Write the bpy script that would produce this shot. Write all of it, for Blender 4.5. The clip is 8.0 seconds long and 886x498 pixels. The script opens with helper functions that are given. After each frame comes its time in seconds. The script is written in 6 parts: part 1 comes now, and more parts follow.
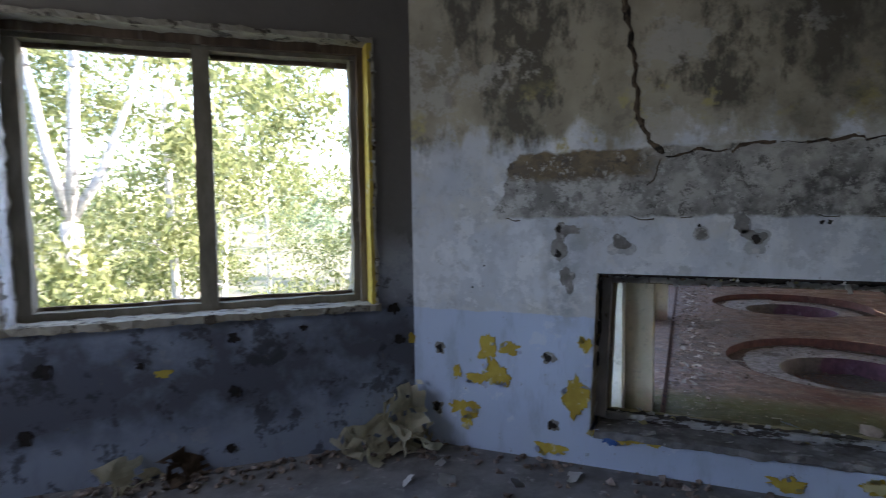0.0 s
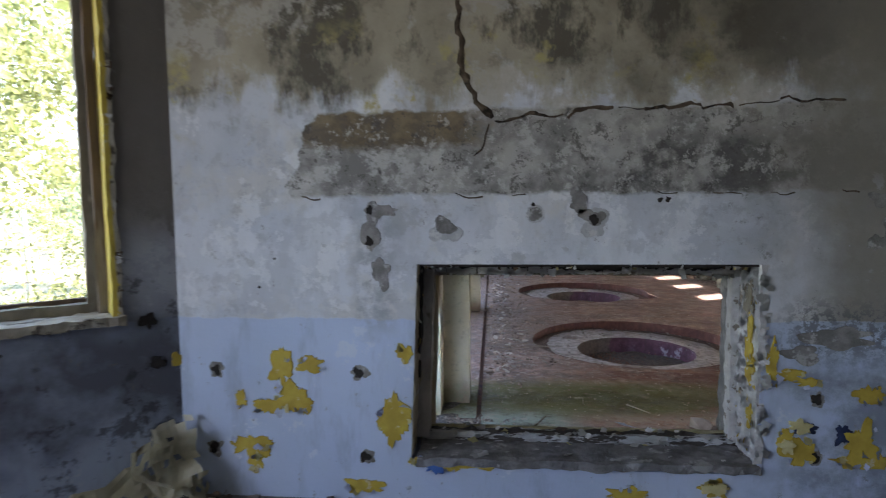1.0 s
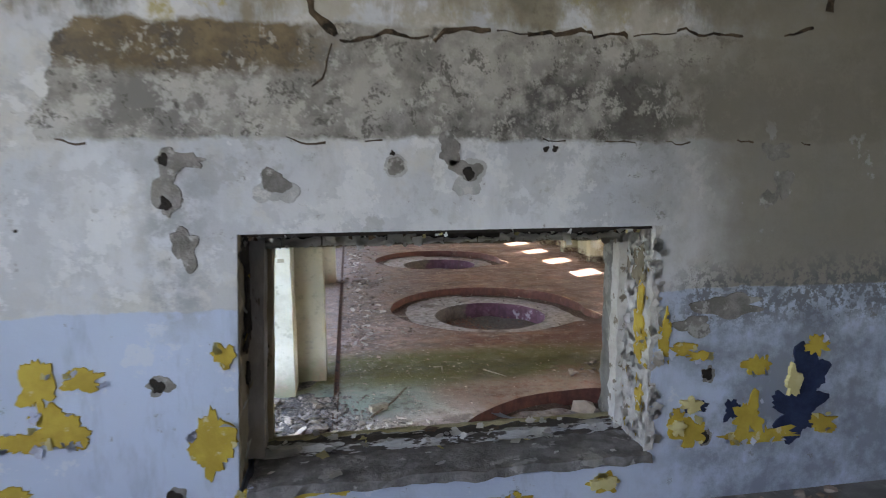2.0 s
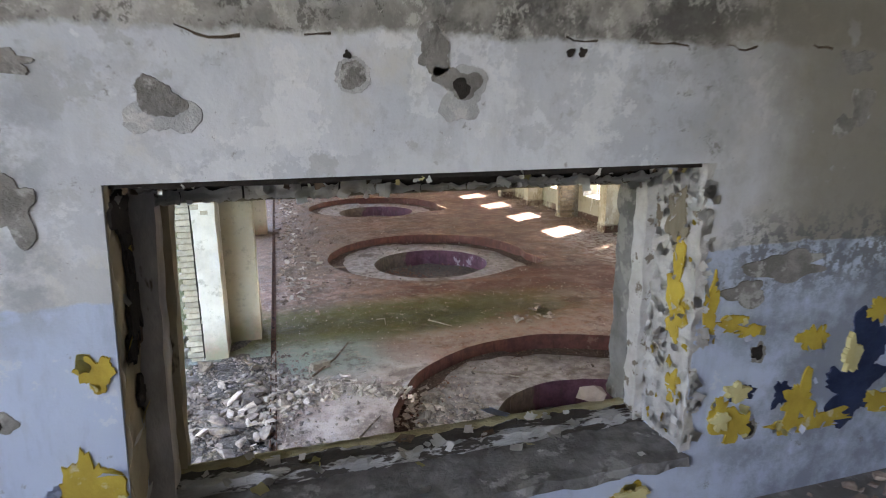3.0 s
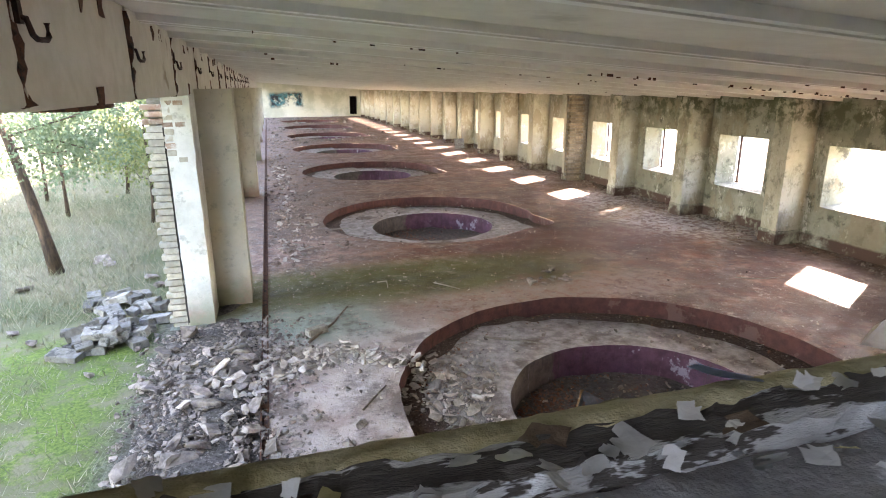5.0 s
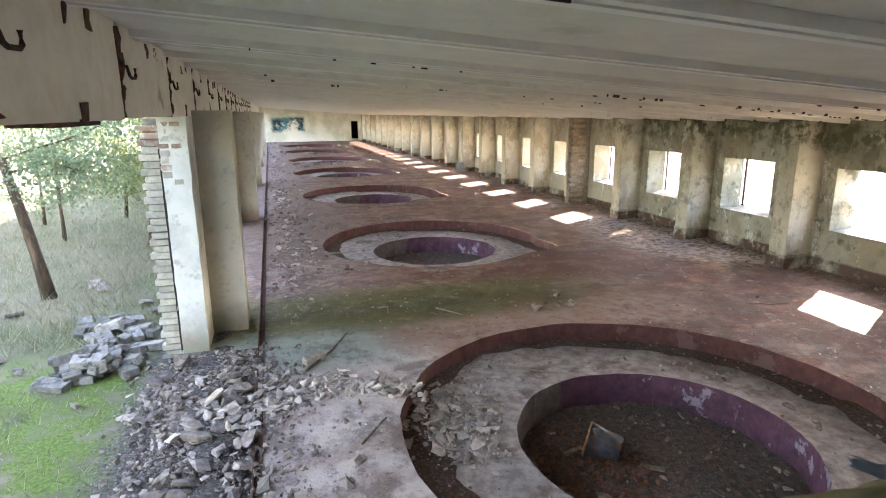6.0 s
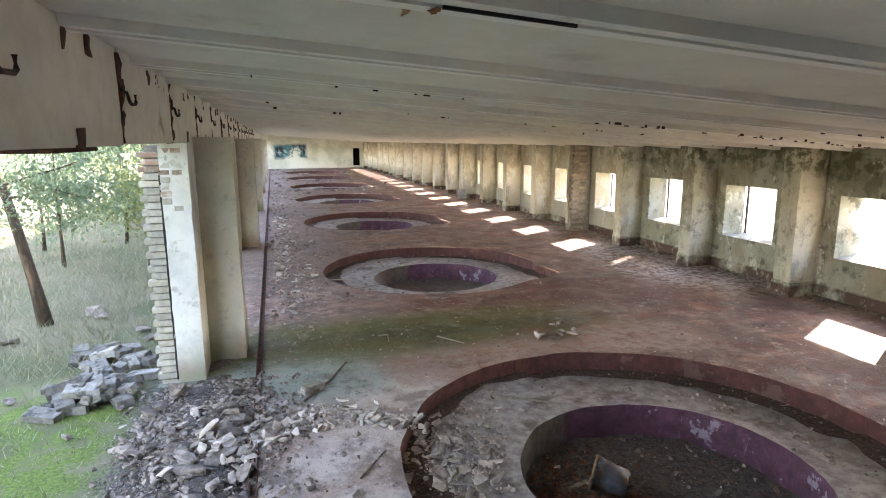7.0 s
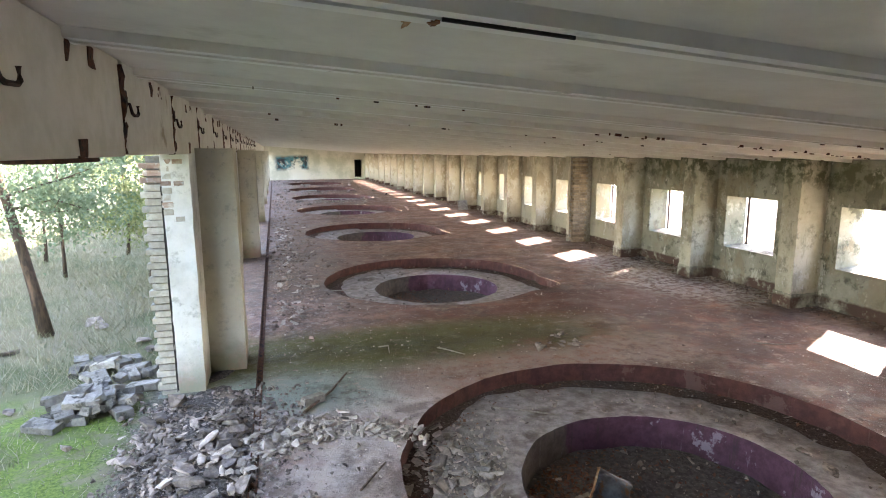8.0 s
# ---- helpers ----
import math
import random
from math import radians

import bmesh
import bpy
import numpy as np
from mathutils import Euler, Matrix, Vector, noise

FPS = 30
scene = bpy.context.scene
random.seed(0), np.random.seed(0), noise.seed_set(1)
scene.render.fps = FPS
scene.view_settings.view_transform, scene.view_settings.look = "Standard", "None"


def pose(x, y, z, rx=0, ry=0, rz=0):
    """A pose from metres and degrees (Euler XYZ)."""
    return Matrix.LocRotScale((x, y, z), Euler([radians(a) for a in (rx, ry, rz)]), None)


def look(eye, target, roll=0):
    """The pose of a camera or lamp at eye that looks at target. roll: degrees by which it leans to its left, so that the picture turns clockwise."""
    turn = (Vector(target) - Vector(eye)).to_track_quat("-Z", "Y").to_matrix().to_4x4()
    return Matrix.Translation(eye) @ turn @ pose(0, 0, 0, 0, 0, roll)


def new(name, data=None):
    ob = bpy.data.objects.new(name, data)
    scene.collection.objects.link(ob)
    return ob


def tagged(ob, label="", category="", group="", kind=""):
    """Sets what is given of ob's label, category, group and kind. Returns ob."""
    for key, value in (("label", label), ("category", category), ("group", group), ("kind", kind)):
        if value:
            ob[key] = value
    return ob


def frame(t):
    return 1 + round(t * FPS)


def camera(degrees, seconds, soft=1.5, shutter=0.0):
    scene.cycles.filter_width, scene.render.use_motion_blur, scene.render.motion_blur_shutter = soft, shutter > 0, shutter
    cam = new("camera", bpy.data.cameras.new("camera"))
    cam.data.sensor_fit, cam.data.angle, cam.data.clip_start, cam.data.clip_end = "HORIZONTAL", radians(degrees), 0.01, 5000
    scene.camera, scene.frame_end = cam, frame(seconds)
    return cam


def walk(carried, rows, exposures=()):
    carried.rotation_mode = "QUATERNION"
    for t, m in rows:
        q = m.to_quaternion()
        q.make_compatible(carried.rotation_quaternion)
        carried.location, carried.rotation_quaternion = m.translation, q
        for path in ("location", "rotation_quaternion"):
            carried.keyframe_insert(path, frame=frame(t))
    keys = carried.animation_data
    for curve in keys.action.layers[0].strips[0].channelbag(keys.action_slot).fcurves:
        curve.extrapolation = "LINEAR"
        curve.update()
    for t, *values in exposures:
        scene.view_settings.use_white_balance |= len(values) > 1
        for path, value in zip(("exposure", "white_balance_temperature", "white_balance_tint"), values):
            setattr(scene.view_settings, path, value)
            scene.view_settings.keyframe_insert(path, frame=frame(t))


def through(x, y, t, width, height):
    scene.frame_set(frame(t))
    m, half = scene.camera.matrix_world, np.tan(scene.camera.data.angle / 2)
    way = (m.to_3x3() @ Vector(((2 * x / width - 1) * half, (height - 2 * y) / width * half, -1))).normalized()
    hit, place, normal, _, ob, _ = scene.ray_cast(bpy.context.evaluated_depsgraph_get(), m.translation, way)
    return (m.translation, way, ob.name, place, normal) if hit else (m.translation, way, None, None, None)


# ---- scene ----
cam = camera(74.9, 8.0, soft=1.0, shutter=0.3)
PATH = [
    (0, (1.172, 0.315, 3.614), (0.398, 2.154, 3.475), -0.8),
    (0.5, (1.118, 0.583, 3.594), (0.666, 2.525, 3.45), -0.7),
    (1, (1.085, 0.86, 3.538), (0.913, 2.846, 3.382), -0.5),
    (1.5, (1.117, 1.105, 3.516), (1.206, 3.094, 3.322), -0.4),
    (2, (1.103, 1.31, 3.484), (1.423, 3.267, 3.221), -0.3),
    (2.2, (1.097, 1.399, 3.461), (1.497, 3.338, 3.177), -0.3),
    (3.3, (1.092, 1.962, 3.413), (1.627, 3.823, 2.915), -0.5),
    (3.5, (1.074, 2.065, 3.387), (1.608, 3.922, 2.87), -0.5),
    (4, (1.058, 2.29, 3.286), (1.6, 4.135, 2.736), -0.4),
    (5.5, (1.138, 2.701, 2.945), (1.677, 4.555, 2.422), -0.4),
    (6, (1.15, 2.81, 2.953), (1.694, 4.678, 2.491), -0.4),
    (6.5, (1.168, 2.888, 2.945), (1.714, 4.767, 2.528), -0.3),
    (7, (1.166, 2.893, 2.947), (1.713, 4.78, 2.574), -0.3),
    (7.5, (1.168, 2.889, 2.942), (1.714, 4.781, 2.593), -0.3),
    (8, (1.171, 2.885, 2.943), (1.716, 4.78, 2.608), -0.3),
]
EXPOSURES = [(0.0, 3.33, 6200, 22), (1.0, 3.95, 6550, 22), (1.5, 4.45, 7000, 21), (2.0, 4.5, 7150, 21), (3.5, 4.85, 7600, 24), (4.0, 5.0, 7700, 24), (5.5, 4.78, 7000, 23), (8.0, 4.6, 6950, 22)]
walk(cam, [(t, look(eye, target, roll)) for t, eye, target, roll in PATH], EXPOSURES)

# ---- world, sun ----
TO_SUN = Vector((1.5, 0.82, 1.0)).normalized()
world = bpy.data.worlds.new("sky")
scene.world = world
world.use_nodes = True
wn = world.node_tree
sky = wn.nodes.new("ShaderNodeTexSky")
sky.sky_type, sky.sun_disc = "NISHITA", False
sky.sun_elevation = math.asin(TO_SUN.z)
sky.sun_rotation = math.atan2(TO_SUN.x, TO_SUN.y)
wn.links.new(sky.outputs[0], wn.nodes["Background"].inputs[0])
wn.nodes["Background"].inputs[1].default_value = 0.15
lamp = bpy.data.lights.new("sun", "SUN")
lamp.energy, lamp.angle, lamp.color = 3.4, radians(0.6), (1.0, 0.94, 0.84)
sun = new("sun", lamp)
sun.matrix_world = look(TO_SUN * 60, (0, 0, 0))


def window_lamp(eye, target, w, h, watts):
    """Sky light from an area lamp, added in the opening of an unseen, assumed window behind the walk."""
    data = bpy.data.lights.new("assumed_window_light", "AREA")
    data.shape, data.size, data.size_y, data.energy, data.color = "RECTANGLE", w, h, watts, (0.86, 0.93, 1.0)
    new("assumed_window_light", data).matrix_world = look(eye, target)


# added to brighten the room from an assumed opening out of view
window_lamp((-1.95, 0.2, 3.85), (0.0, 0.2, 3.85), 1.5, 1.4, 3.0)


# ---- materials ----
class Mat:
    """A small builder of node materials, in world metres."""

    def __init__(self, name, rough=0.85):
        self.m = bpy.data.materials.new(name)
        self.m.use_nodes = True
        self.t = self.m.node_tree
        self.b = self.t.nodes["Principled BSDF"]
        self.b.inputs["Roughness"].default_value = rough
        self.b.inputs["Specular IOR Level"].default_value = 0.3
        self.pos = self.t.nodes.new("ShaderNodeNewGeometry").outputs["Position"]
        sep = self.t.nodes.new("ShaderNodeSeparateXYZ")
        self.t.links.new(self.pos, sep.inputs[0])
        self.x, self.y, self.z = sep.outputs

    def put(self, socket, value):
        if isinstance(value, bpy.types.NodeSocket):
            self.t.links.new(value, socket)
        elif isinstance(value, tuple) and len(value) == 3 and socket.type == "RGBA":
            socket.default_value = (*value, 1)
        else:
            socket.default_value = value

    def noise(self, scale, detail=5, rough=0.6, shift=0.0, stretch=None):
        mp = self.t.nodes.new("ShaderNodeMapping")
        mp.inputs["Location"].default_value = (shift, shift * 1.7, shift * 0.6)
        if stretch:
            mp.inputs["Scale"].default_value = stretch
        self.t.links.new(self.pos, mp.inputs[0])
        n = self.t.nodes.new("ShaderNodeTexNoise")
        n.inputs["Scale"].default_value, n.inputs["Detail"].default_value, n.inputs["Roughness"].default_value = scale, detail, rough
        self.t.links.new(mp.outputs[0], n.inputs["Vector"])
        return n.outputs["Fac"]

    def math(self, op, a, b=0.0, c=0.0):
        n = self.t.nodes.new("ShaderNodeMath")
        n.operation = op
        for i, v in enumerate((a, b, c)):
            self.put(n.inputs[i], v)
        return n.outputs[0]

    def step(self, v, lo, hi):
        """0 below lo, 1 above hi."""
        n = self.t.nodes.new("ShaderNodeMapRange")
        n.interpolation_type = "SMOOTHSTEP" if abs(hi - lo) > 0.2 else "LINEAR"
        self.put(n.inputs[0], v)
        n.inputs[1].default_value, n.inputs[2].default_value = lo, hi
        return n.outputs[0]

    def band(self, v, a, b, soft):
        return self.math("MULTIPLY", self.step(v, a - soft, a + soft), self.math("SUBTRACT", 1.0, self.step(v, b - soft, b + soft)))

    def mul(self, *vs):
        r = vs[0]
        for v in vs[1:]:
            r = self.math("MULTIPLY", r, v)
        return r

    def wob(self, v, n, amount):
        """v, shifted by a noise."""
        return self.math("ADD", v, self.math("MULTIPLY", self.math("SUBTRACT", n, 0.5), amount))

    def mix(self, f, a, b, kind="MIX"):
        n = self.t.nodes.new("ShaderNodeMix")
        n.data_type, n.blend_type = "RGBA", kind
        self.put(n.inputs[0], f)
        self.put(n.inputs[6], a)
        self.put(n.inputs[7], b)
        return n.outputs[2]

    def rand(self):
        return self.t.nodes.new("ShaderNodeObjectInfo").outputs["Random"]

    def island(self):
        return self.t.nodes.new("ShaderNodeNewGeometry").outputs["Random Per Island"]

    def done(self, color, bump=None, strength=0.4, distance=0.01, rough=None):
        self.put(self.b.inputs["Base Color"], color)
        if rough is not None:
            self.put(self.b.inputs["Roughness"], rough)
        if bump is not None:
            n = self.t.nodes.new("ShaderNodeBump")
            n.inputs["Strength"].default_value, n.inputs["Distance"].default_value = strength, distance
            self.t.links.new(bump, n.inputs["Height"])
            self.t.links.new(n.outputs[0], self.b.inputs["Normal"])
        return self.m


def plain(name, c1, c2, scale=8, rough=0.85, c3=None, lo=0.55, hi=0.65, scale3=3, bump=0.4, distance=0.01, vary=0.0, metal=0.0, stretch=None):
    """Two tones at a fine scale, and a third in patches."""
    m = Mat(name, rough)
    fine = m.noise(scale, 6, 0.65, 0.3, stretch)
    col = m.mix(m.step(fine, 0.35, 0.65), c1, c2)
    if c3:
        col = m.mix(m.step(m.noise(scale3, 5, 0.65, 7.0, stretch), lo, hi), col, c3)
    if vary:
        v = m.math("ADD", 1.0 - vary, m.math("MULTIPLY", m.math("FRACT", m.math("ADD", m.rand(), m.island())), 2 * vary))
        g = m.t.nodes.new("ShaderNodeCombineColor")
        for i in range(3):
            m.put(g.inputs[i], v)
        col = m.mix(1.0, col, g.outputs[0], "MULTIPLY")
    m.b.inputs["Metallic"].default_value = metal
    return m.done(col, m.noise(scale * 3, 5, 0.7, 2.0, stretch), bump, distance)


def leaf_material(name, c1, c2, through=0.35):
    m = Mat(name, 0.6)
    col = m.mix(m.island(), c1, c2)
    m.done(col)
    tr = m.t.nodes.new("ShaderNodeBsdfTranslucent")
    m.put(tr.inputs[0], col)
    mx = m.t.nodes.new("ShaderNodeMixShader")
    mx.inputs[0].default_value = through
    m.t.links.new(m.b.outputs[0], mx.inputs[1])
    m.t.links.new(tr.outputs[0], mx.inputs[2])
    m.t.links.new(mx.outputs[0], m.t.nodes["Material Output"].inputs[0])
    return m.m


def room_wall_material(name, slanted):
    """Pale limewash over a blue dado, with damp stains, bare cement and soot; slanted ones are also darkened as
    backlit.
    """
    m = Mat(name, 0.8)
    n1, n2, n3 = m.noise(2.2, 6, 0.6, 1.0), m.noise(6, 6, 0.65, 4.0), m.noise(28, 5, 0.7, 9.0)
    n4, n5 = m.noise(4.5, 8, 0.72, 17.0), m.noise(11, 7, 0.7, 23.0)
    soft = m.noise(1.3, 3, 0.5, 45.0)
    down = m.noise(5.0, 7, 0.7, 15.0, (1.6, 1.6, 0.45))
    # clean limewash, greying in soft clouds
    white = m.mix(m.step(soft, 0.35, 0.65), (0.67, 0.70, 0.735), (0.54, 0.565, 0.595))
    white = m.mix(m.mul(m.step(down, 0.50, 0.66), 0.42), white, (0.40, 0.415, 0.43))
    white = m.mix(m.mul(m.step(m.noise(9, 8, 0.7, 77.0), 0.60, 0.62), 0.35), white, (0.76, 0.76, 0.75))
    white = m.mix(m.mul(m.step(n1, 0.47, 0.58), 0.7), white, (0.43, 0.47, 0.52))
    white = m.mix(m.mul(m.step(m.noise(3.0, 7, 0.65, 63.0), 0.53, 0.62), 0.5), white, (0.55, 0.525, 0.455))
    white = m.mix(m.mul(m.step(n5, 0.55, 0.64), 0.35), white, (0.38, 0.39, 0.395))
    # thin coats worn through in crisp-edged patches and fine mottles
    white = m.mix(m.mul(m.step(m.noise(3.2, 9, 0.72, 111.0), 0.525, 0.54), 0.5), white, (0.44, 0.465, 0.50))
    white = m.mix(m.mul(m.step(m.noise(4.1, 9, 0.7, 117.0), 0.56, 0.57), 0.45), white, (0.75, 0.765, 0.775))
    white = m.mix(m.mul(m.step(m.noise(15, 8, 0.75, 121.0), 0.53, 0.58), m.step(n1, 0.46, 0.56), 0.55), white, (0.34, 0.355, 0.375))
    blue = m.mix(m.step(soft, 0.3, 0.7), (0.50, 0.585, 0.73), (0.42, 0.50, 0.63))
    blue = m.mix(m.mul(m.step(down, 0.53, 0.66), 0.5), blue, (0.30, 0.345, 0.43))
    blue = m.mix(m.mul(m.step(m.noise(7, 8, 0.7, 21.0), 0.61, 0.63), 0.6), blue, (0.62, 0.66, 0.72))
    above = m.step(m.wob(m.wob(m.z, n2, 0.035), n5, 0.02), 3.137, 3.142)
    col = m.mix(above, blue, white)
    # yellowed and damp plaster above, running down in drips
    upper = m.mix(m.step(n1, 0.4, 0.62), (0.40, 0.365, 0.275), (0.27, 0.245, 0.185))
    upper = m.mix(m.mul(m.step(m.noise(2.3, 8, 0.7, 13.0, (1.3, 1.3, 0.7)), 0.505, 0.57), 0.9), upper, (0.085, 0.077, 0.06))
    upper = m.mix(m.mul(m.step(m.noise(2.4, 7, 0.72, 33.0), 0.57, 0.61), 0.8), upper, (0.43, 0.415, 0.37))
    upper = m.mix(m.mul(m.step(n5, 0.54, 0.62), 0.45), upper, (0.15, 0.138, 0.11))
    damp = m.step(m.wob(m.wob(m.z, n1, 0.7), down, 0.5), 3.88, 3.97)
    col = m.mix(damp, col, upper)
    col = m.mix(m.mul(m.band(m.wob(m.z, n1, 0.5), 3.8, 4.1, 0.1), m.step(n4, 0.56, 0.63)), col, (0.42, 0.37, 0.16))
    if not slanted:
        # the bare cement lintel band with its torn upper and lower edges
        edge = m.wob(m.wob(m.wob(m.x, n1, 0.5), n5, 0.3), m.z, -0.35)
        inside = m.mul(m.band(m.wob(m.wob(m.z, n2, 0.05), n5, 0.05), 3.568, 3.85, 0.006), m.step(edge, -0.68, -0.665))
        cement = m.mix(m.step(n4, 0.42, 0.58), (0.40, 0.39, 0.36), (0.20, 0.195, 0.18))
        cement = m.mix(m.mul(m.step(n5, 0.54, 0.60), 0.8), cement, (0.48, 0.475, 0.45))
        black = m.mul(m.step(m.wob(m.wob(m.x, n4, 1.2), n5, 0.5), 1.35, 1.55), m.band(m.wob(m.wob(m.z, n4, 0.25), n5, 0.12), 3.58, 3.74, 0.03))
        cement = m.mix(m.mul(black, m.step(m.wob(n2, n5, 0.5), 0.40, 0.50), 0.9), cement, (0.085, 0.082, 0.078))
        brown = m.mul(m.step(m.wob(m.wob(m.z, n4, 0.16), n5, 0.1), 3.725, 3.755), m.math("SUBTRACT", 1.0, m.step(m.wob(m.wob(m.x, n4, 0.4), n5, 0.2), 1.0, 1.1)))
        cement = m.mix(m.mul(brown, 0.92), cement, m.mix(m.step(n5, 0.4, 0.6), (0.21, 0.155, 0.085), (0.10, 0.078, 0.05)))
        cement = m.mix(m.mul(m.step(m.noise(13, 9, 0.8, 95.0), 0.555, 0.575), 0.6), cement, (0.52, 0.51, 0.475))
        cement = m.mix(m.mul(m.step(m.noise(17, 9, 0.8, 99.0), 0.565, 0.585), 0.75), cement, (0.075, 0.07, 0.062))
        col = m.mix(inside, col, cement)
        # pale torn plaster above the band; dark stains towards the room's corner also carry its dimmer light
        torn = m.mul(m.band(m.wob(m.wob(m.z, n4, 0.2), n5, 0.1), 3.85, 4.0, 0.02), m.step(m.x, 0.95, 1.05), m.step(n5, 0.40, 0.5))
        col = m.mix(m.mul(torn, 0.7), col, (0.42, 0.39, 0.31))
        topright = m.mul(m.step(m.wob(m.wob(m.x, n1, 1.5), n5, 0.5), 1.2, 2.0), m.step(m.wob(m.wob(m.z, n1, 0.6), n5, 0.3), 3.84, 4.08))
        col = m.mix(m.mul(topright, 0.9), col, (0.09, 0.08, 0.062))
        # yellow-grey film east of the opening, deepened by painted light falloff, stippled where the paint has worn
        # through
        east = m.step(m.wob(m.wob(m.x, n1, 0.7), n4, 0.3), 1.85, 2.3)
        col = m.mix(m.mul(east, above, 0.92), col, m.mix(n1, (0.29, 0.275, 0.235), (0.18, 0.168, 0.14)))
        stipple = m.mul(m.band(m.wob(m.z, n4, 0.2), 3.02, 3.20, 0.04), m.step(m.wob(m.x, n4, 0.3), 2.02, 2.10), m.step(m.noise(38, 6, 0.75, 3.0), 0.48, 0.52))
        col = m.mix(m.mul(stipple, 0.85), col, (0.13, 0.135, 0.14))
        scar = m.mul(m.band(m.z, 3.30, 3.60, 0.05), m.step(m.noise(5.5, 6, 0.7, 41.0), 0.60, 0.62))
        col = m.mix(m.mul(scar, 0.7), col, (0.40, 0.415, 0.42))
        under = m.mul(m.band(m.wob(m.x, n4, 0.12), 0.60, 0.75, 0.03), m.band(m.wob(m.z, n4, 0.3), 3.12, 3.50, 0.06), m.step(n5, 0.42, 0.54))
        col = m.mix(m.mul(under, 0.75), col, (0.30, 0.32, 0.34))
        low = m.mul(m.math("SUBTRACT", 1.0, above), m.step(m.wob(m.x, n4, 0.5), 1.95, 2.25), m.step(n4, 0.38, 0.56))
        col = m.mix(m.mul(low, 0.8), col, m.mix(n5, (0.22, 0.25, 0.30), (0.14, 0.16, 0.20)))
    else:
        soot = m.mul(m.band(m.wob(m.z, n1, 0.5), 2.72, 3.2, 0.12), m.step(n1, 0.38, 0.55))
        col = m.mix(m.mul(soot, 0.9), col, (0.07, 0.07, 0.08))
        # shade of the backlit window wall, mixed evenly into its colour
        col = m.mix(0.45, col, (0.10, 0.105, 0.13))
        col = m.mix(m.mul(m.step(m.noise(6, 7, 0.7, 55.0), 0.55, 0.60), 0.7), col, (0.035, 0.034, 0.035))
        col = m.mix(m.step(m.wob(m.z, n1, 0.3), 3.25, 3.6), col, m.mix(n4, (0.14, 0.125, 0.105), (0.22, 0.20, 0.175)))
    col = m.mix(m.mul(m.step(m.noise(8.0, 10, 0.8, 93.0), 0.63, 0.64), 0.6), col, (0.17, 0.16, 0.14))
    col = m.mix(m.mul(m.step(n3, 0.66, 0.72), 0.7), col, (0.24, 0.23, 0.22))
    h = m.math("ADD", m.math("MULTIPLY", n2, 1.2), m.math("MULTIPLY", n3, 0.35))
    h = m.math("ADD", h, m.math("MULTIPLY", above, 0.25))
    return m.done(col, m.math("ADD", h, m.math("MULTIPLY", n5, 0.3)), 0.4, 0.008)


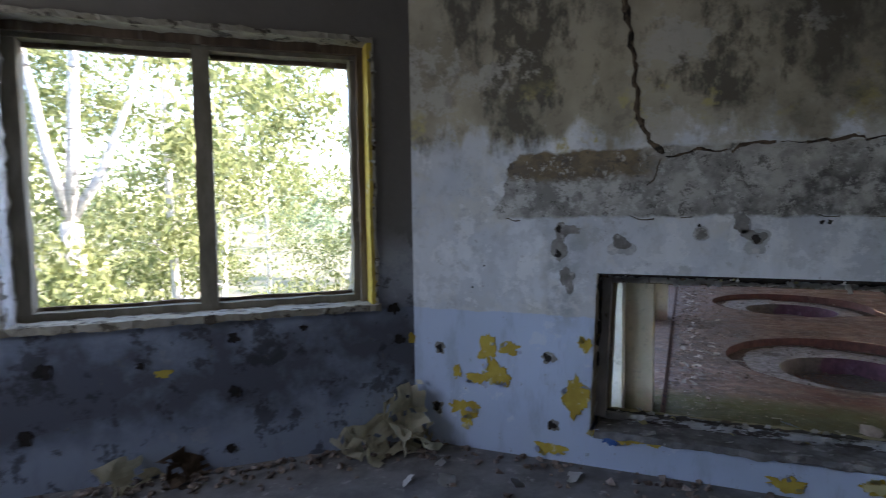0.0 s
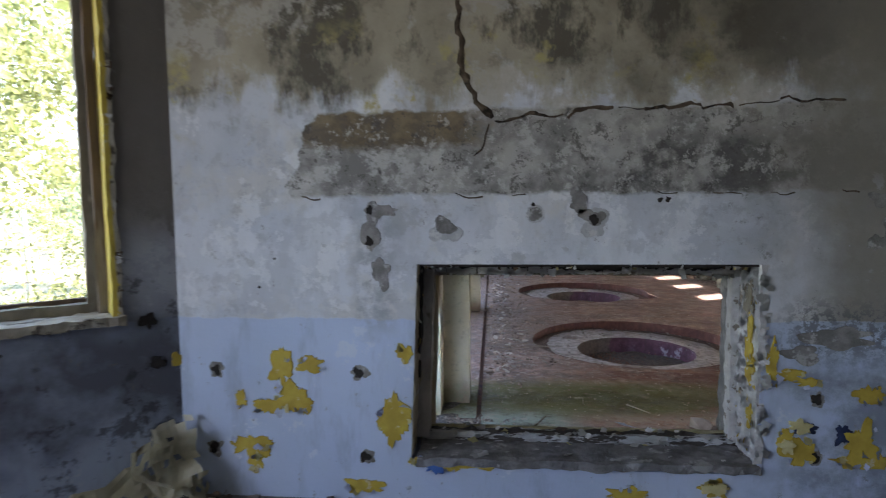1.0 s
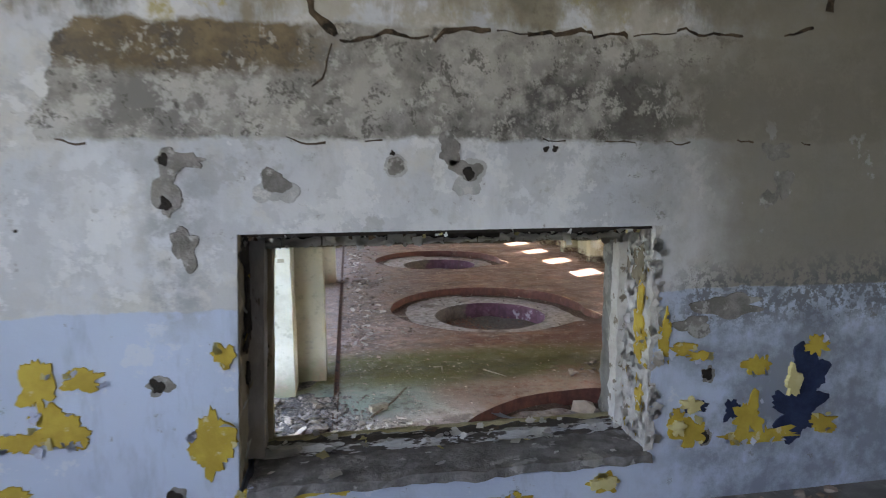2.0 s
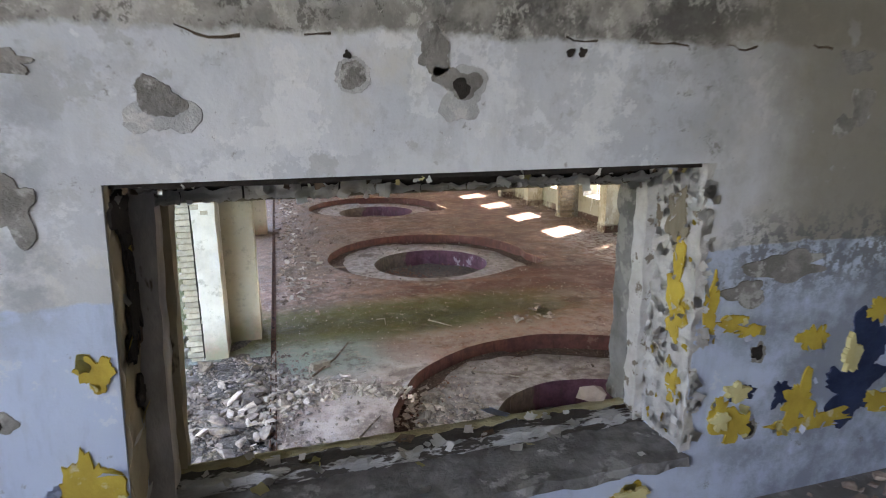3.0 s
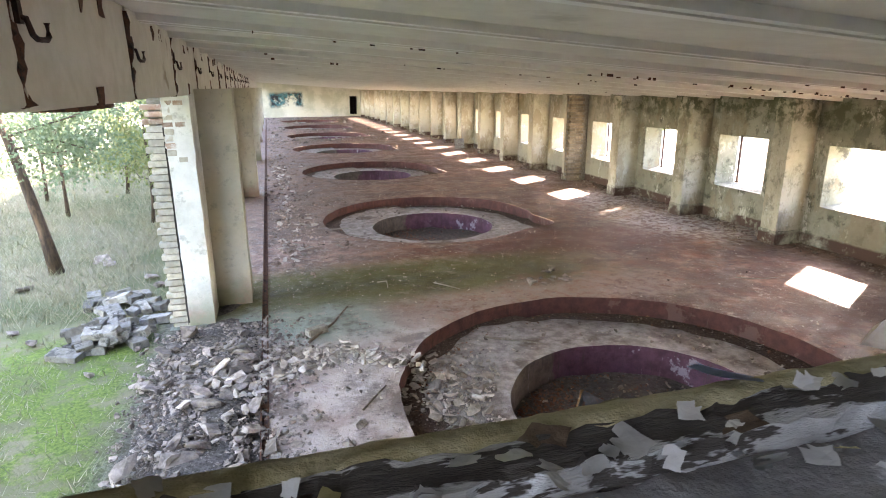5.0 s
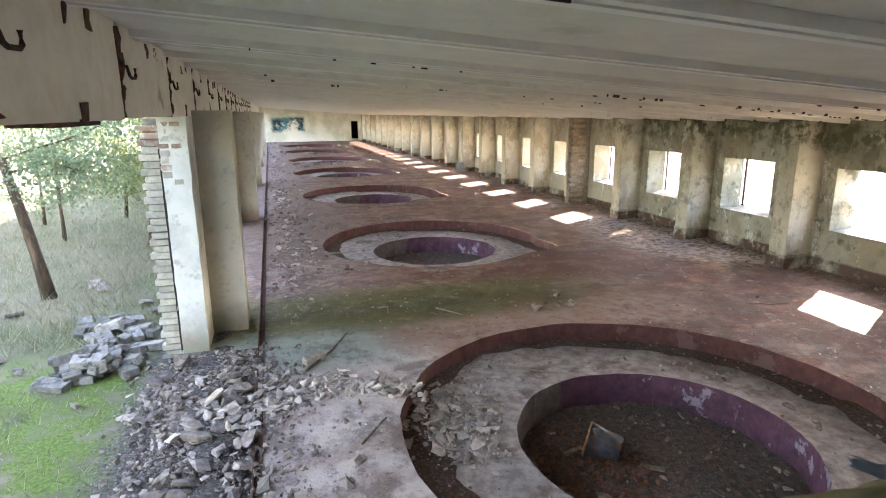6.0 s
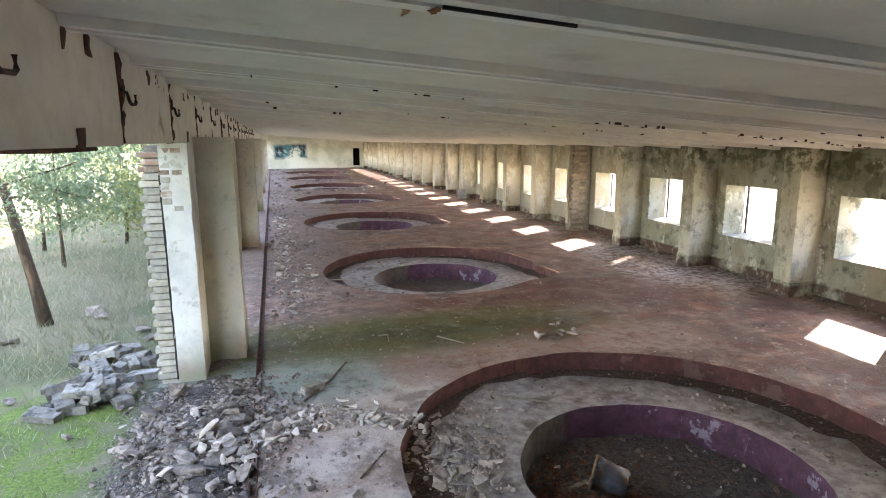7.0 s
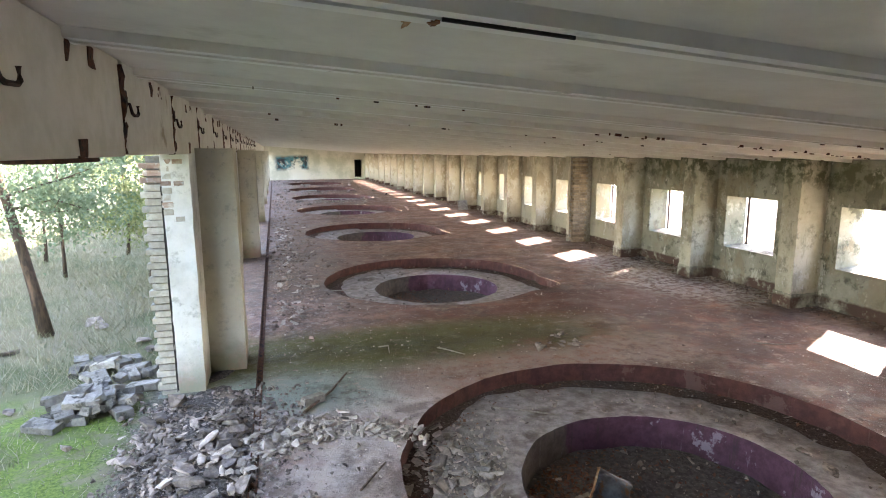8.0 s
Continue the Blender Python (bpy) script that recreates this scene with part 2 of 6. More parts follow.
def hall_floor_material():
    """Oxide-red screed, worn to grey, dusty along the open side, with a mossy damp band."""
    m = Mat("red_screed", 0.7)
    n1, n2, n3 = m.noise(0.45, 6, 0.6, 2.0), m.noise(2.2, 7, 0.65, 5.0), m.noise(26, 5, 0.7, 8.0)
    streak = m.noise(0.9, 6, 0.6, 3.0, (0.35, 1.6, 1))
    n4 = m.noise(7, 8, 0.72, 11.0)
    red = m.mix(m.step(streak, 0.38, 0.62), (0.135, 0.052, 0.036), (0.27, 0.13, 0.085))
    red = m.mix(m.mul(m.step(n2, 0.50, 0.66), 0.8), red, (0.33, 0.21, 0.155))
    red = m.mix(m.mul(m.step(n4, 0.53, 0.62), 0.55), red, (0.075, 0.045, 0.035))
    grey = m.mix(m.step(n2, 0.38, 0.60), (0.36, 0.225, 0.175), (0.15, 0.085, 0.066))
    grey = m.mix(m.mul(m.step(n4, 0.52, 0.6), 0.6), grey, (0.44, 0.355, 0.305))
    dusty = m.math("SUBTRACT", 1.0, m.step(m.wob(m.wob(m.x, n1, 3.0), n4, 1.5), 1.4, 3.8))
    col = m.mix(dusty, red, grey)
    pink = m.mul(m.math("SUBTRACT", 1.0, m.step(m.wob(m.y, n2, 0.8), 9.3, 10.2)), m.math("SUBTRACT", 1.0, m.step(m.wob(m.x, n2, 0.6), 2.6, 3.4)))
    col = m.mix(pink, col, m.mix(m.step(n2, 0.42, 0.60), (0.50, 0.41, 0.37), (0.33, 0.23, 0.195)))
    teal = m.mul(m.band(m.wob(m.y, n2, 0.9), 9.3, 11.0, 0.4), m.math("SUBTRACT", 1.0, m.step(m.wob(m.x, n2, 0.8), 1.9, 2.9)))
    col = m.mix(m.mul(teal, 0.85), col, m.mix(n4, (0.20, 0.26, 0.215), (0.29, 0.34, 0.29)))
    near = m.band(m.wob(m.wob(m.y, n1, 0.8), n2, 0.5), 10.5, 12.2, 0.4)
    moss = m.mul(near, m.math("SUBTRACT", 1.0, m.step(m.x, 4.5, 7.5)), m.step(m.wob(n2, n1, 0.5), 0.26, 0.46))
    col = m.mix(m.mul(moss, 0.97), col, m.mix(n3, (0.075, 0.078, 0.017), (0.15, 0.122, 0.035)))
    shore = m.step(m.wob(m.x, n2, 1.6), 9.2, 9.9)
    col = m.mix(m.mul(shore, 0.5), col, (0.24, 0.195, 0.16))
    dark = m.mul(m.band(m.wob(m.y, n1, 1.0), 12.8, 13.9, 0.4), m.step(m.x, 4.0, 7.0))
    col = m.mix(m.mul(dark, 0.5), col, (0.10, 0.035, 0.022))
    col = m.mix(m.mul(m.step(m.noise(1.1, 8, 0.75, 51.0), 0.51, 0.60), 0.62), col, (0.06, 0.034, 0.026))
    col = m.mix(m.mul(m.step(m.noise(3.3, 8, 0.75, 61.0), 0.56, 0.66), 0.5), col, (0.42, 0.34, 0.29))
    col = m.mix(m.step(n3, 0.65, 0.72), col, (0.38, 0.33, 0.29))
    far = m.step(m.wob(m.wob(m.y, n1, 3.0), n2, 1.0), 12.6, 16.0)
    col = m.mix(m.mul(far, 0.45), col, m.mix(m.step(n4, 0.42, 0.58), (0.24, 0.185, 0.145), (0.11, 0.072, 0.054)))
    # browner screed on the east side, with its dimmer light put into the colour
    east = m.mul(m.step(m.wob(m.wob(m.x, n1, 3.0), n2, 1.5), 5.4, 7.4), m.step(m.noise(1.7, 8, 0.72, 71.0), 0.36, 0.58))
    col = m.mix(m.mul(east, 0.8), col, m.mix(n4, (0.065, 0.034, 0.024), (0.135, 0.085, 0.062)))
    core = m.mul(m.band(m.wob(m.y, n2, 0.4), 11.0, 11.5, 0.2), m.math("SUBTRACT", 1.0, m.step(m.x, 4.0, 6.5)))
    col = m.mix(m.mul(core, 0.9), col, (0.035, 0.036, 0.012))
    col = m.mix(m.mul(m.step(m.noise(5.5, 10, 0.8, 87.0), 0.575, 0.60), 0.55), col, (0.045, 0.026, 0.02))
    col = m.mix(m.mul(m.step(m.noise(4.0, 10, 0.8, 89.0), 0.585, 0.605), 0.5), col, (0.43, 0.33, 0.275))
    col = m.mix(m.mul(m.step(m.noise(55, 4, 0.7, 97.0), 0.62, 0.66), 0.6), col, (0.50, 0.43, 0.38))
    dust = m.mul(m.band(m.wob(m.wob(m.y, n1, 1.0), n4, 0.8), 9.5, 10.6, 0.25), m.step(m.x, 2.2, 3.4), m.math("SUBTRACT", 1.0, m.step(m.x, 6.5, 8.0)))
    col = m.mix(m.mul(dust, m.step(n4, 0.36, 0.54), 0.6), col, (0.37, 0.285, 0.235))
    fallen = m.mul(m.step(m.wob(m.wob(m.x, n1, 1.6), n4, 1.0), 8.2, 9.2), m.band(m.wob(m.y, n1, 2.0), 12.0, 17.5, 0.8))
    col = m.mix(m.mul(fallen, m.step(n4, 0.46, 0.54), 0.75), col, (0.40, 0.365, 0.335))
    rusty = m.mul(m.band(m.wob(m.wob(m.y, n1, 1.2), n4, 0.5), 11.8, 13.4, 0.3), m.band(m.wob(m.x, n2, 2.0), 5.0, 9.0, 0.8), m.step(n2, 0.36, 0.55))
    col = m.mix(m.mul(rusty, 0.6), col, (0.115, 0.04, 0.02))
    col = m.mix(m.mul(moss, m.step(n4, 0.34, 0.56), 0.72), col, m.mix(n3, (0.06, 0.062, 0.016), (0.125, 0.105, 0.03)))
    rough = m.math("SUBTRACT", 0.86, m.math("MULTIPLY", m.step(n2, 0.35, 0.65), 0.30))
    return m.done(col, m.math("ADD", n2, m.math("ADD", m.math("MULTIPLY", n3, 0.5), m.math("MULTIPLY", n4, 0.8))), 0.75, 0.03, rough)


def hall_wall_material(name, base, dark, green):
    """Old limewash, mouldy, with a dark red skirting."""
    m = Mat(name, 0.9)
    n1, n2, n3 = m.noise(0.9, 7, 0.68, 2.0), m.noise(3.4, 7, 0.7, 5.0), m.noise(24, 5, 0.7, 9.0)
    col = m.mix(m.step(n1, 0.36, 0.64), base, green)
    damp = m.math("SUBTRACT", 1.0, m.math("MULTIPLY", m.step(m.wob(m.y, n1, 4.0), 15.0, 20.0), 0.68))
    col = m.mix(m.mul(m.mul(m.step(n2, 0.52, 0.62), 0.8), damp), col, dark)
    col = m.mix(m.mul(m.step(m.noise(2.6, 7, 0.7, 19.0, (1, 1, 0.35)), 0.56, 0.62), damp, 0.5), col, dark)
    col = m.mix(m.math("MULTIPLY", m.math("SUBTRACT", 1.0, damp), m.step(n1, 0.35, 0.6)), col, (0.50, 0.455, 0.36))
    col = m.mix(m.mul(m.step(m.noise(1.4, 8, 0.7, 81.0, (1, 1, 0.5)), 0.53, 0.57), 0.6), col, (0.27, 0.225, 0.155))
    col = m.mix(m.mul(m.step(m.noise(2.2, 8, 0.75, 83.0, (1, 1, 0.6)), 0.58, 0.60), 0.7), col, (0.54, 0.52, 0.46))
    col = m.mix(m.step(m.noise(2.0, 6, 0.7, 30.0), 0.6, 0.66), col, (0.46, 0.43, 0.36))
    top = m.mul(m.step(m.wob(m.z, n1, 0.8), 2.1, 2.6), m.step(n2, 0.45, 0.55), damp)
    col = m.mix(top, col, (0.10, 0.105, 0.06))
    foot = m.math("SUBTRACT", 1.0, m.step(m.wob(m.z, n2, 0.12), 0.2, 0.24))
    col = m.mix(m.mul(foot, m.step(n2, 0.35, 0.45), m.step(n1, 0.40, 0.52)), col, (0.085, 0.05, 0.04))
    return m.done(col, m.math("ADD", n2, m.math("MULTIPLY", n3, 0.4)), 0.5, 0.015)


def column_material(name, c1, c2):
    """Old limewash with grey rubs and a rusty, mossy tide mark at the foot."""
    m = Mat(name, 0.88)
    n1, n2, n3 = m.noise(1.3, 7, 0.68, 2.0), m.noise(5.5, 7, 0.7, 5.0), m.noise(26, 5, 0.7, 9.0)
    col = m.mix(m.step(n1, 0.36, 0.64), c1, c2)
    col = m.mix(m.mul(m.step(n2, 0.55, 0.66), 0.6), col, (0.30, 0.295, 0.25))
    rust = m.math("SUBTRACT", 1.0, m.step(m.wob(m.z, n2, 0.4), 0.05, 0.55))
    col = m.mix(m.mul(rust, 0.75), col, m.mix(m.step(n1, 0.45, 0.55), (0.24, 0.11, 0.06), (0.17, 0.17, 0.09)))
    return m.done(col, m.math("ADD", n2, m.math("MULTIPLY", n3, 0.4)), 0.45, 0.012)


def far_wall_material():
    m = Mat("far_plaster", 0.9)
    n1, n2 = m.noise(0.7, 6, 0.65, 3.0), m.noise(2.5, 6, 0.65, 6.0)
    col = m.mix(m.step(n1, 0.4, 0.62), (0.74, 0.69, 0.56), (0.56, 0.53, 0.40))
    inside = m.mul(m.band(m.wob(m.x, n2, 0.8), 1.3, 4.6, 0.2), m.band(m.wob(m.z, n1, 0.7), 1.1, 2.5, 0.2))
    col = m.mix(m.mul(inside, m.step(n1, 0.36, 0.46)), col, m.mix(m.step(n2, 0.45, 0.55), (0.035, 0.04, 0.045), (0.07, 0.20, 0.22)))
    return m.done(col, n2, 0.3, 0.02)


def ground_material():
    """Mossy sand, gravelly by the building."""
    m = Mat("mossy_ground", 0.95)
    n1, n2, n3 = m.noise(0.6, 6, 0.6, 2.0), m.noise(3.0, 6, 0.65, 5.0), m.noise(30, 4, 0.7, 8.0)
    col = m.mix(m.step(n1, 0.4, 0.6), (0.10, 0.11, 0.05), (0.21, 0.18, 0.115))
    moss = m.mul(m.band(m.wob(m.y, n1, 1.5), 5.0, 10.6, 0.5), m.step(n2, 0.40, 0.52))
    col = m.mix(moss, col, m.mix(m.step(n3, 0.35, 0.65), (0.06, 0.10, 0.018), (0.15, 0.205, 0.04)))
    dirt = m.mul(m.step(m.wob(m.x, n2, 0.9), -0.75, -0.25), m.math("SUBTRACT", 1.0, m.step(m.y, 10.5, 12)))
    col = m.mix(dirt, col, m.mix(m.step(n3, 0.4, 0.6), (0.075, 0.065, 0.055), (0.19, 0.17, 0.155)))
    col = m.mix(m.step(m.x, 11.3, 11.6), col, m.mix(m.step(n2, 0.4, 0.6), (0.46, 0.42, 0.33), (0.30, 0.30, 0.18)))
    return m.done(col, m.math("ADD", n2, n3), 0.7, 0.03)


def pit_wall_material(name, painted, bare, pale):
    """Render whose paint clings to the east half, scraped pale in places and streaked with damp."""
    m = Mat(name, 0.75)
    n1, n2, n3 = m.noise(1.6, 6, 0.65, 2.0), m.noise(7, 7, 0.7, 5.0), m.noise(30, 5, 0.7, 9.0)
    drip = m.noise(9, 6, 0.7, 12.0, (1, 1, 0.12))
    paint = m.mix(m.step(n2, 0.35, 0.65), painted, tuple(0.6 * c for c in painted))
    rough = m.mix(m.step(n2, 0.35, 0.65), bare, tuple(0.55 * c for c in bare))
    col = m.mix(m.step(m.wob(m.wob(m.x, n1, 1.2), drip, 0.8), 4.25, 4.45), rough, paint)
    col = m.mix(m.mul(m.step(m.wob(m.noise(2.6, 8, 0.7, 31.0), n3, 0.06), 0.575, 0.60), m.step(m.x, 4.7, 5.6), 0.65), col, pale)
    col = m.mix(m.mul(m.step(drip, 0.58, 0.62), 0.5), col, tuple(0.35 * c for c in bare))
    col = m.mix(m.mul(m.step(drip, 0.36, 0.33), 0.35), col, pale)
    return m.done(col, m.math("ADD", n2, m.math("MULTIPLY", n3, 0.5)), 0.6, 0.02)


WALL_ROOM = room_wall_material("room_plaster", False)
WALL_SLANT = room_wall_material("sooty_shaded_plaster", True)
FLOOR_HALL = hall_floor_material()
WALL_EAST = hall_wall_material("mouldy_plaster", (0.36, 0.345, 0.285), (0.07, 0.068, 0.052), (0.205, 0.205, 0.155))
PILASTER = hall_wall_material("pilaster_plaster", (0.50, 0.465, 0.375), (0.20, 0.185, 0.145), (0.35, 0.33, 0.25))
COLUMN = column_material("cream_plaster", (0.60, 0.555, 0.44), (0.51, 0.465, 0.355))
WHITEWASH = column_material("whitewash", (0.74, 0.73, 0.69), (0.55, 0.54, 0.50))
FAR = far_wall_material()
GROUND = ground_material()
# paler copy of the ceiling paint; bounce light on rib undersides put into colour
RIB_LIT = plain("lit_rib_paint", (0.92, 0.905, 0.86), (0.88, 0.86, 0.80), 4, 0.85, (0.5, 0.47, 0.40), 0.62, 0.7, 2.0, 0.3)
CEILING = plain("ceiling_paint", (0.80, 0.77, 0.70), (0.74, 0.705, 0.635), 3, 0.85, (0.56, 0.52, 0.44), 0.62, 0.74, 1.1, 0.3)
BEAM = plain("beam_paint", (0.70, 0.67, 0.60), (0.61, 0.58, 0.50), 4, 0.85, (0.38, 0.33, 0.25), 0.64, 0.72, 1.6, 0.25)
RUST = plain("rust", (0.075, 0.035, 0.022), (0.13, 0.055, 0.03), 30, 0.9, (0.03, 0.02, 0.018), 0.5, 0.6, 12, 0.6)
IRON = plain("old_iron", (0.03, 0.022, 0.02), (0.07, 0.035, 0.025), 25, 0.7, metal=0.4)
SILICATE = plain("silicate_brick", (0.50, 0.465, 0.39), (0.38, 0.345, 0.285), 14, 0.9, (0.28, 0.31, 0.25), 0.6, 0.7, 5, 0.5, vary=0.15)
OLD_BRICK = plain("old_brick", (0.27, 0.215, 0.155), (0.19, 0.15, 0.11), 14, 0.95, (0.35, 0.30, 0.23), 0.6, 0.7, 5, 0.5, vary=0.3)
MORTAR = plain("mortar", (0.26, 0.24, 0.21), (0.17, 0.155, 0.13), 20, 0.95)
REDBRICK = plain("red_brick", (0.34, 0.22, 0.165), (0.43, 0.33, 0.265), 14, 0.9, (0.55, 0.51, 0.45), 0.55, 0.62, 9, vary=0.25)
RUBBLE = plain("concrete_rubble", (0.30, 0.245, 0.21), (0.155, 0.125, 0.108), 12, 0.95, (0.09, 0.072, 0.063), 0.56, 0.66, 5, 0.7, vary=0.45)
PALE_STONE = plain("pale_rubble", (0.46, 0.385, 0.325), (0.30, 0.245, 0.205), 12, 0.95, (0.21, 0.17, 0.145), 0.57, 0.66, 5, 0.7, vary=0.4)
DIRT = plain("dark_dirt", (0.085, 0.066, 0.058), (0.16, 0.135, 0.12), 14, 0.95, (0.28, 0.25, 0.23), 0.60, 0.66, 36, 0.9, 0.03)
RING = plain("ring_screed", (0.43, 0.375, 0.345), (0.25, 0.21, 0.19), 7, 0.9, (0.15, 0.11, 0.092), 0.55, 0.66, 1.6, 0.8, 0.03)
LITTER = plain("trench_litter", (0.07, 0.04, 0.029), (0.13, 0.085, 0.064), 26, 0.95, (0.26, 0.21, 0.175), 0.58, 0.64, 30, 0.9, 0.04)
GRAVEL = plain("gravel_bed", (0.145, 0.125, 0.112), (0.06, 0.05, 0.045), 24, 0.95, (0.28, 0.245, 0.22), 0.58, 0.64, 34, 0.9, 0.03)
BUCKET = plain("bucket_metal", (0.13, 0.13, 0.14), (0.065, 0.062, 0.064), 9, 0.6, (0.15, 0.075, 0.04), 0.54, 0.6, 6, 0.4, 0.01, metal=0.3)
RING_WALL = pit_wall_material("oxide_render", (0.11, 0.04, 0.034), (0.14, 0.05, 0.036), (0.15, 0.088, 0.076))
PIT_WALL = pit_wall_material("purple_render", (0.135, 0.055, 0.082), (0.155, 0.12, 0.095), (0.40, 0.345, 0.38))
FRAME_PAINT = plain("flaking_white_paint", (0.56, 0.56, 0.545), (0.43, 0.425, 0.405), 14, 0.75, (0.20, 0.175, 0.145), 0.59, 0.63, 22, 0.6, 0.006)
LILAC_BOARD = plain("lilac_board", (0.47, 0.44, 0.43), (0.33, 0.305, 0.29), 14, 0.8, (0.13, 0.10, 0.075), 0.60, 0.63, 9, 0.6, 0.006, stretch=(1, 1, 0.4))
TAN_BOARD = plain("tan_board", (0.47, 0.40, 0.29), (0.36, 0.30, 0.21), 9, 0.85, (0.12, 0.09, 0.06), 0.62, 0.645, 7, 0.5, 0.006, stretch=(1, 1, 0.4))
GREY_BLOCK = plain("cement_block", (0.23, 0.235, 0.23), (0.15, 0.152, 0.148), 11, 0.9, (0.31, 0.31, 0.295), 0.54, 0.60, 12, 0.8, 0.01)
CREAM = plain("old_cream_paint", (0.40, 0.37, 0.295), (0.28, 0.255, 0.20), 14, 0.85, (0.10, 0.085, 0.065), 0.56, 0.60, 14, 0.8, 0.008)
RAIL_PAINT = plain("torn_rail_paint", (0.44, 0.45, 0.45), (0.31, 0.315, 0.31), 14, 0.8, (0.06, 0.055, 0.05), 0.47, 0.49, 11, 0.9, 0.01, stretch=(0.35, 1.6, 1.6))
FRAME_GREY = plain("weathered_frame", (0.24, 0.215, 0.16), (0.16, 0.14, 0.10), 16, 0.85, (0.45, 0.42, 0.33), 0.62, 0.68, 8, 0.6, stretch=(1, 1, 0.3))
FRAME_BROWN = plain("stripped_wood", (0.15, 0.105, 0.07), (0.085, 0.06, 0.042), 10, 0.85, (0.26, 0.22, 0.17), 0.58, 0.66, 4, 0.5, stretch=(2, 2, 0.3))
YELLOW = plain("yellow_paint", (0.50, 0.38, 0.06), (0.40, 0.29, 0.045), 14, 0.7, (0.55, 0.50, 0.33), 0.62, 0.68, 16, 0.5, 0.004)
PALE_YELLOW = plain("pale_yellow_paint", (0.60, 0.56, 0.30), (0.52, 0.46, 0.22), 14, 0.7, (0.35, 0.28, 0.10), 0.6, 0.66, 16, 0.5, 0.004)
BLUE_CHIP = plain("dado_paint", (0.47, 0.53, 0.66), (0.38, 0.43, 0.55), 12, 0.75)
SHEET = plain("old_paint_sheet", (0.74, 0.71, 0.56), (0.62, 0.58, 0.43), 9, 0.75, (0.20, 0.165, 0.11), 0.60, 0.66, 7, 0.4)
FLAKE = plain("paint_flake", (0.58, 0.58, 0.565), (0.46, 0.46, 0.44), 14, 0.7, (0.5, 0.48, 0.42), 0.6, 0.66, 8, 0.3, 0.003)
RUST_STAIN = plain("rust_stain", (0.42, 0.25, 0.13), (0.28, 0.13, 0.06), 18, 0.9, (0.55, 0.45, 0.33), 0.55, 0.65, 9, 0.2)
DRIP = plain("orange_rust", (0.30, 0.115, 0.04), (0.16, 0.06, 0.025), 30, 0.9, (0.42, 0.27, 0.15), 0.58, 0.66, 14, 0.2)
NAVY = plain("navy_paint", (0.012, 0.022, 0.06), (0.025, 0.04, 0.10), 14, 0.6, bump=0.3)
BLUE = plain("blue_paint", (0.03, 0.09, 0.30), (0.05, 0.13, 0.36), 14, 0.6)
# near-black: peeled spots, holes, and shade in gaps and the hatch head
DARK = plain("near_black", (0.02, 0.018, 0.016), (0.035, 0.03, 0.027), 30, 0.95)
PALE_SCAR = plain("thin_limewash", (0.46, 0.475, 0.48), (0.36, 0.37, 0.375), 16, 0.95, (0.52, 0.52, 0.51), 0.58, 0.63, 24, 0.5)
SCAR = plain("bare_plaster", (0.27, 0.265, 0.25), (0.16, 0.155, 0.145), 16, 0.95, (0.37, 0.37, 0.355), 0.56, 0.62, 24, 0.6)
REVEAL = plain("crazed_paint", (0.58, 0.58, 0.565), (0.44, 0.44, 0.425), 18, 0.8, (0.20, 0.17, 0.13), 0.58, 0.62, 10, 0.8, 0.008)
CRACK = plain("crack_earth", (0.07, 0.052, 0.035), (0.14, 0.105, 0.07), 20, 0.95, (0.025, 0.02, 0.015), 0.5, 0.58, 14, 0.8, 0.02)
SILL = plain("sill_cement", (0.23, 0.228, 0.225), (0.115, 0.114, 0.112), 12, 0.9, (0.33, 0.33, 0.32), 0.59, 0.63, 9, 0.8)
MOSS_SILL = plain("mossy_cement", (0.40, 0.365, 0.235), (0.24, 0.215, 0.115), 9, 0.95, (0.43, 0.41, 0.31), 0.60, 0.64, 5, 0.8, 0.015)
ROOM_FLOOR = plain("dusty_concrete", (0.20, 0.195, 0.19), (0.12, 0.118, 0.115), 6, 0.9, (0.30, 0.29, 0.28), 0.58, 0.68, 14, 0.5)
BARK = plain("pine_bark", (0.11, 0.075, 0.05), (0.055, 0.04, 0.03), 18, 0.95, (0.19, 0.12, 0.075), 0.55, 0.65, 5, 0.9, 0.03, stretch=(1, 1, 0.3))
BIRCH = plain("pale_bark", (0.55, 0.53, 0.48), (0.40, 0.38, 0.33), 8, 0.9, (0.08, 0.07, 0.06), 0.6, 0.66, 6, 0.5, stretch=(1, 1, 3))
LEAF = leaf_material("leaf", (0.125, 0.155, 0.05), (0.27, 0.285, 0.12), 0.45)
LEAF_BLUE = leaf_material("needles", (0.105, 0.15, 0.08), (0.21, 0.255, 0.145), 0.45)
GRASS = leaf_material("grass_blades", (0.13, 0.145, 0.075), (0.37, 0.33, 0.23), 0.3)
TWIG = plain("dry_stick", (0.30, 0.26, 0.21), (0.20, 0.165, 0.13), 20, 0.9)


# ---- builders ----
def mesh_of(name, bm, material, smooth=False):
    me = bpy.data.meshes.new(name)
    bmesh.ops.recalc_face_normals(bm, faces=bm.faces[:])
    bm.to_mesh(me)
    bm.free()
    me.materials.append(material)
    if smooth:
        me.polygons.foreach_set("use_smooth", [True] * len(me.polygons))
    return me


def part(name, bm, material, parent, label="", smooth=False):
    """Links a bmesh as one mesh under a thing or part."""
    ob = new(name, mesh_of(name, bm, material, smooth))
    ob.parent = parent
    return tagged(ob, label)


def solid(name, bm, material, label, category, kind="", group="", smooth=False):
    return tagged(new(name, mesh_of(name, bm, material, smooth)), label, category, group, kind)


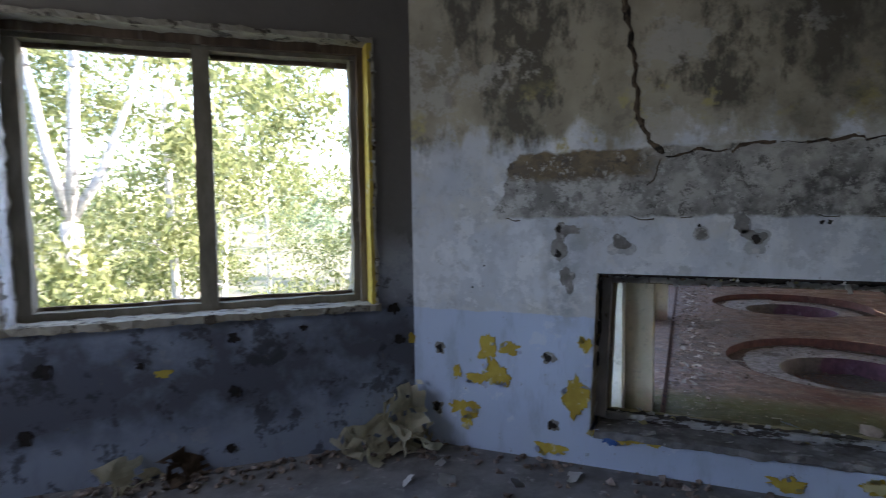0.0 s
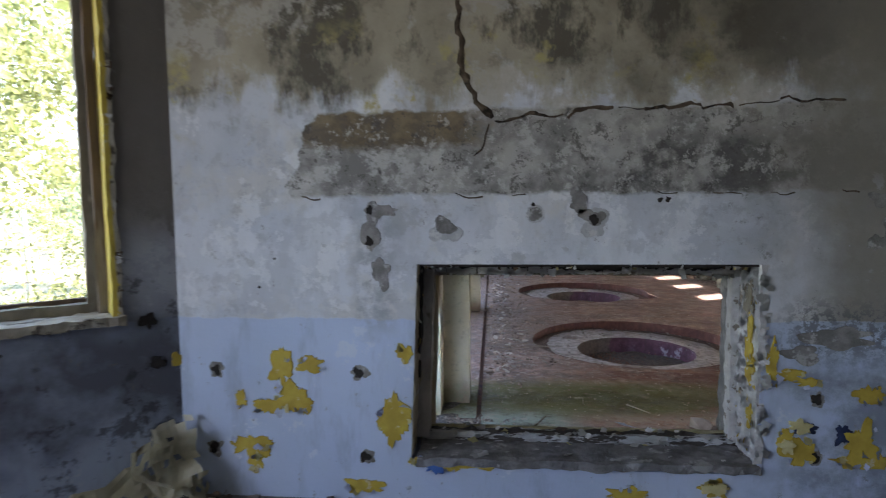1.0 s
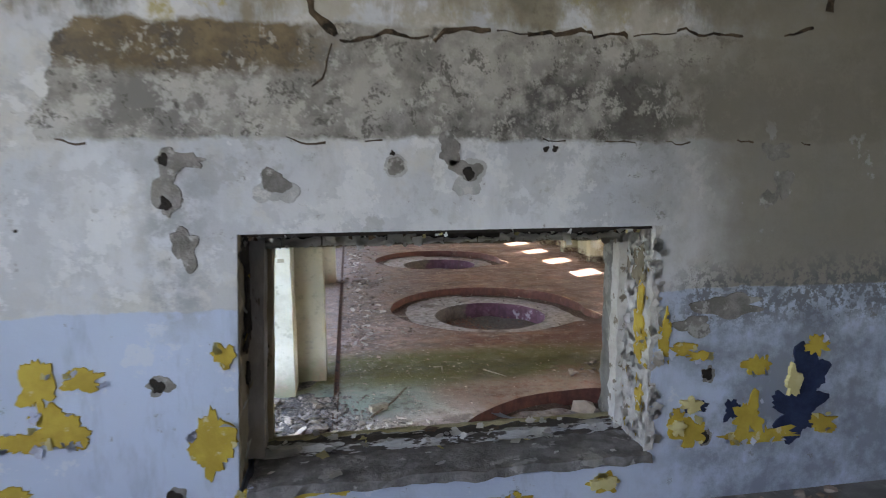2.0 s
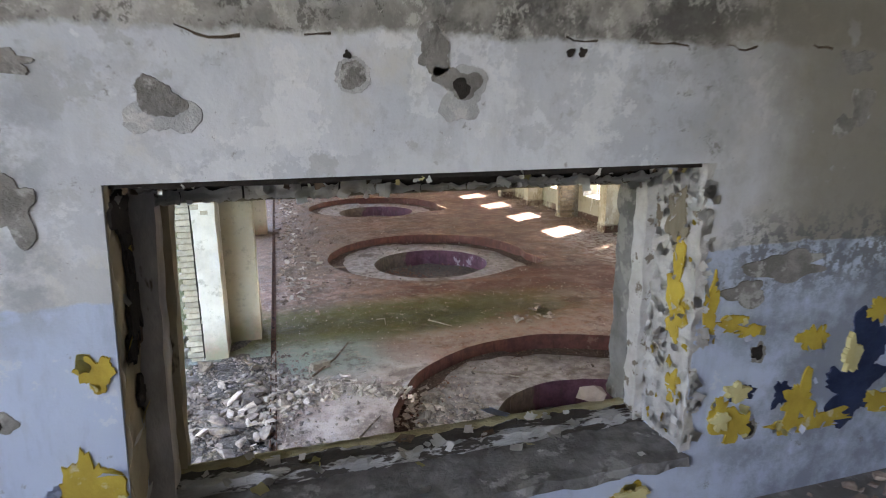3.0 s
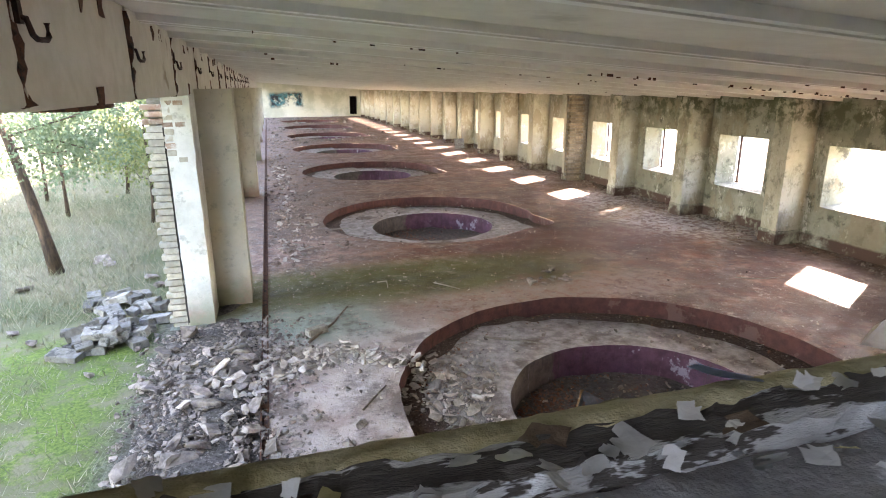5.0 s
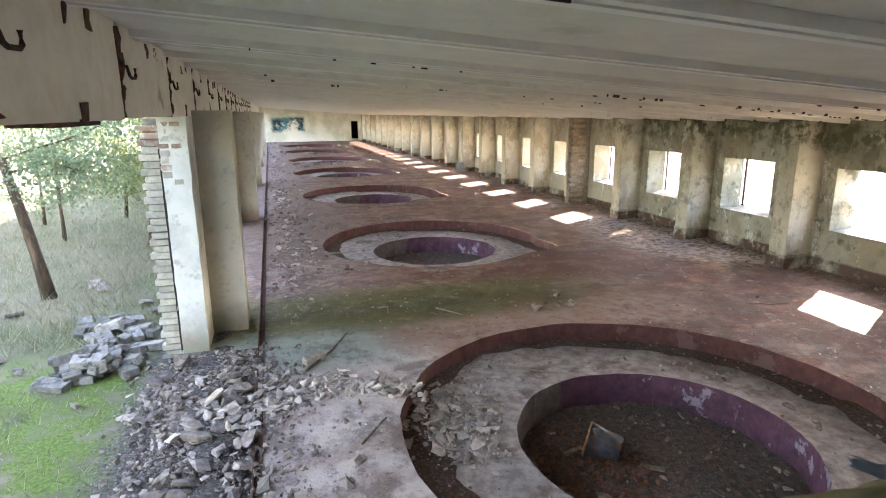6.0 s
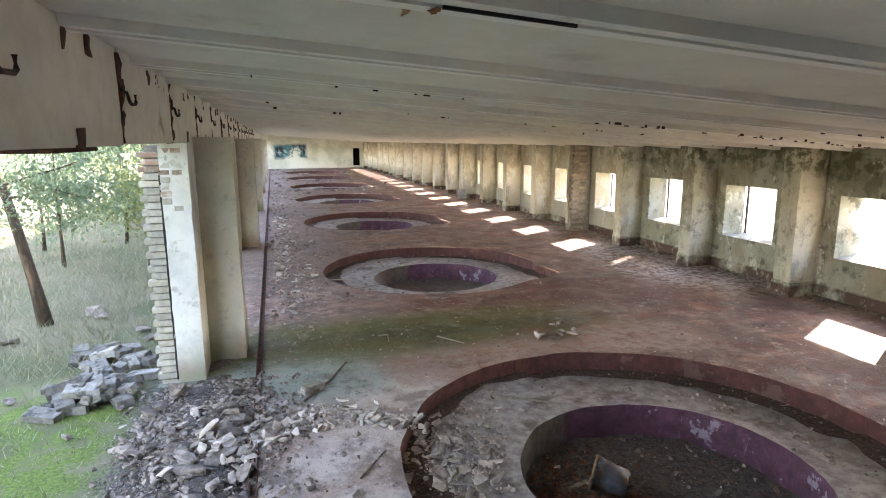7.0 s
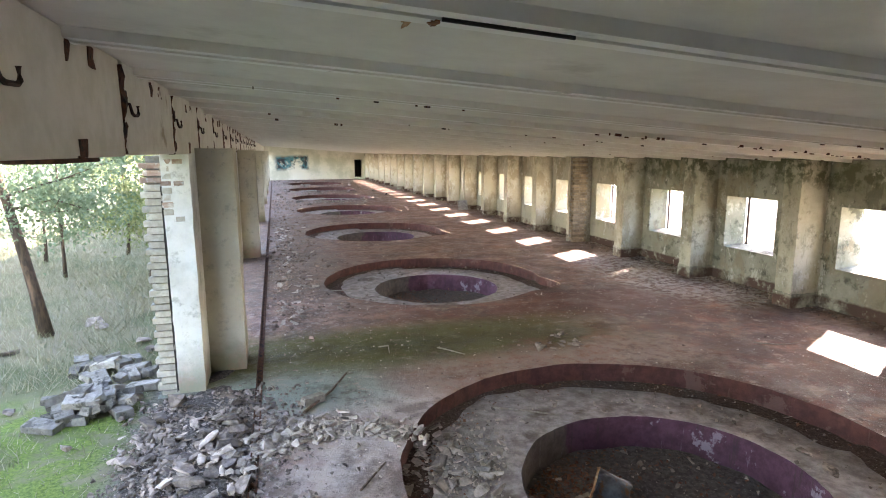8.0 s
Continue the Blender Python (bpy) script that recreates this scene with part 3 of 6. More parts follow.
def thing(name, label, category, at=(0, 0, 0), group="", kind=""):
    ob = new(name)
    ob.location = at
    ob.empty_display_size = 0.1
    return tagged(ob, label, category, group, kind)


def box(bm, x0, y0, z0, x1, y1, z1, rough=0.0, rng=random):
    vs = [bm.verts.new((x + rng.uniform(-rough, rough), y + rng.uniform(-rough, rough), z + rng.uniform(-rough, rough)))
          for x in (x0, x1) for y in (y0, y1) for z in (z0, z1)]
    for a, b, c, d in ((0, 1, 3, 2), (4, 6, 7, 5), (0, 4, 5, 1), (2, 3, 7, 6), (0, 2, 6, 4), (1, 5, 7, 3)):
        bm.faces.new((vs[a], vs[b], vs[c], vs[d]))
    return vs


def bevelled_box(x0, y0, z0, x1, y1, z1, r=0.01, rough=0.0, rng=random):
    bm = bmesh.new()
    box(bm, x0, y0, z0, x1, y1, z1, rough, rng)
    bmesh.ops.bevel(bm, geom=bm.edges[:], offset=r, segments=2, affect="EDGES")
    return bm


def worn_box(x0, y0, z0, x1, y1, z1, cut, amount, rng, keep=None):
    """A box whose faces are cut finely and roughened, as broken plaster or timber is."""
    bm = bmesh.new()
    nx, ny, nz = (max(1, round((b - a) / cut)) for a, b in ((x0, x1), (y0, y1), (z0, z1)))
    pts = {}

    def vert(i, j, k):
        if (i, j, k) not in pts:
            p = Vector((x0 + (x1 - x0) * i / nx, y0 + (y1 - y0) * j / ny, z0 + (z1 - z0) * k / nz))
            edge = (i in (0, nx)) + (j in (0, ny)) + (k in (0, nz))
            a = amount * (1.6 if edge > 1 else 0.6)
            pts[(i, j, k)] = bm.verts.new(p + noise.noise_vector(p * (0.5 / cut)) * a + Vector((rng.uniform(-1, 1), rng.uniform(-1, 1), rng.uniform(-1, 1))) * a * 0.4)
        return pts[(i, j, k)]

    for i in range(nx):
        for j in range(ny):
            for k in (0, nz):
                bm.faces.new((vert(i, j, k), vert(i + 1, j, k), vert(i + 1, j + 1, k), vert(i, j + 1, k)))
    for i in range(nx):
        for k in range(nz):
            for j in (0, ny):
                bm.faces.new((vert(i, j, k), vert(i + 1, j, k), vert(i + 1, j, k + 1), vert(i, j, k + 1)))
    for j in range(ny):
        for k in range(nz):
            for i in (0, nx):
                bm.faces.new((vert(i, j, k), vert(i, j + 1, k), vert(i, j + 1, k + 1), vert(i, j, k + 1)))
    return bm


def pierced_wall(origin, u, length, z0, z1, depth, openings, splay=0.0):
    """A wall from origin along u, with its thickness along depth and rectangular openings (u0, u1, z0, z1) through it,
    which narrow by splay towards the far face."""
    bm = bmesh.new()
    us = sorted({0.0, length, *[v for o in openings for v in o[:2]]})
    zs = sorted({z0, z1, *[v for o in openings for v in o[2:]]})
    o, u, d = Vector(origin), Vector(u), Vector(depth)

    def hole(i, k):
        cu, cz = (us[i] + us[i + 1]) / 2, (zs[k] + zs[k + 1]) / 2
        return any(a < cu < b and c < cz < e for a, b, c, e in openings)

    pts = {}

    def vert(i, k, far):
        if (i, k, far) not in pts:
            a, z = us[i], zs[k]
            if far and splay:
                for p, q, r, s in openings:
                    if p <= a <= q and r <= z <= s:
                        a += splay * (1 if a == p else -1 if a == q else 0)
                        z += splay * (1 if z == r else -1 if z == s else 0)
                        break
            pts[(i, k, far)] = bm.verts.new(o + u * a + Vector((0, 0, z)) + (d if far else Vector()))
        return pts[(i, k, far)]

    nu, nz = len(us) - 1, len(zs) - 1
    for i in range(nu):
        for k in range(nz):
            if hole(i, k):
                continue
            for far in (0, 1):
                bm.faces.new([vert(a, b, far) for a, b in ((i, k), (i + 1, k), (i + 1, k + 1), (i, k + 1))])
            for (di, dk, e) in ((-1, 0, ((i, k), (i, k + 1))), (1, 0, ((i + 1, k), (i + 1, k + 1))), (0, -1, ((i, k), (i + 1, k))), (0, 1, ((i, k + 1), (i + 1, k + 1)))):
                a, b = i + di, k + dk
                if not (0 <= a < nu and 0 <= b < nz) or hole(a, b):
                    bm.faces.new((vert(*e[0], 0), vert(*e[1], 0), vert(*e[1], 1), vert(*e[0], 1)))
    return bm


def tube(bm, points, radii, sides=7):
    """A tapered tube through points."""
    rings = []
    for i, p in enumerate(points):
        p = Vector(p)
        a, b = Vector(points[max(i - 1, 0)]), Vector(points[min(i + 1, len(points) - 1)])
        q = (b - a).normalized().to_track_quat("Z", "Y")
        r = radii[i] if isinstance(radii, (list, tuple)) else radii
        rings.append([bm.verts.new(p + q @ Vector((r * math.cos(2 * math.pi * s / sides), r * math.sin(2 * math.pi * s / sides), 0))) for s in range(sides)])
    for a, b in zip(rings, rings[1:]):
        for s in range(sides):
            bm.faces.new((a[s], a[(s + 1) % sides], b[(s + 1) % sides], b[s]))
    bm.faces.new(rings[0][::-1])
    bm.faces.new(rings[-1])


def chunk_mesh(name, material, rng, flat=0.6, points=13):
    """A broken lump about one metre across, to be scaled."""
    bm = bmesh.new()
    for _ in range(points):
        v = Vector((rng.uniform(-1, 1), rng.uniform(-1, 1), rng.uniform(-1, 1)))
        v = v / max(abs(v.x), abs(v.y), abs(v.z)) * rng.uniform(0.35, 0.5)
        bm.verts.new((v.x, v.y * 0.75, v.z * flat))
    bmesh.ops.convex_hull(bm, input=bm.verts[:])
    bmesh.ops.delete(bm, geom=[v for v in bm.verts if not v.link_faces], context="VERTS")
    return mesh_of(name, bm, material)


def scattered(name, spots, shapes, material, label, category, kind="stuff"):
    """Many small lumps joined into one mesh. spots: (place, size, turn)."""
    vs, fs = [], []
    for n, (p, s, q) in enumerate(spots):
        me = shapes[n % len(shapes)]
        base = len(vs)
        vs.extend([tuple(Vector(p) + q @ (v.co * s)) for v in me.vertices])
        fs.extend([tuple(base + i for i in f.vertices) for f in me.polygons])
    me = bpy.data.meshes.new(name)
    me.from_pydata(vs, [], fs)
    me.materials.append(material)
    return tagged(new(name, me), label, category, "", kind)


def turn_of(rng, tilt=1.0):
    return Euler((rng.uniform(-tilt, tilt), rng.uniform(-tilt, tilt), rng.uniform(0, 6.28))).to_quaternion()


def blob(w, h, rng, thick=0.004, lobes=3.0, sides=44, jag=1.0):
    """A ragged flat shape in the plane y = 0, raised towards -y."""
    bm = bmesh.new()
    s = rng.uniform(0, 50)
    lo, hi = [], []
    for i in range(sides):
        a = 2 * math.pi * i / sides
        r = 1 + 0.75 * noise.noise(Vector((math.cos(a) * lobes * 0.5 + s, math.sin(a) * lobes * 0.5, s))) + 0.38 * jag * noise.noise(Vector((math.cos(a) * 3, math.sin(a) * 3, s + 9))) + 0.22 * jag * noise.noise(Vector((math.cos(a) * 9, math.sin(a) * 9, s + 19)))
        p = (0.5 * w * r * math.cos(a), 0.5 * h * r * math.sin(a))
        lo.append(bm.verts.new((p[0], 0.002, p[1])))
        hi.append(bm.verts.new((p[0] * 0.97, -thick, p[1] * 0.97)))
    mid = bm.verts.new((0, -thick * 1.1, 0))
    for i in range(sides):
        j = (i + 1) % sides
        bm.faces.new((lo[i], lo[j], hi[j], hi[i]))
        bm.faces.new((hi[i], hi[j], mid))
    return bm


# ---- hall: floor and pits ----
X_WEST, X_EAST, Y_NEAR, Y_FAR = 0.88, 10.92, 3.05, 66.0
PIT_X, PIT_Y0, PIT_STEP, PITS = 4.62, 7.3, 8.45, 7
R_OUT, R_IN, Z_RING, Z_PIT = 2.5, 1.42, -0.21, -0.64


def pit_radius(i, a):
    """The worn rim of pit i at the angle a."""
    p = Vector((math.cos(a) * 2.2, math.sin(a) * 2.2, i * 3.1))
    spout = 0.5 * max(0.0, 1 - abs(((a + 0.55 + math.pi) % (2 * math.pi)) - math.pi) / 0.3) if i > 0 else 0.0
    return R_OUT + 0.035 * noise.noise(p * 2.2) + 0.02 * noise.noise(p * 9) + spout


def floor_cell(bm, i, cy, x0, x1, y0, y1, seg=96, rings=5):
    def rim(a):
        r = pit_radius(i, a)
        return Vector((PIT_X + r * math.cos(a), cy + r * math.sin(a), 0))

    def border(a):
        c, s = math.cos(a), math.sin(a)
        k = min(((x1 if c > 0 else x0) - PIT_X) / c if abs(c) > 1e-6 else 1e9, ((y1 if s > 0 else y0) - cy) / s if abs(s) > 1e-6 else 1e9)
        return Vector((PIT_X + k * c, cy + k * s, 0))

    corners = [math.atan2(y - cy, x - PIT_X) % (2 * math.pi) for x in (x0, x1) for y in (y0, y1)]
    angles = sorted([2 * math.pi * n / seg for n in range(seg)] + corners)
    rows = []
    for a in angles:
        p, q = rim(a), border(a)
        col = []
        for r in range(rings + 1):
            v = p.lerp(q, r / rings)
            v.z = 0.012 * noise.noise(v * 0.7) * (0 if r == rings else 1)
            col.append(bm.verts.new(v))
        rows.append(col)
    for a, b in zip(rows, rows[1:] + rows[:1]):
        for r in range(rings):
            bm.faces.new((a[r], b[r], b[r + 1], a[r + 1]))


bm = bmesh.new()
edges = [Y_NEAR] + [PIT_Y0 + PIT_STEP * (k + 0.5) for k in range(PITS)]
for k in range(PITS):
    floor_cell(bm, k, PIT_Y0 + PIT_STEP * k, X_WEST, X_EAST, edges[k], edges[k + 1])
apron = [bm.verts.new(p) for p in ((-0.34, 10.2, -0.012), (0.80, 10.2, -0.006), (0.80, Y_FAR, -0.006), (-0.34, Y_FAR, -0.012))]
bm.faces.new(apron)
v = [bm.verts.new(p) for p in ((X_WEST, edges[-1], 0), (X_EAST, edges[-1], 0), (X_EAST, Y_FAR, 0), (X_WEST, Y_FAR, 0))]
bm.faces.new(v)
solid("floor", bm, FLOOR_HALL, "worn oxide-red concrete hall floor with mossy damp band", "floor", "structure")


def round_pit(i, cy):
    """A shallow ring sunk into the floor, and a deeper round pit within it."""
    pit = thing("round_pit", "round sunken concrete pit with purple walls and rubble", "pit", (PIT_X, cy, Z_PIT - 0.15), "pits down the hall", "structure")
    base = Vector((PIT_X, cy, Z_PIT - 0.15))
    seg = 96

    def inner(a, z):
        p = Vector((math.cos(a), math.sin(a), i))
        r = R_IN + 0.03 * noise.noise(p * 3 + Vector((5, 0, 0))) + 0.012 * noise.noise(p * 14) + 0.02 * (z - Z_RING)
        return Vector((PIT_X + 0.05 + r * math.cos(a), cy - 0.12 + r * math.sin(a), z)) - base

    def outer(a, z):
        r = pit_radius(i, a)
        return Vector((PIT_X + r * math.cos(a), cy + r * math.sin(a), z)) - base

    def strip(name, f, g, steps, material, label="", bumpy=0.0):
        bm = bmesh.new()
        rows = []
        for n in range(seg):
            a = 2 * math.pi * n / seg
            p, q = f(a), g(a)
            col = []
            for s in range(steps + 1):
                w = p.lerp(q, s / steps)
                if 0 < s < steps:
                    w += noise.noise_vector((w + base) * 2.5) * bumpy
                col.append(bm.verts.new(w))
            rows.append(col)
        for a, b in zip(rows, rows[1:] + rows[:1]):
            for s in range(steps):
                bm.faces.new((a[s], b[s], b[s + 1], a[s + 1]))
        return part(name, bm, material, pit, label, smooth=True)

    strip("ring_wall", lambda a: outer(a, 0.012 * noise.noise(outer(a, 0) * 0.7)), lambda a: outer(a, Z_RING - 0.06), 3, RING_WALL, "dark red rendered edge", 0.012)
    strip("ring_floor", lambda a: outer(a, Z_RING - (0.06 if -0.6 < a - 0.4 < 1.3 else 0.0)), lambda a: inner(a, Z_RING), 6, RING, "dusty grey sunken ledge", 0.02)
    strip("trench_litter", lambda a: outer(a, Z_RING - (0.06 if -0.6 < a - 0.4 < 1.3 else 0.0) + 0.022), lambda a: outer(a, Z_RING - (0.045 if -0.6 < a - 0.4 < 1.3 else 0.0) + 0.012).lerp(inner(a, Z_RING), max(0.05, 0.12 + 0.22 * max(0, math.cos(a - 0.3)) + 0.28 * max(0, math.cos(a - 3.25)) ** 8 + 0.10 * noise.noise(Vector((math.cos(a) * 6, math.sin(a) * 6, i))))), 3, LITTER, "dark litter gathered in the trench", 0.012)
    strip("pit_wall", lambda a: inner(a, Z_RING), lambda a: inner(a, Z_PIT), 4, PIT_WALL, "purple rendered pit wall", 0.012)
    bm = bmesh.new()
    mid = bm.verts.new(Vector((PIT_X, cy, Z_PIT - 0.01)) - base)
    prev = [mid] * seg
    for r in (0.3, 0.6, 0.9, 1.3, R_IN + 0.05):
        ring = []
        for n in range(seg):
            a = 2 * math.pi * n / seg
            p = Vector((PIT_X + 0.05 + r * math.cos(a), cy - 0.12 + r * math.sin(a), Z_PIT))
            p.z += 0.05 * noise.noise(p * 2.1) + 0.03
            ring.append(bm.verts.new(p - base))
        for n in range(seg):
            m2 = (n + 1) % seg
            if prev[0] is mid:
                bm.faces.new((mid, ring[n], ring[m2]))
            else:
                bm.faces.new((prev[n], ring[n], ring[m2], prev[m2]))
        prev = ring
    part("pit_floor", bm, DIRT, pit, "dark earth and leaf litter", smooth=True)
    return pit


for k in range(PITS):
    round_pit(k, PIT_Y0 + PIT_STEP * k)

# steel edging rail along the open side
bm = bmesh.new()
box(bm, 0.80, Y_NEAR + 0.1, -0.12, 0.815, Y_FAR, 0.02)
box(bm, 0.865, Y_NEAR + 0.1, -0.12, 0.88, Y_FAR, 0.018)
box(bm, 0.815, Y_NEAR + 0.1, -0.12, 0.865, Y_FAR, -0.012)
solid("steel_channel", bm, RUST, "rusty steel channel sunk along the floor edge", "rail", "structure")

# ---- hall: walls ----
COL0, COL_STEP, COLS = 11.35, 2.77, 20
ys = [COL0 + COL_STEP * i for i in range(-3, COLS)]
openings = [(y + 0.9 - Y_NEAR, y + 2.28 - Y_NEAR, 0.77, 1.91) for y in ys if y + 2.4 < Y_FAR and y + 0.9 > 6.0]
bm = pierced_wall((X_EAST, Y_NEAR, 0), (0, 1, 0), Y_FAR - Y_NEAR + 0.3, -0.1, 3.15, (0.5, 0, 0), openings, 0.05)
solid("wall_east", bm, WALL_EAST, "mouldy green-grey plastered hall wall with window holes", "wall", "structure")
bm = pierced_wall((-0.3, Y_FAR, 0), (1, 0, 0), 11.3, -0.1, 3.9, (0, 0.4, 0), [(9.75, 10.5, 0.2, 2.05)])
solid("wall_far", bm, FAR, "stained cream end wall with faded dark mural", "wall", "structure")
bm = bmesh.new()
box(bm, 9.2, Y_FAR + 1.6, -0.1, 11.2, Y_FAR + 1.8, 3)
box(bm, 9.1, Y_FAR + 0.4, -0.1, 9.2, Y_FAR + 1.8, 3)
box(bm, 10.9, Y_FAR + 0.4, -0.1, 11.0, Y_FAR + 1.6, 3)
box(bm, 9.1, Y_FAR + 0.4, 3, 11.2, Y_FAR + 1.8, 3.2)
solid("wall_passage", bm, DARK, "dark passage behind the far doorway", "wall", "structure")


def pilaster(y, rng):
    """A wall pilaster with its chipped plaster and dark plinth."""
    p = thing("pilaster", "chipped grey-green plastered pilaster with dark plinth", "pilaster", (10.6, y, 0), "pilasters along the window wall")
    h = rng.uniform(2.7, 2.78)
    bm = worn_box(-0.31, -0.19, 0.27, 0.34, 0.19, h, 0.10, 0.007, rng)
    part("shaft", bm, PILASTER, p)
    bm = worn_box(-0.325, -0.205, -0.02, 0.34, 0.205, 0.27, 0.10, 0.010, rng)
    part("plinth", bm, WALL_EAST, p, "dark damp plinth")
    return p


col_rng = random.Random(7)
for n, y in enumerate(ys):
    if y < Y_NEAR + 0.4:
        continue
    if n == 6:
        # bare brick shows where the plaster is gone
        p = thing("pilaster", "bare brick pilaster with a plastered edge", "pilaster", (10.6, y, 0), "pilasters along the window wall")
        part("core", worn_box(-0.30, -0.185, -0.02, 0.34, 0.19, 2.74, 0.3, 0.002, col_rng), MORTAR, p)
        part("plaster_edge", worn_box(-0.325, 0.08, 0.0, 0.34, 0.21, 2.72, 0.10, 0.014, col_rng), PILASTER, p)
        me = mesh_of("brick", bevelled_box(-0.06, -0.118, -0.037, 0.06, 0.118, 0.037, 0.005), OLD_BRICK)
        for c in range(32):
            for s in range(2):
                b = new("brick", me)
                b.parent = p
                off = 0.0 if c % 2 else 0.06
                b.location = (-0.20 + s * 0.245 + off - 0.06, -0.14, 0.045 + c * 0.084)
                b.rotation_euler = (0, 0, math.pi / 2)
    else:
        pilaster(y, col_rng)

# unseen wall, added to block daylight and darken the near ceiling
bm = worn_box(-0.22, 3.14, -0.1, 0.19, 4.3, 2.915, 0.3, 0.01, col_rng)
solid("wall_west_stub", bm, WHITEWASH, "unseen plain wall added to darken the near end of the open side", "wall", "structure")

# remains of steel window posts on the outer side
for y in ys[3:8]:
    bm = bmesh.new()
    box(bm, 11.40, y + 2.12, 0.82, 11.43, y + 2.16, 1.86)
    box(bm, 11.395, y + 2.10, 0.815, 11.44, y + 2.19, 0.84)
    solid("window_post", bm, IRON, "rusted steel post standing in a window hole", "window post", group="window posts")

# ---- hall: open west side ----
BAY0, BAY_STEP, BAYS = 10.3, 8.85, 7
brick_rng = random.Random(11)
brick_mesh = mesh_of("brick", bevelled_box(-0.06, -0.12, -0.036, 0.06, 0.12, 0.036, 0.006), SILICATE)
half_mesh = mesh_of("brick", bevelled_box(-0.055, -0.055, -0.036, 0.055, 0.055, 0.036, 0.006), SILICATE)
bared_mesh = mesh_of("brick", bevelled_box(-0.062, -0.055, -0.034, 0.062, 0.055, 0.034, 0.008), REDBRICK)
red_mesh = mesh_of("brick", bevelled_box(-0.06, -0.12, -0.032, 0.06, 0.12, 0.032, 0.008), REDBRICK)
for k in range(BAYS):
    y = BAY0 + BAY_STEP * k
    if y + 1.4 > Y_FAR:
        break
    pier = thing("wall_pier", "whitewashed pier with a toothed edge of pale bricks", "pier", (0, y, 0), "piers along the open side")
    part("face", worn_box(-0.105, 0.0, -0.1, 0.205, 1.25, 2.93, 0.08, 0.005, brick_rng), WHITEWASH, pier, "flaking whitewashed end face")
    part("core", worn_box(-0.27, 0.06, -0.1, -0.09, 1.2, 2.9, 0.3, 0.004, brick_rng), MORTAR, pier, "recessed dark mortar")
    if k < 2:
        for c in range(34):
            b = new("brick", red_mesh if c > 30 else brick_mesh)
            b.parent = pier
            b.location = (-0.225 + (0.0 if c % 2 else 0.04) + brick_rng.uniform(-0.008, 0.008), 0.075 + brick_rng.uniform(-0.006, 0.006), 0.0 + c * 0.0845)
            b.rotation_euler = (0, 0, math.pi / 2 + brick_rng.uniform(-0.03, 0.03))
        part("slit", worn_box(-0.128, 0.008, 0.0, -0.104, 0.05, 2.55, 0.1, 0.004, brick_rng), DARK, pier, "dark open slit")
    if k == 0:
        # plaster has fallen from the head of the pier and bares its bricks
        for c in range(9):
            for x in (-0.055, 0.075):
                if brick_rng.random() < (0.85 if x < 0 else 0.4) * (1 if c > 2 else 0.6):
                    b = new("brick", (half_mesh, half_mesh, bared_mesh)[c % 3])
                    b.parent = pier
                    b.location = (x + brick_rng.uniform(-0.012, 0.012), 0.048 + brick_rng.uniform(-0.004, 0.006), 2.16 + c * 0.0845)
                    b.rotation_euler = (0, 0, brick_rng.uniform(-0.04, 0.04))
    column = thing("column", "smooth cream plastered column with a stained foot", "column", (0.43, y + 0.88, 0), "columns along the open side")
    bm = worn_box(-0.235, -0.25, -0.02, 0.235, 0.27, 2.99, 0.24, 0.006, brick_rng)
    part("shaft", bm, COLUMN, column)

# lintel of precast panels with rusty joints and hooks
lintel = thing("lintel", "cream precast lintel with rusty joints and iron hooks", "beam", (0.02, 3.2, 2.92), "", "structure")
LX, LY, LZ = 0.02, 3.2, 2.92
lint_rng = random.Random(5)
j, n = 3.26, 0
while j < Y_FAR - 0.1:
    end = min(j + 2.05, Y_FAR)
    bm = bevelled_box(-0.20, j + 0.008 - LY, 0.0 + lint_rng.uniform(-0.008, 0.008), 0.18 + lint_rng.uniform(-0.006, 0.006), end - 0.008 - LY, 0.645, 0.012)
    panel = part("panel", bm, BEAM, lintel)
    if n < 16:
        part("joint", worn_box(0.12, end - 0.034 - LY, 0.005, 0.188, end + 0.03 - LY, 0.60, 0.05, 0.02, lint_rng), RUST, panel, "rusted open joint")
        for dy, z0, z1 in ((1.02, 0.48, 0.6), (1.1, 0.0, 0.12), (1.42, 0.50, 0.6)):
            if lint_rng.random() < 0.85 or n == 1:
                w = lint_rng.uniform(0.05, 0.085)
                part("rust_patch", worn_box(0.15, j + dy - w - LY, z0, 0.186, j + dy + w - LY, z1 + lint_rng.uniform(-0.03, 0.02), 0.06, 0.008, lint_rng), RUST, panel, "exposed rusty plate")
        bm = bmesh.new()
        yy = end - LY + 0.05
        tube(bm, [(0.16, yy, 0.36), (0.215, yy, 0.35), (0.225, yy + 0.01, 0.29), (0.23, yy + 0.04, 0.275), (0.23, yy + 0.15, 0.28), (0.23, yy + 0.18, 0.295), (0.23, yy + 0.178, 0.35)], 0.0125, 6)
        box(bm, 0.17, yy - 0.02, 0.33, 0.20, yy + 0.02, 0.44)
        part("hook", bm, IRON, panel, "bent rusty iron hook", smooth=False)
    j, n = end, n + 1
part("plate", bevelled_box(-0.05, 6.0 - LY, -0.03, 0.17, 6.75 - LY, -0.006, 0.005), RUST, lintel, "rusted steel plate under the lintel")

# sloping ceiling of ribbed slabs
CZ, SLOPE = 3.5, -0.075
bm = bmesh.new()


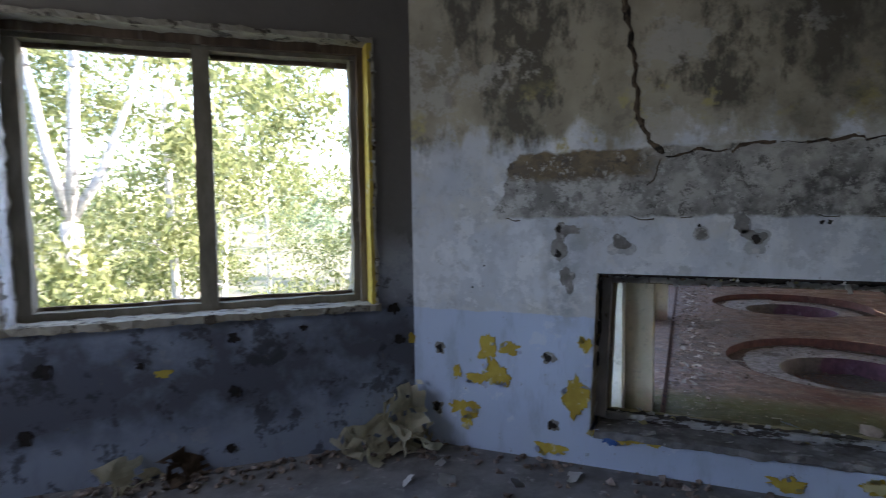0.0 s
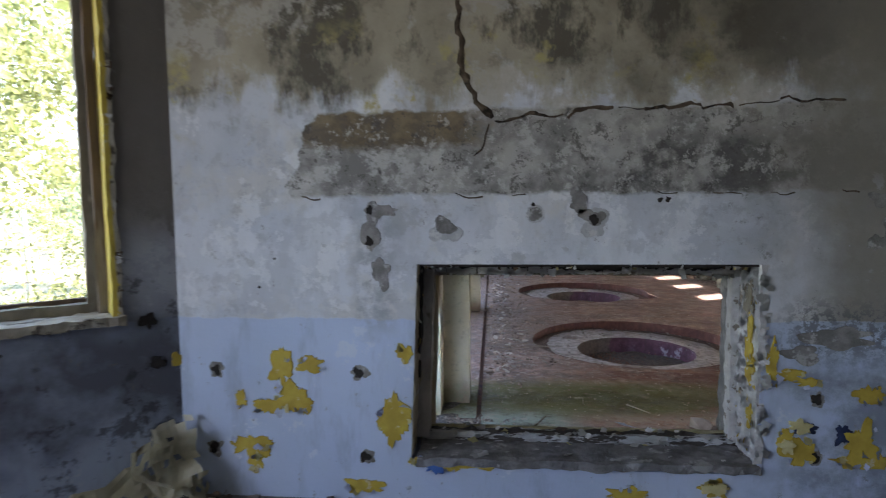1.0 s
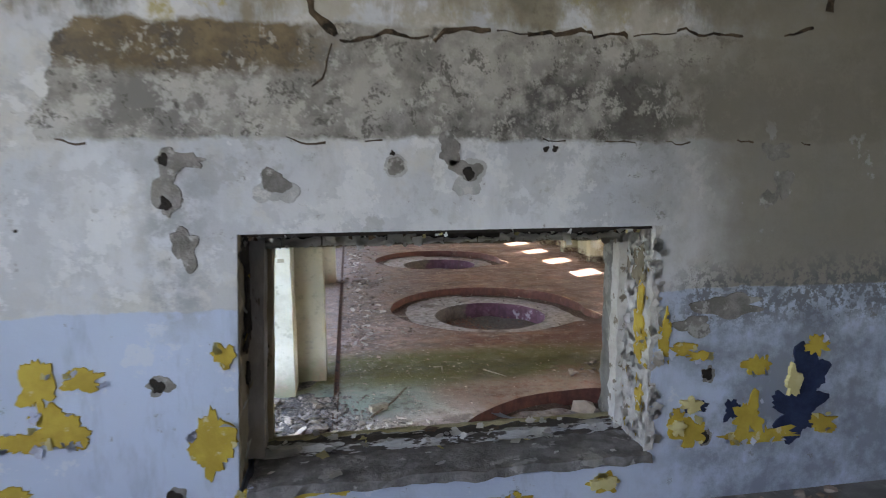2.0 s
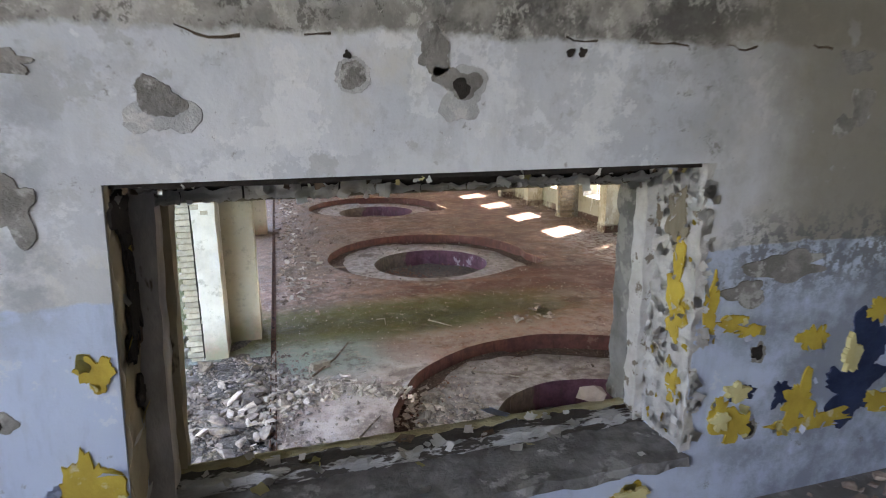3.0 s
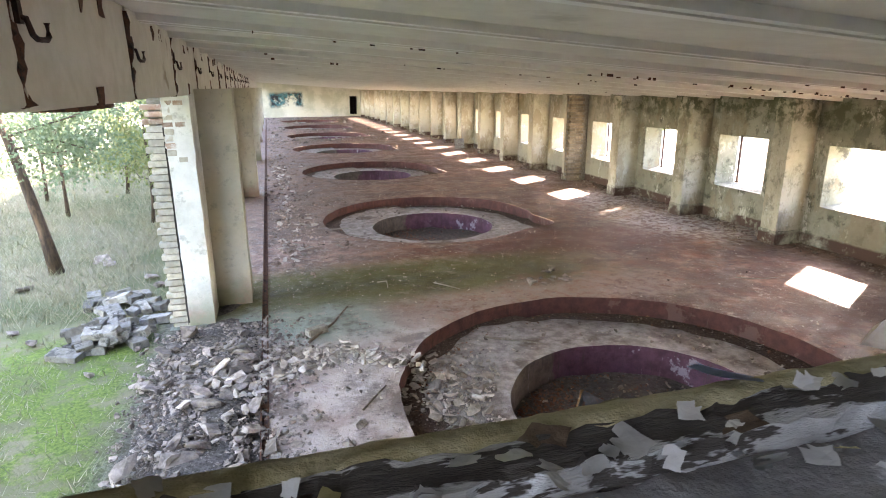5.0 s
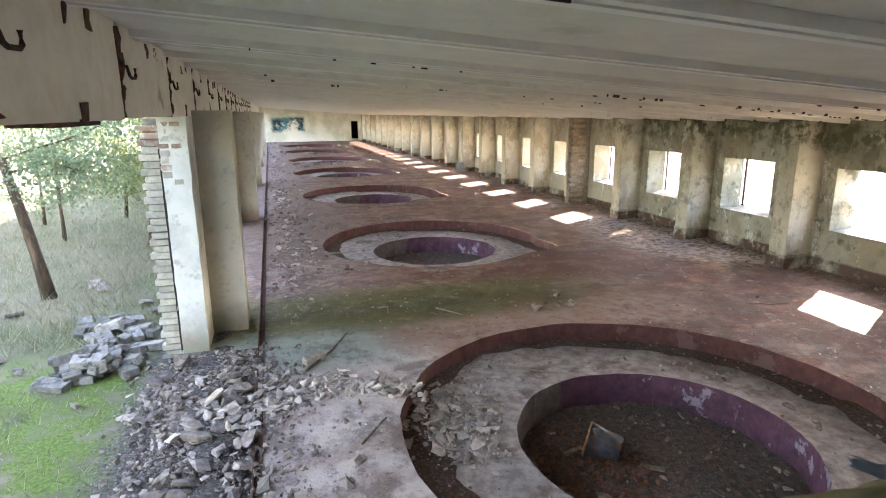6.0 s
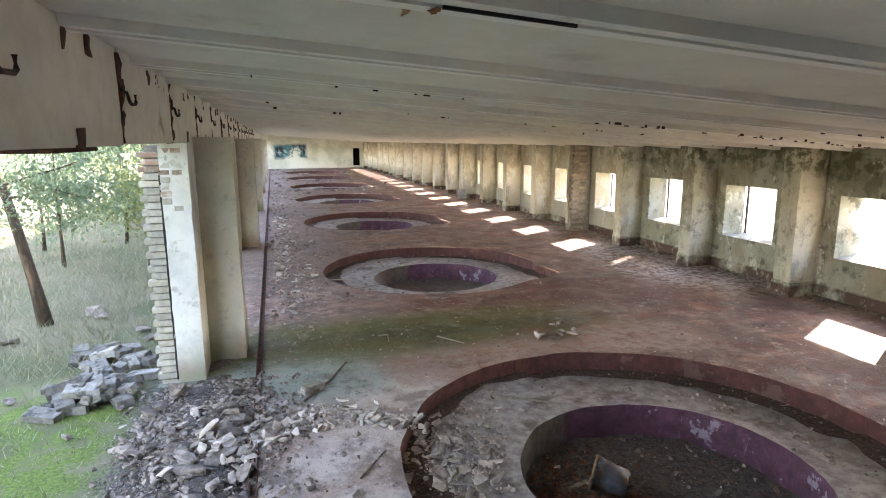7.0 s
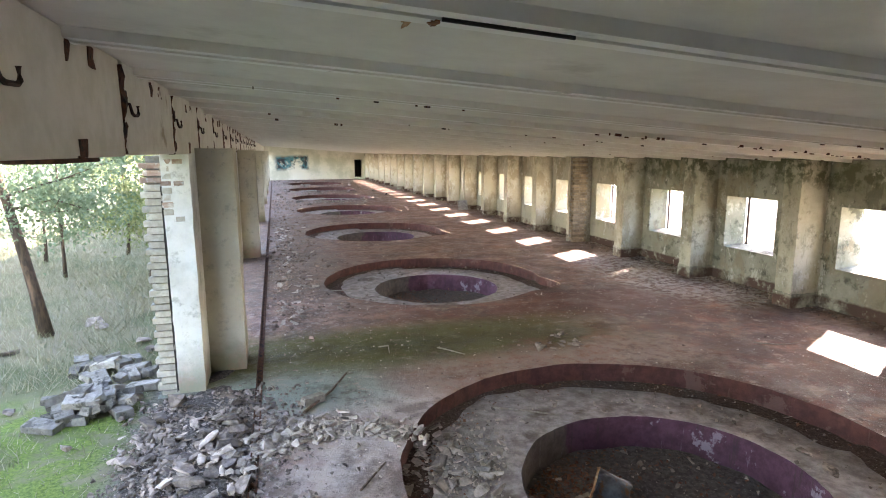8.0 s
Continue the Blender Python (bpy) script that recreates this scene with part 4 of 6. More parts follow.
def sloped(bm, x0, x1, y0, y1, lo, hi, taper=0.0):
    vs = []
    for x in (x0, x1):
        z = CZ + SLOPE * (x - 0.2)
        vs.append([bm.verts.new((x, y0, z + lo)), bm.verts.new((x, y1, z + lo)), bm.verts.new((x, y1 + taper, z + hi)), bm.verts.new((x, y0 - taper, z + hi))])
    a, b = vs
    for i in range(4):
        bm.faces.new((a[i], a[(i + 1) % 4], b[(i + 1) % 4], b[i]))
    bm.faces.new(a[::-1])
    bm.faces.new(b)


sloped(bm, -0.4, 11.6, 3.0, Y_FAR + 0.4, 0.06, 0.40)
k = 0
rib_rng = random.Random(3)
while 3.36 + 1.5 * k < Y_FAR - 0.1:
    y = 3.36 + 1.5 * k + rib_rng.uniform(-0.012, 0.012)
    a, b = rib_rng.uniform(-0.008, 0.008), rib_rng.uniform(-0.008, 0.008)
    sloped(bm, 0.19, 11.2, y - 0.085, y - 0.005, a, 0.07, 0.012)
    sloped(bm, 0.19, 11.2, y + 0.005, y + 0.085, b, 0.07, 0.012)
    k += 1
bm.normal_update()
# rib undersides take the paler copy, as if lit from the floor
for f in bm.faces:
    f.material_index = 1 if abs(f.normal.z) > 0.9 and f.calc_center_median().z < CZ + SLOPE * (f.calc_center_median().x - 0.2) + 0.03 else 0
ceiling = solid("ceiling", bm, CEILING, "pale sloping ceiling of ribbed concrete slabs", "ceiling", "structure")

ceiling.data.materials.append(RIB_LIT)
bm = bmesh.new()
for k in range(42):
    sloped(bm, 0.2, 11.0, 3.36 + 1.5 * k - 0.028, 3.36 + 1.5 * k + 0.028, 0.014, 0.13)
solid("joint_fill", bm, MORTAR, "dark crumbling mortar in the joints between ceiling ribs", "mortar", "structure")
bm = bmesh.new()
chip_rng = random.Random(19)
for k in range(70):
    r = chip_rng.choice((3, 4, 4, 4, 5, 6, 8))
    x = chip_rng.uniform(5.0, 10.4) if r == 4 else chip_rng.uniform(0.8, 10.4)
    w = chip_rng.uniform(0.006, 0.03)
    y = 3.36 + 1.5 * r + chip_rng.choice((-0.090, 0.06))
    sloped(bm, x, x + w * chip_rng.uniform(0.6, 3.0), y, y + chip_rng.uniform(0.012, 0.03), -0.0125, 0.02)
solid("chipped_rib_edges", bm, RUST, "rusty chips along the lower edges of the ceiling ribs", "chips", "structure")
bm = bmesh.new()
sloped(bm, 1.74, 2.24, 4.852, 4.866, -0.0105, 0.03)
solid("open_joint", bm, DARK, "dark open joint between two ceiling ribs", "joint", "structure")
bm = blob(0.034, 0.085, rib_rng, 0.002, 4.0)
ob = solid("rust_stain", bm, DRIP, "rust stain beside the open ceiling joint", "stain")
ob.matrix_world = pose(1.722, 4.902, CZ + SLOPE * 1.522 - 0.0095, 90, 4.3, 0)
bm = blob(0.05, 0.34, rib_rng, 0.002)
ob = solid("rust_stain", bm, RUST_STAIN, "rust stain where water drips from the joint", "stain")
ob.matrix_world = pose(1.70, 5.12, CZ + SLOPE * 1.50 + 0.058, 90, 4.3, 0)

# ---- room: walls, floor, ceiling ----
Y_WALL, Z_ROOM = 2.83, 2.48
AX, AY, SLANT = -0.045, 2.83, radians(42)
U = Vector((-math.cos(SLANT), -math.sin(SLANT), 0))
OUT = Vector((-math.sin(SLANT), math.cos(SLANT), 0))
bm = pierced_wall((-0.2, Y_WALL, 0), (1, 0, 0), 11.7, -0.1, 5.3, (0, 0.30, 0), [(1.015, 2.17, 2.615, 3.33)])
for v in bm.verts:
    # the west edge of the opening leans
    if abs(v.co.x - 0.815) < 1e-3 and 2.0 < v.co.z < 3.5:
        v.co.x = 0.794 if v.co.z < 3 else 0.824
solid("wall_north", bm, WALL_ROOM, "stained peeling plaster wall with a blue dado and a hatch opening", "wall", "structure")
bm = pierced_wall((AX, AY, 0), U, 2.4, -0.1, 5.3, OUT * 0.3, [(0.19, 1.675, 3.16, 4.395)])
solid("wall_window", bm, WALL_SLANT, "sooty blue plaster wall, darkened as backlit, with a two-light window", "wall", "structure")
end = Vector((AX, AY, 0)) + U * 2.4
bm = pierced_wall((end.x, -2.6, 0), (0, 1, 0), end.y + 2.62, -0.1, 5.3, (-0.25, 0, 0), [(2.05, 3.55, 3.15, 4.55)])
solid("wall_west", bm, WALL_SLANT, "plain plastered wall with an unseen window hole added for the lamp", "wall", "structure")
bm = bmesh.new()
box(bm, end.x - 0.25, -2.85, -0.1, 4.85, -2.6, 5.3)
solid("wall_south", bm, WALL_ROOM, "plain plastered wall", "wall", "structure")
bm = bmesh.new()
box(bm, 4.6, -2.6, -0.1, 4.85, Y_WALL, 5.3)
solid("wall_room_east", bm, WALL_ROOM, "plain plastered wall", "wall", "structure")
bm = bmesh.new()
loop = [(end.x - 0.1, -2.7), (4.7, -2.7), (4.7, Y_WALL + 0.1), (AX - 0.05, Y_WALL + 0.1), (end.x - 0.1, end.y + 0.05)]
for z0, z1 in ((2.28, Z_ROOM),):
    lo = [bm.verts.new((x, y, z0)) for x, y in loop]
    hi = [bm.verts.new((x, y, z1)) for x, y in loop]
    bm.faces.new(lo[::-1])
    bm.faces.new(hi)
    for i in range(5):
        bm.faces.new((lo[i], lo[(i + 1) % 5], hi[(i + 1) % 5], hi[i]))
solid("floor_room", bm, ROOM_FLOOR, "dusty grey concrete room floor strewn with paint flakes", "floor", "structure")
bm = bmesh.new()
lo = [bm.verts.new((x, y, 5.05)) for x, y in loop]
hi = [bm.verts.new((x, y, 5.25)) for x, y in loop]
bm.faces.new(lo[::-1])
bm.faces.new(hi)
for i in range(5):
    bm.faces.new((lo[i], lo[(i + 1) % 5], hi[(i + 1) % 5], hi[i]))
solid("ceiling_room", bm, CEILING, "plain stained ceiling", "ceiling", "structure")

# ---- room: window in the slanted wall ----
SLANTED = Matrix(((U.x, OUT.x, 0, AX), (U.y, OUT.y, 0, AY), (0, 0, 1, 0), (0, 0, 0, 1)))
win_rng = random.Random(21)
edge_flakes = []
window = thing("window_1", "weathered two-light wooden window frame without glass", "window", (0, 0, 0), "", "structure")


def slant_part(name, x0, y0, z0, x1, y1, z1, material, label="", cut=0.09, amount=0.004, parent=None):
    bm = worn_box(x0, y0, z0, x1, y1, z1, cut, amount, win_rng)
    bm.transform(SLANTED)
    return part(name, bm, material, parent or window, label)


slant_part("head", 0.20, 0.12, 4.325, 1.665, 0.21, 4.392, FRAME_GREY)
slant_part("head_strip", 0.22, 0.09, 4.345, 1.65, 0.12, 4.39, FRAME_BROWN, "dark rebate strip")
slant_part("sill_rail", 0.20, 0.13, 3.15, 1.665, 0.21, 3.2, FRAME_GREY)
slant_part("jamb", 0.215, 0.13, 3.17, 0.262, 0.21, 4.385, FRAME_GREY)
slant_part("jamb", 0.205, 0.09, 3.17, 0.235, 0.13, 4.385, FRAME_BROWN, "dark rebate strip")
slant_part("jamb", 1.612, 0.13, 3.17, 1.672, 0.21, 4.385, FRAME_GREY)
slant_part("mullion", 0.888, 0.12, 3.17, 0.962, 0.22, 4.385, FRAME_GREY, "grey weathered centre post")
for a, b in ((0.262, 0.888), (0.962, 1.612)):
    slant_part("glazing_stop", a, 0.19, 3.2, b, 0.215, 3.214, FRAME_BROWN)
    slant_part("glazing_stop", a, 0.19, 4.306, b, 0.215, 4.326, FRAME_BROWN)
slant_part("reveal_edge", 0.183, -0.006, 3.15, 0.206, 0.125, 4.39, YELLOW, "chipped yellow painted reveal", 0.03, 0.003)
slant_part("reveal_edge", 0.176, -0.008, 3.155, 0.19, 0.012, 4.385, CREAM, "flaking cream edge", 0.03, 0.004)
slant_part("reveal_edge", 0.18, -0.012, 4.382, 1.685, 0.09, 4.405, CREAM, "flaking cream head edge", 0.025, 0.005)
slant_part("window_sill", 0.17, -0.02, 3.135, 1.70, 0.13, 3.168, CREAM, "worn cream window sill", 0.025, 0.005)
slant_part("reveal_edge", 1.668, -0.006, 3.15, 1.69, 0.125, 4.395, FRAME_PAINT, "flaking white reveal", 0.03, 0.010)
for n in range(26):
    chip_at = ((0.185, -0.008), (1.672, -0.008))[n % 2]
    edge_flakes.append((chip_at[0] + win_rng.uniform(-0.012, 0.012), chip_at[1], win_rng.uniform(3.2, 4.38), win_rng.uniform(0.01, 0.024)))

# ---- room: peeling paint, holes and cracks ----
peel_rng = random.Random(31)


def on_north(name, x, z, w, h, material, label, category, thick=0.004, lobes=3.0):
    bm = blob(w, h, peel_rng, thick, lobes, 64, 0.25 if material in (SCAR, DARK) else 1.0)
    ob = solid(name, bm, material, label, category)
    ob.location = (x, Y_WALL, z)
    return ob


def on_slant(name, u, z, w, h, material, label, category, thick=0.004):
    bm = blob(w, h, peel_rng, thick, 3.0, 44, 0.3)
    ob = solid(name, bm, material, label, category)
    ob.matrix_world = SLANTED @ Matrix.Translation((u, 0, z)) @ Matrix.Diagonal((-1, 1, 1, 1))
    return ob


curls = []
YL = "patch of old yellow paint bared on the wall"
for x, z, w, h in ((0.33, 2.95, 0.07, 0.13), (0.36, 2.86, 0.10, 0.10), (0.44, 2.97, 0.10, 0.06), (0.29, 2.82, 0.12, 0.06), (0.40, 2.83, 0.08, 0.06), (0.18, 2.84, 0.035, 0.06),
                   (0.20, 2.67, 0.14, 0.08), (0.23, 2.62, 0.05, 0.10), (0.78, 3.02, 0.05, 0.06), (0.735, 2.78, 0.11, 0.17), (2.01, 3.00, 0.035, 0.14), (2.06, 2.96, 0.09, 0.035), (2.12, 2.94, 0.08, 0.03),
                   (2.06, 2.74, 0.06, 0.07), (2.11, 2.70, 0.10, 0.09), (2.32, 2.90, 0.09, 0.06), (2.30, 2.73, 0.12, 0.15), (2.52, 2.95, 0.08, 0.06), (2.36, 2.67, 0.28, 0.04), (2.56, 2.70, 0.10, 0.06),
                   (0.94, 2.615, 0.12, 0.035), (0.83, 2.63, 0.06, 0.03), (1.06, 2.615, 0.05, 0.02), (1.84, 2.56, 0.09, 0.05), (1.55, 2.53, 0.14, 0.05), (0.62, 2.53, 0.12, 0.05)):
    on_north("paint_patch", x, z, w, h, YELLOW, YL, "paint patch")
    for q in range(1 + int((w + h) / 0.06)):
        a = peel_rng.uniform(0, 6.28)
        curls.append((x + 0.48 * w * math.cos(a), z + 0.48 * h * math.sin(a), peel_rng.uniform(0.012, 0.03)))
for x, z, w, h in ((2.10, 2.79, 0.06, 0.05), (2.06, 2.72, 0.05, 0.05), (2.44, 2.84, 0.05, 0.09), (1.84, 2.565, 0.08, 0.04)):
    on_north("paint_flake", x, z, w, h, PALE_YELLOW, "pale yellow flake of paint lifting off", "paint flake", 0.012)
for x, z, w, h in ((2.49, 2.87, 0.10, 0.16), (2.46, 2.74, 0.19, 0.15), (2.24, 2.76, 0.06, 0.06), (2.12, 2.78, 0.07, 0.04)):
    on_north("paint_patch", x, z, w, h, NAVY, "patch of dark navy paint bared on the wall", "paint patch", 0.003)
on_north("paint_patch", 0.88, 2.612, 0.07, 0.045, BLUE, "small patch of bright blue paint under the hatch", "paint patch", 0.006)
for x, z, s in ((0.09, 2.95, 0.035), (0.61, 2.945, 0.035), (0.07, 2.66, 0.036), (0.63, 2.64, 0.033), (2.15, 2.88, 0.03), (2.15, 2.68, 0.03), (1.42, 3.478, 0.028), (0.66, 3.41, 0.028), (0.66, 3.52, 0.025),
                (1.635, 3.545, 0.014), (1.66, 3.545, 0.014), (1.22, 3.535, 0.012), (0.26, 3.25, 0.009), (0.32, 3.35, 0.007)):
    on_north("fixing_hole", x, z, s, s * 1.15, DARK, "small dark fixing hole in the plaster", "hole", 0.003, 2.0)
    if s > 0.024:
        on_north("plaster_chip", x + 0.006, z, s * 1.7, s * 1.6, SCAR, "grey chipped plaster round a hole", "plaster chip", 0.0015)


LOBES_PALE = (((0.919, 3.447, 0.034), (0.887, 3.433, 0.024), (0.956, 3.435, 0.028), (0.911, 3.477, 0.018)), ((1.430, 3.484, 0.037), (1.407, 3.447, 0.028), (1.438, 3.439, 0.018), (1.453, 3.497, 0.018)), ((1.228, 3.500, 0.031), (1.219, 3.488, 0.018)))
LOBES_DARK = (((0.917, 3.463, 0.028), (0.907, 3.482, 0.017), (0.936, 3.454, 0.021), (0.954, 3.451, 0.012)), ((1.373, 3.548, 0.026), (1.362, 3.572, 0.021), (1.377, 3.521, 0.023), (1.353, 3.527, 0.012)), ((1.426, 3.482, 0.024), (1.400, 3.496, 0.021), (1.446, 3.493, 0.015), (1.377, 3.503, 0.015)), ((1.228, 3.502, 0.023), (1.220, 3.489, 0.014)), ((0.681, 3.508, 0.024), (0.701, 3.515, 0.018), (0.728, 3.522, 0.012), (0.740, 3.504, 0.011)))


def lobed(circles, material, label, thick):
    """A scar with rounded lobes: the outline of overlapping discs (x, z, radius), the first one holding the middle."""
    bm = bmesh.new()
    cx, cz, _ = circles[0]
    lo, hi = [], []
    for i in range(72):
        a = 2 * math.pi * i / 72
        c, d = math.cos(a), math.sin(a)
        reach = 0.004
        for x, z, r in circles:
            along = (x - cx) * c + (z - cz) * d
            off = r * r - ((x - cx) ** 2 + (z - cz) ** 2 - along * along)
            if off > 0:
                reach = max(reach, along + math.sqrt(off))
        reach *= 1 + 0.10 * noise.noise(Vector((c * 4 + cx * 9, d * 4, cz * 7))) + 0.06 * noise.noise(Vector((c * 13, d * 13, cx * 5)))
        lo.append(bm.verts.new((reach * c, 0.002, reach * d)))
        hi.append(bm.verts.new((reach * 0.97 * c, -thick, reach * 0.97 * d)))
    mid = bm.verts.new((0, -thick, 0))
    for i in range(72):
        j = (i + 1) % 72
        bm.faces.new((lo[i], lo[j], hi[j], hi[i]))
        bm.faces.new((hi[i], hi[j], mid))
    ob = solid("plaster_chip", bm, material, label, "plaster chip")
    ob.location = (cx, Y_WALL, cz)
    return ob


for circles in LOBES_PALE:
    lobed(circles, PALE_SCAR, "rounded scar where paint has come off pale plaster", 0.0016)
for circles in LOBES_DARK:
    lobed(circles, SCAR, "rounded scar of bare grey cement", 0.0028)
for x, z, w, h in ((0.70, 3.52, 0.09, 0.035), (2.33, 3.54, 0.10, 0.05),
                   (2.36, 3.45, 0.05, 0.10), (2.31, 3.40, 0.05, 0.05), (2.22, 3.09, 0.20, 0.07), (2.10, 3.03, 0.10, 0.05), (0.67, 3.45, 0.06, 0.14), (0.70, 3.30, 0.07, 0.10)):
    on_north("plaster_chip", x, z, w, h, SCAR, "grey scar where paint has come off", "plaster chip", 0.0025)
for u, z, s in ((0.075, 2.985, 0.045), (0.83, 3.055, 0.045), (0.83, 2.82, 0.05), (0.53, 3.08, 0.03), (1.20, 2.97, 0.03), (1.55, 2.98, 0.06), (1.62, 2.72, 0.06), (0.10, 3.14, 0.05), (0.86, 2.565, 0.04)):
    on_slant("fixing_hole", u, z, s, s, DARK, "small dark hole in the sooty wall", "hole")
for u, z, w, h in ((1.12, 2.93, 0.06, 0.04), (0.01, 2.985, 0.04, 0.05)):
    on_slant("paint_patch", u, z, w, h, YELLOW, YL, "paint patch")


def crack(points, width, label):
    """A jagged open crack between raised lips."""
    bm = bmesh.new()
    rows = []
    for (x0, z0), (x1, z1) in zip(points, points[1:]):
        n = max(3, int(math.hypot(x1 - x0, z1 - z0) / 0.018))
        for i in range(n):
            t = i / n
            rows.append((x0 + (x1 - x0) * t, z0 + (z1 - z0) * t, z1 - z0, x0 - x1))
    prev = None
    for x, z, dx, dz in rows:
        l = math.hypot(dx, dz)
        w = 0.7 * width * (0.25 + 1.1 * abs(noise.noise(Vector((x * 11, 0, z * 11)))) + peel_rng.uniform(0, 0.7))
        sx = 0.012 * noise.noise(Vector((x * 20, 3, z * 20))) + 0.008 * noise.noise(Vector((x * 55, 7, z * 55)))
        a = Vector((x + sx - dx / l * w, Y_WALL - 0.001, z - dz / l * w + sx))
        b = Vector((x + sx, Y_WALL - 0.0035, z + sx))
        c = Vector((x + sx + dx / l * w, Y_WALL - 0.001, z + dz / l * w + sx))
        cur = [bm.verts.new(v) for v in (a, b, c)]
        if prev:
            for i in (0, 1):
                bm.faces.new((prev[i], prev[i + 1], cur[i + 1], cur[i]))
        prev = cur
    return solid("wall_crack", bm, CRACK, label, "crack")


crack([(0.91, 5.0), (0.93, 4.45), (0.97, 4.20), (0.99, 3.98), (1.03, 3.88), (1.09, 3.80)], 0.016, "deep jagged crack running up the plaster")
for pts, w in (([(1.09, 3.81), (1.20, 3.83), (1.33, 3.822)], 0.008), ([(1.33, 3.815), (1.36, 3.845), (1.50, 3.85)], 0.010), ([(1.58, 3.842), (1.70, 3.85), (1.88, 3.846)], 0.008), ([(2.0, 3.862), (2.22, 3.855)], 0.007), ([(2.33, 3.86), (2.44, 3.89)], 0.006),
               ([(1.50, 3.852), (1.62, 3.838)], 0.003), ([(1.88, 3.85), (2.02, 3.858)], 0.003), ([(1.07, 3.80), (1.05, 3.72), (1.00, 3.68)], 0.003)):
    crack(pts, w, "level crack over the lintel with broken lips")
crack([(2.47, 3.93), (2.49, 4.10), (2.47, 4.35), (2.50, 5.0)], 0.02, "rusty crack running up the plaster")
for x in (0.42, 0.95, 1.15, 1.62, 1.80, 1.98, 2.20, 2.41):
    crack([(x, 3.566 + 0.004 * math.sin(x * 9)), (x + peel_rng.uniform(0.05, 0.13), 3.562)], 0.0035, "short dark edge of broken plaster")

# ---- room: hatch frame with its flaking paint ----
hatch = thing("hatch_frame", "old wooden hatch frame with curling white paint", "frame", (0.8, 3.0, 2.65))
HX, HY, HZ = 0.8, 3.0, 2.65
hr = random.Random(41)


def hatch_part(name, x0, y0, z0, x1, y1, z1, material, label="", cut=0.05, amount=0.003):
    return part(name, worn_box(x0 - HX, y0 - HY, z0 - HZ, x1 - HX, y1 - HY, z1 - HZ, cut, amount, hr), material, hatch, label)


LEAN = 0.042
left_jambs = [hatch_part("jamb", 0.80, 2.965, 2.66, 0.857, 3.03, 3.33, LILAC_BOARD, "peeling grey-lilac jamb", 0.03, 0.002),
              hatch_part("jamb", 0.80, 3.03, 2.66, 0.845, 3.055, 3.33, FRAME_BROWN, "dark split between the jamb boards", 0.025, 0.004),
              hatch_part("jamb", 0.80, 3.055, 2.66, 0.868, 3.115, 3.33, TAN_BOARD, "tan outer jamb", 0.04, 0.002)]
bare_jamb = hatch_part("jamb", 0.79, 2.836, 2.65, 0.814, 2.965, 3.325, TAN_BOARD, "peeling tan reveal board", 0.025, 0.005)
for ob in left_jambs + [bare_jamb]:
    for v in ob.data.vertices:
        v.co.x += LEAN * (v.co.z + HZ - 2.99)
hatch_part("jamb", 1.936, 2.985, 2.66, 1.99, 3.035, 3.33, FRAME_PAINT, "white painted jamb", 0.025, 0.004)
# solid near-black strip, coloured for the shade in the gap
hatch_part("jamb", 1.972, 3.035, 2.66, 1.99, 3.06, 3.33, DARK, "near-black strip for the shaded gap behind the jamb", 0.04, 0.003)
outer_reveal = hatch_part("outer_reveal", 1.956, 3.06, 2.66, 1.99, 3.14, 3.33, GREY_BLOCK, "bare grey outer reveal of cement blocks", 0.02, 0.004)
reveal = hatch_part("reveal", 1.962, 2.828, 2.655, 1.985, 2.985, 3.332, REVEAL, "flaking white reveal", 0.02, 0.005)
# near-black head and soffit carry the shade of the gap under the wall
head = hatch_part("head", 0.82, 2.985, 3.282, 1.97, 3.05, 3.335, DARK, "wooden head coloured near-black for the shade behind its hanging paint", 0.03, 0.006)
hatch_part("head", 0.82, 3.05, 3.266, 1.97, 3.12, 3.335, FRAME_GREY)
hatch_part("head", 0.82, 2.84, 3.320, 1.97, 2.98, 3.336, DARK, "bare soffit coloured near-black for the shaded gap")
rail = hatch_part("bottom_rail", 0.82, 2.985, 2.63, 1.97, 3.04, 2.676, RAIL_PAINT, "worn bottom rail with curls of white paint", 0.02, 0.006)
inner_sill = hatch_part("inner_sill", 0.815, 2.815, 2.62, 1.975, 2.985, 2.648, SILL, "dark cement sill", 0.03, 0.006)
outer_sill = worn_box(0.80 - HX, 3.04 - HY, 2.50 - HZ, 1.98 - HX, 3.15 - HY, 2.676 - HZ, 0.022, 0.006, hr)
for v in outer_sill.verts:
    v.co.z -= 0.75 * max(0.0, v.co.y + HY - 3.075)
part("outer_sill", outer_sill, MOSS_SILL, hatch, "mossy cement outer sill", smooth=True)


def flake_mesh(rng, material):
    """A curled chip of paint about one unit across, lying in the plane z = 0."""
    bm = bmesh.new()
    n = 4
    curl, s = rng.uniform(0.5, 1.5), rng.uniform(0, 60)
    rows = []
    for i in range(n + 1):
        row = []
        for k in range(n + 1):
            x, y = i / n - 0.5, k / n - 0.5
            x += 0.2 * noise.noise(Vector((x * 2.3 + s, y * 2.3, 0)))
            y += 0.2 * noise.noise(Vector((x * 2.3, y * 2.3 + s, 4)))
            row.append(bm.verts.new((x, y, curl * (x + 0.4) ** 2 * 0.6 + 0.12 * noise.noise(Vector((x * 3, y * 3, s))))))
        rows.append(row)
    for i in range(n):
        for k in range(n):
            if (i, k) in (((0, 0), (0, 1)) if s > 20 else ((n - 1, 0),)):
                continue
            bm.faces.new((rows[i][k], rows[i + 1][k], rows[i + 1][k + 1], rows[i][k + 1]))
    bmesh.ops.solidify(bm, geom=bm.faces[:], thickness=0.03)
    return mesh_of("flake", bm, material)


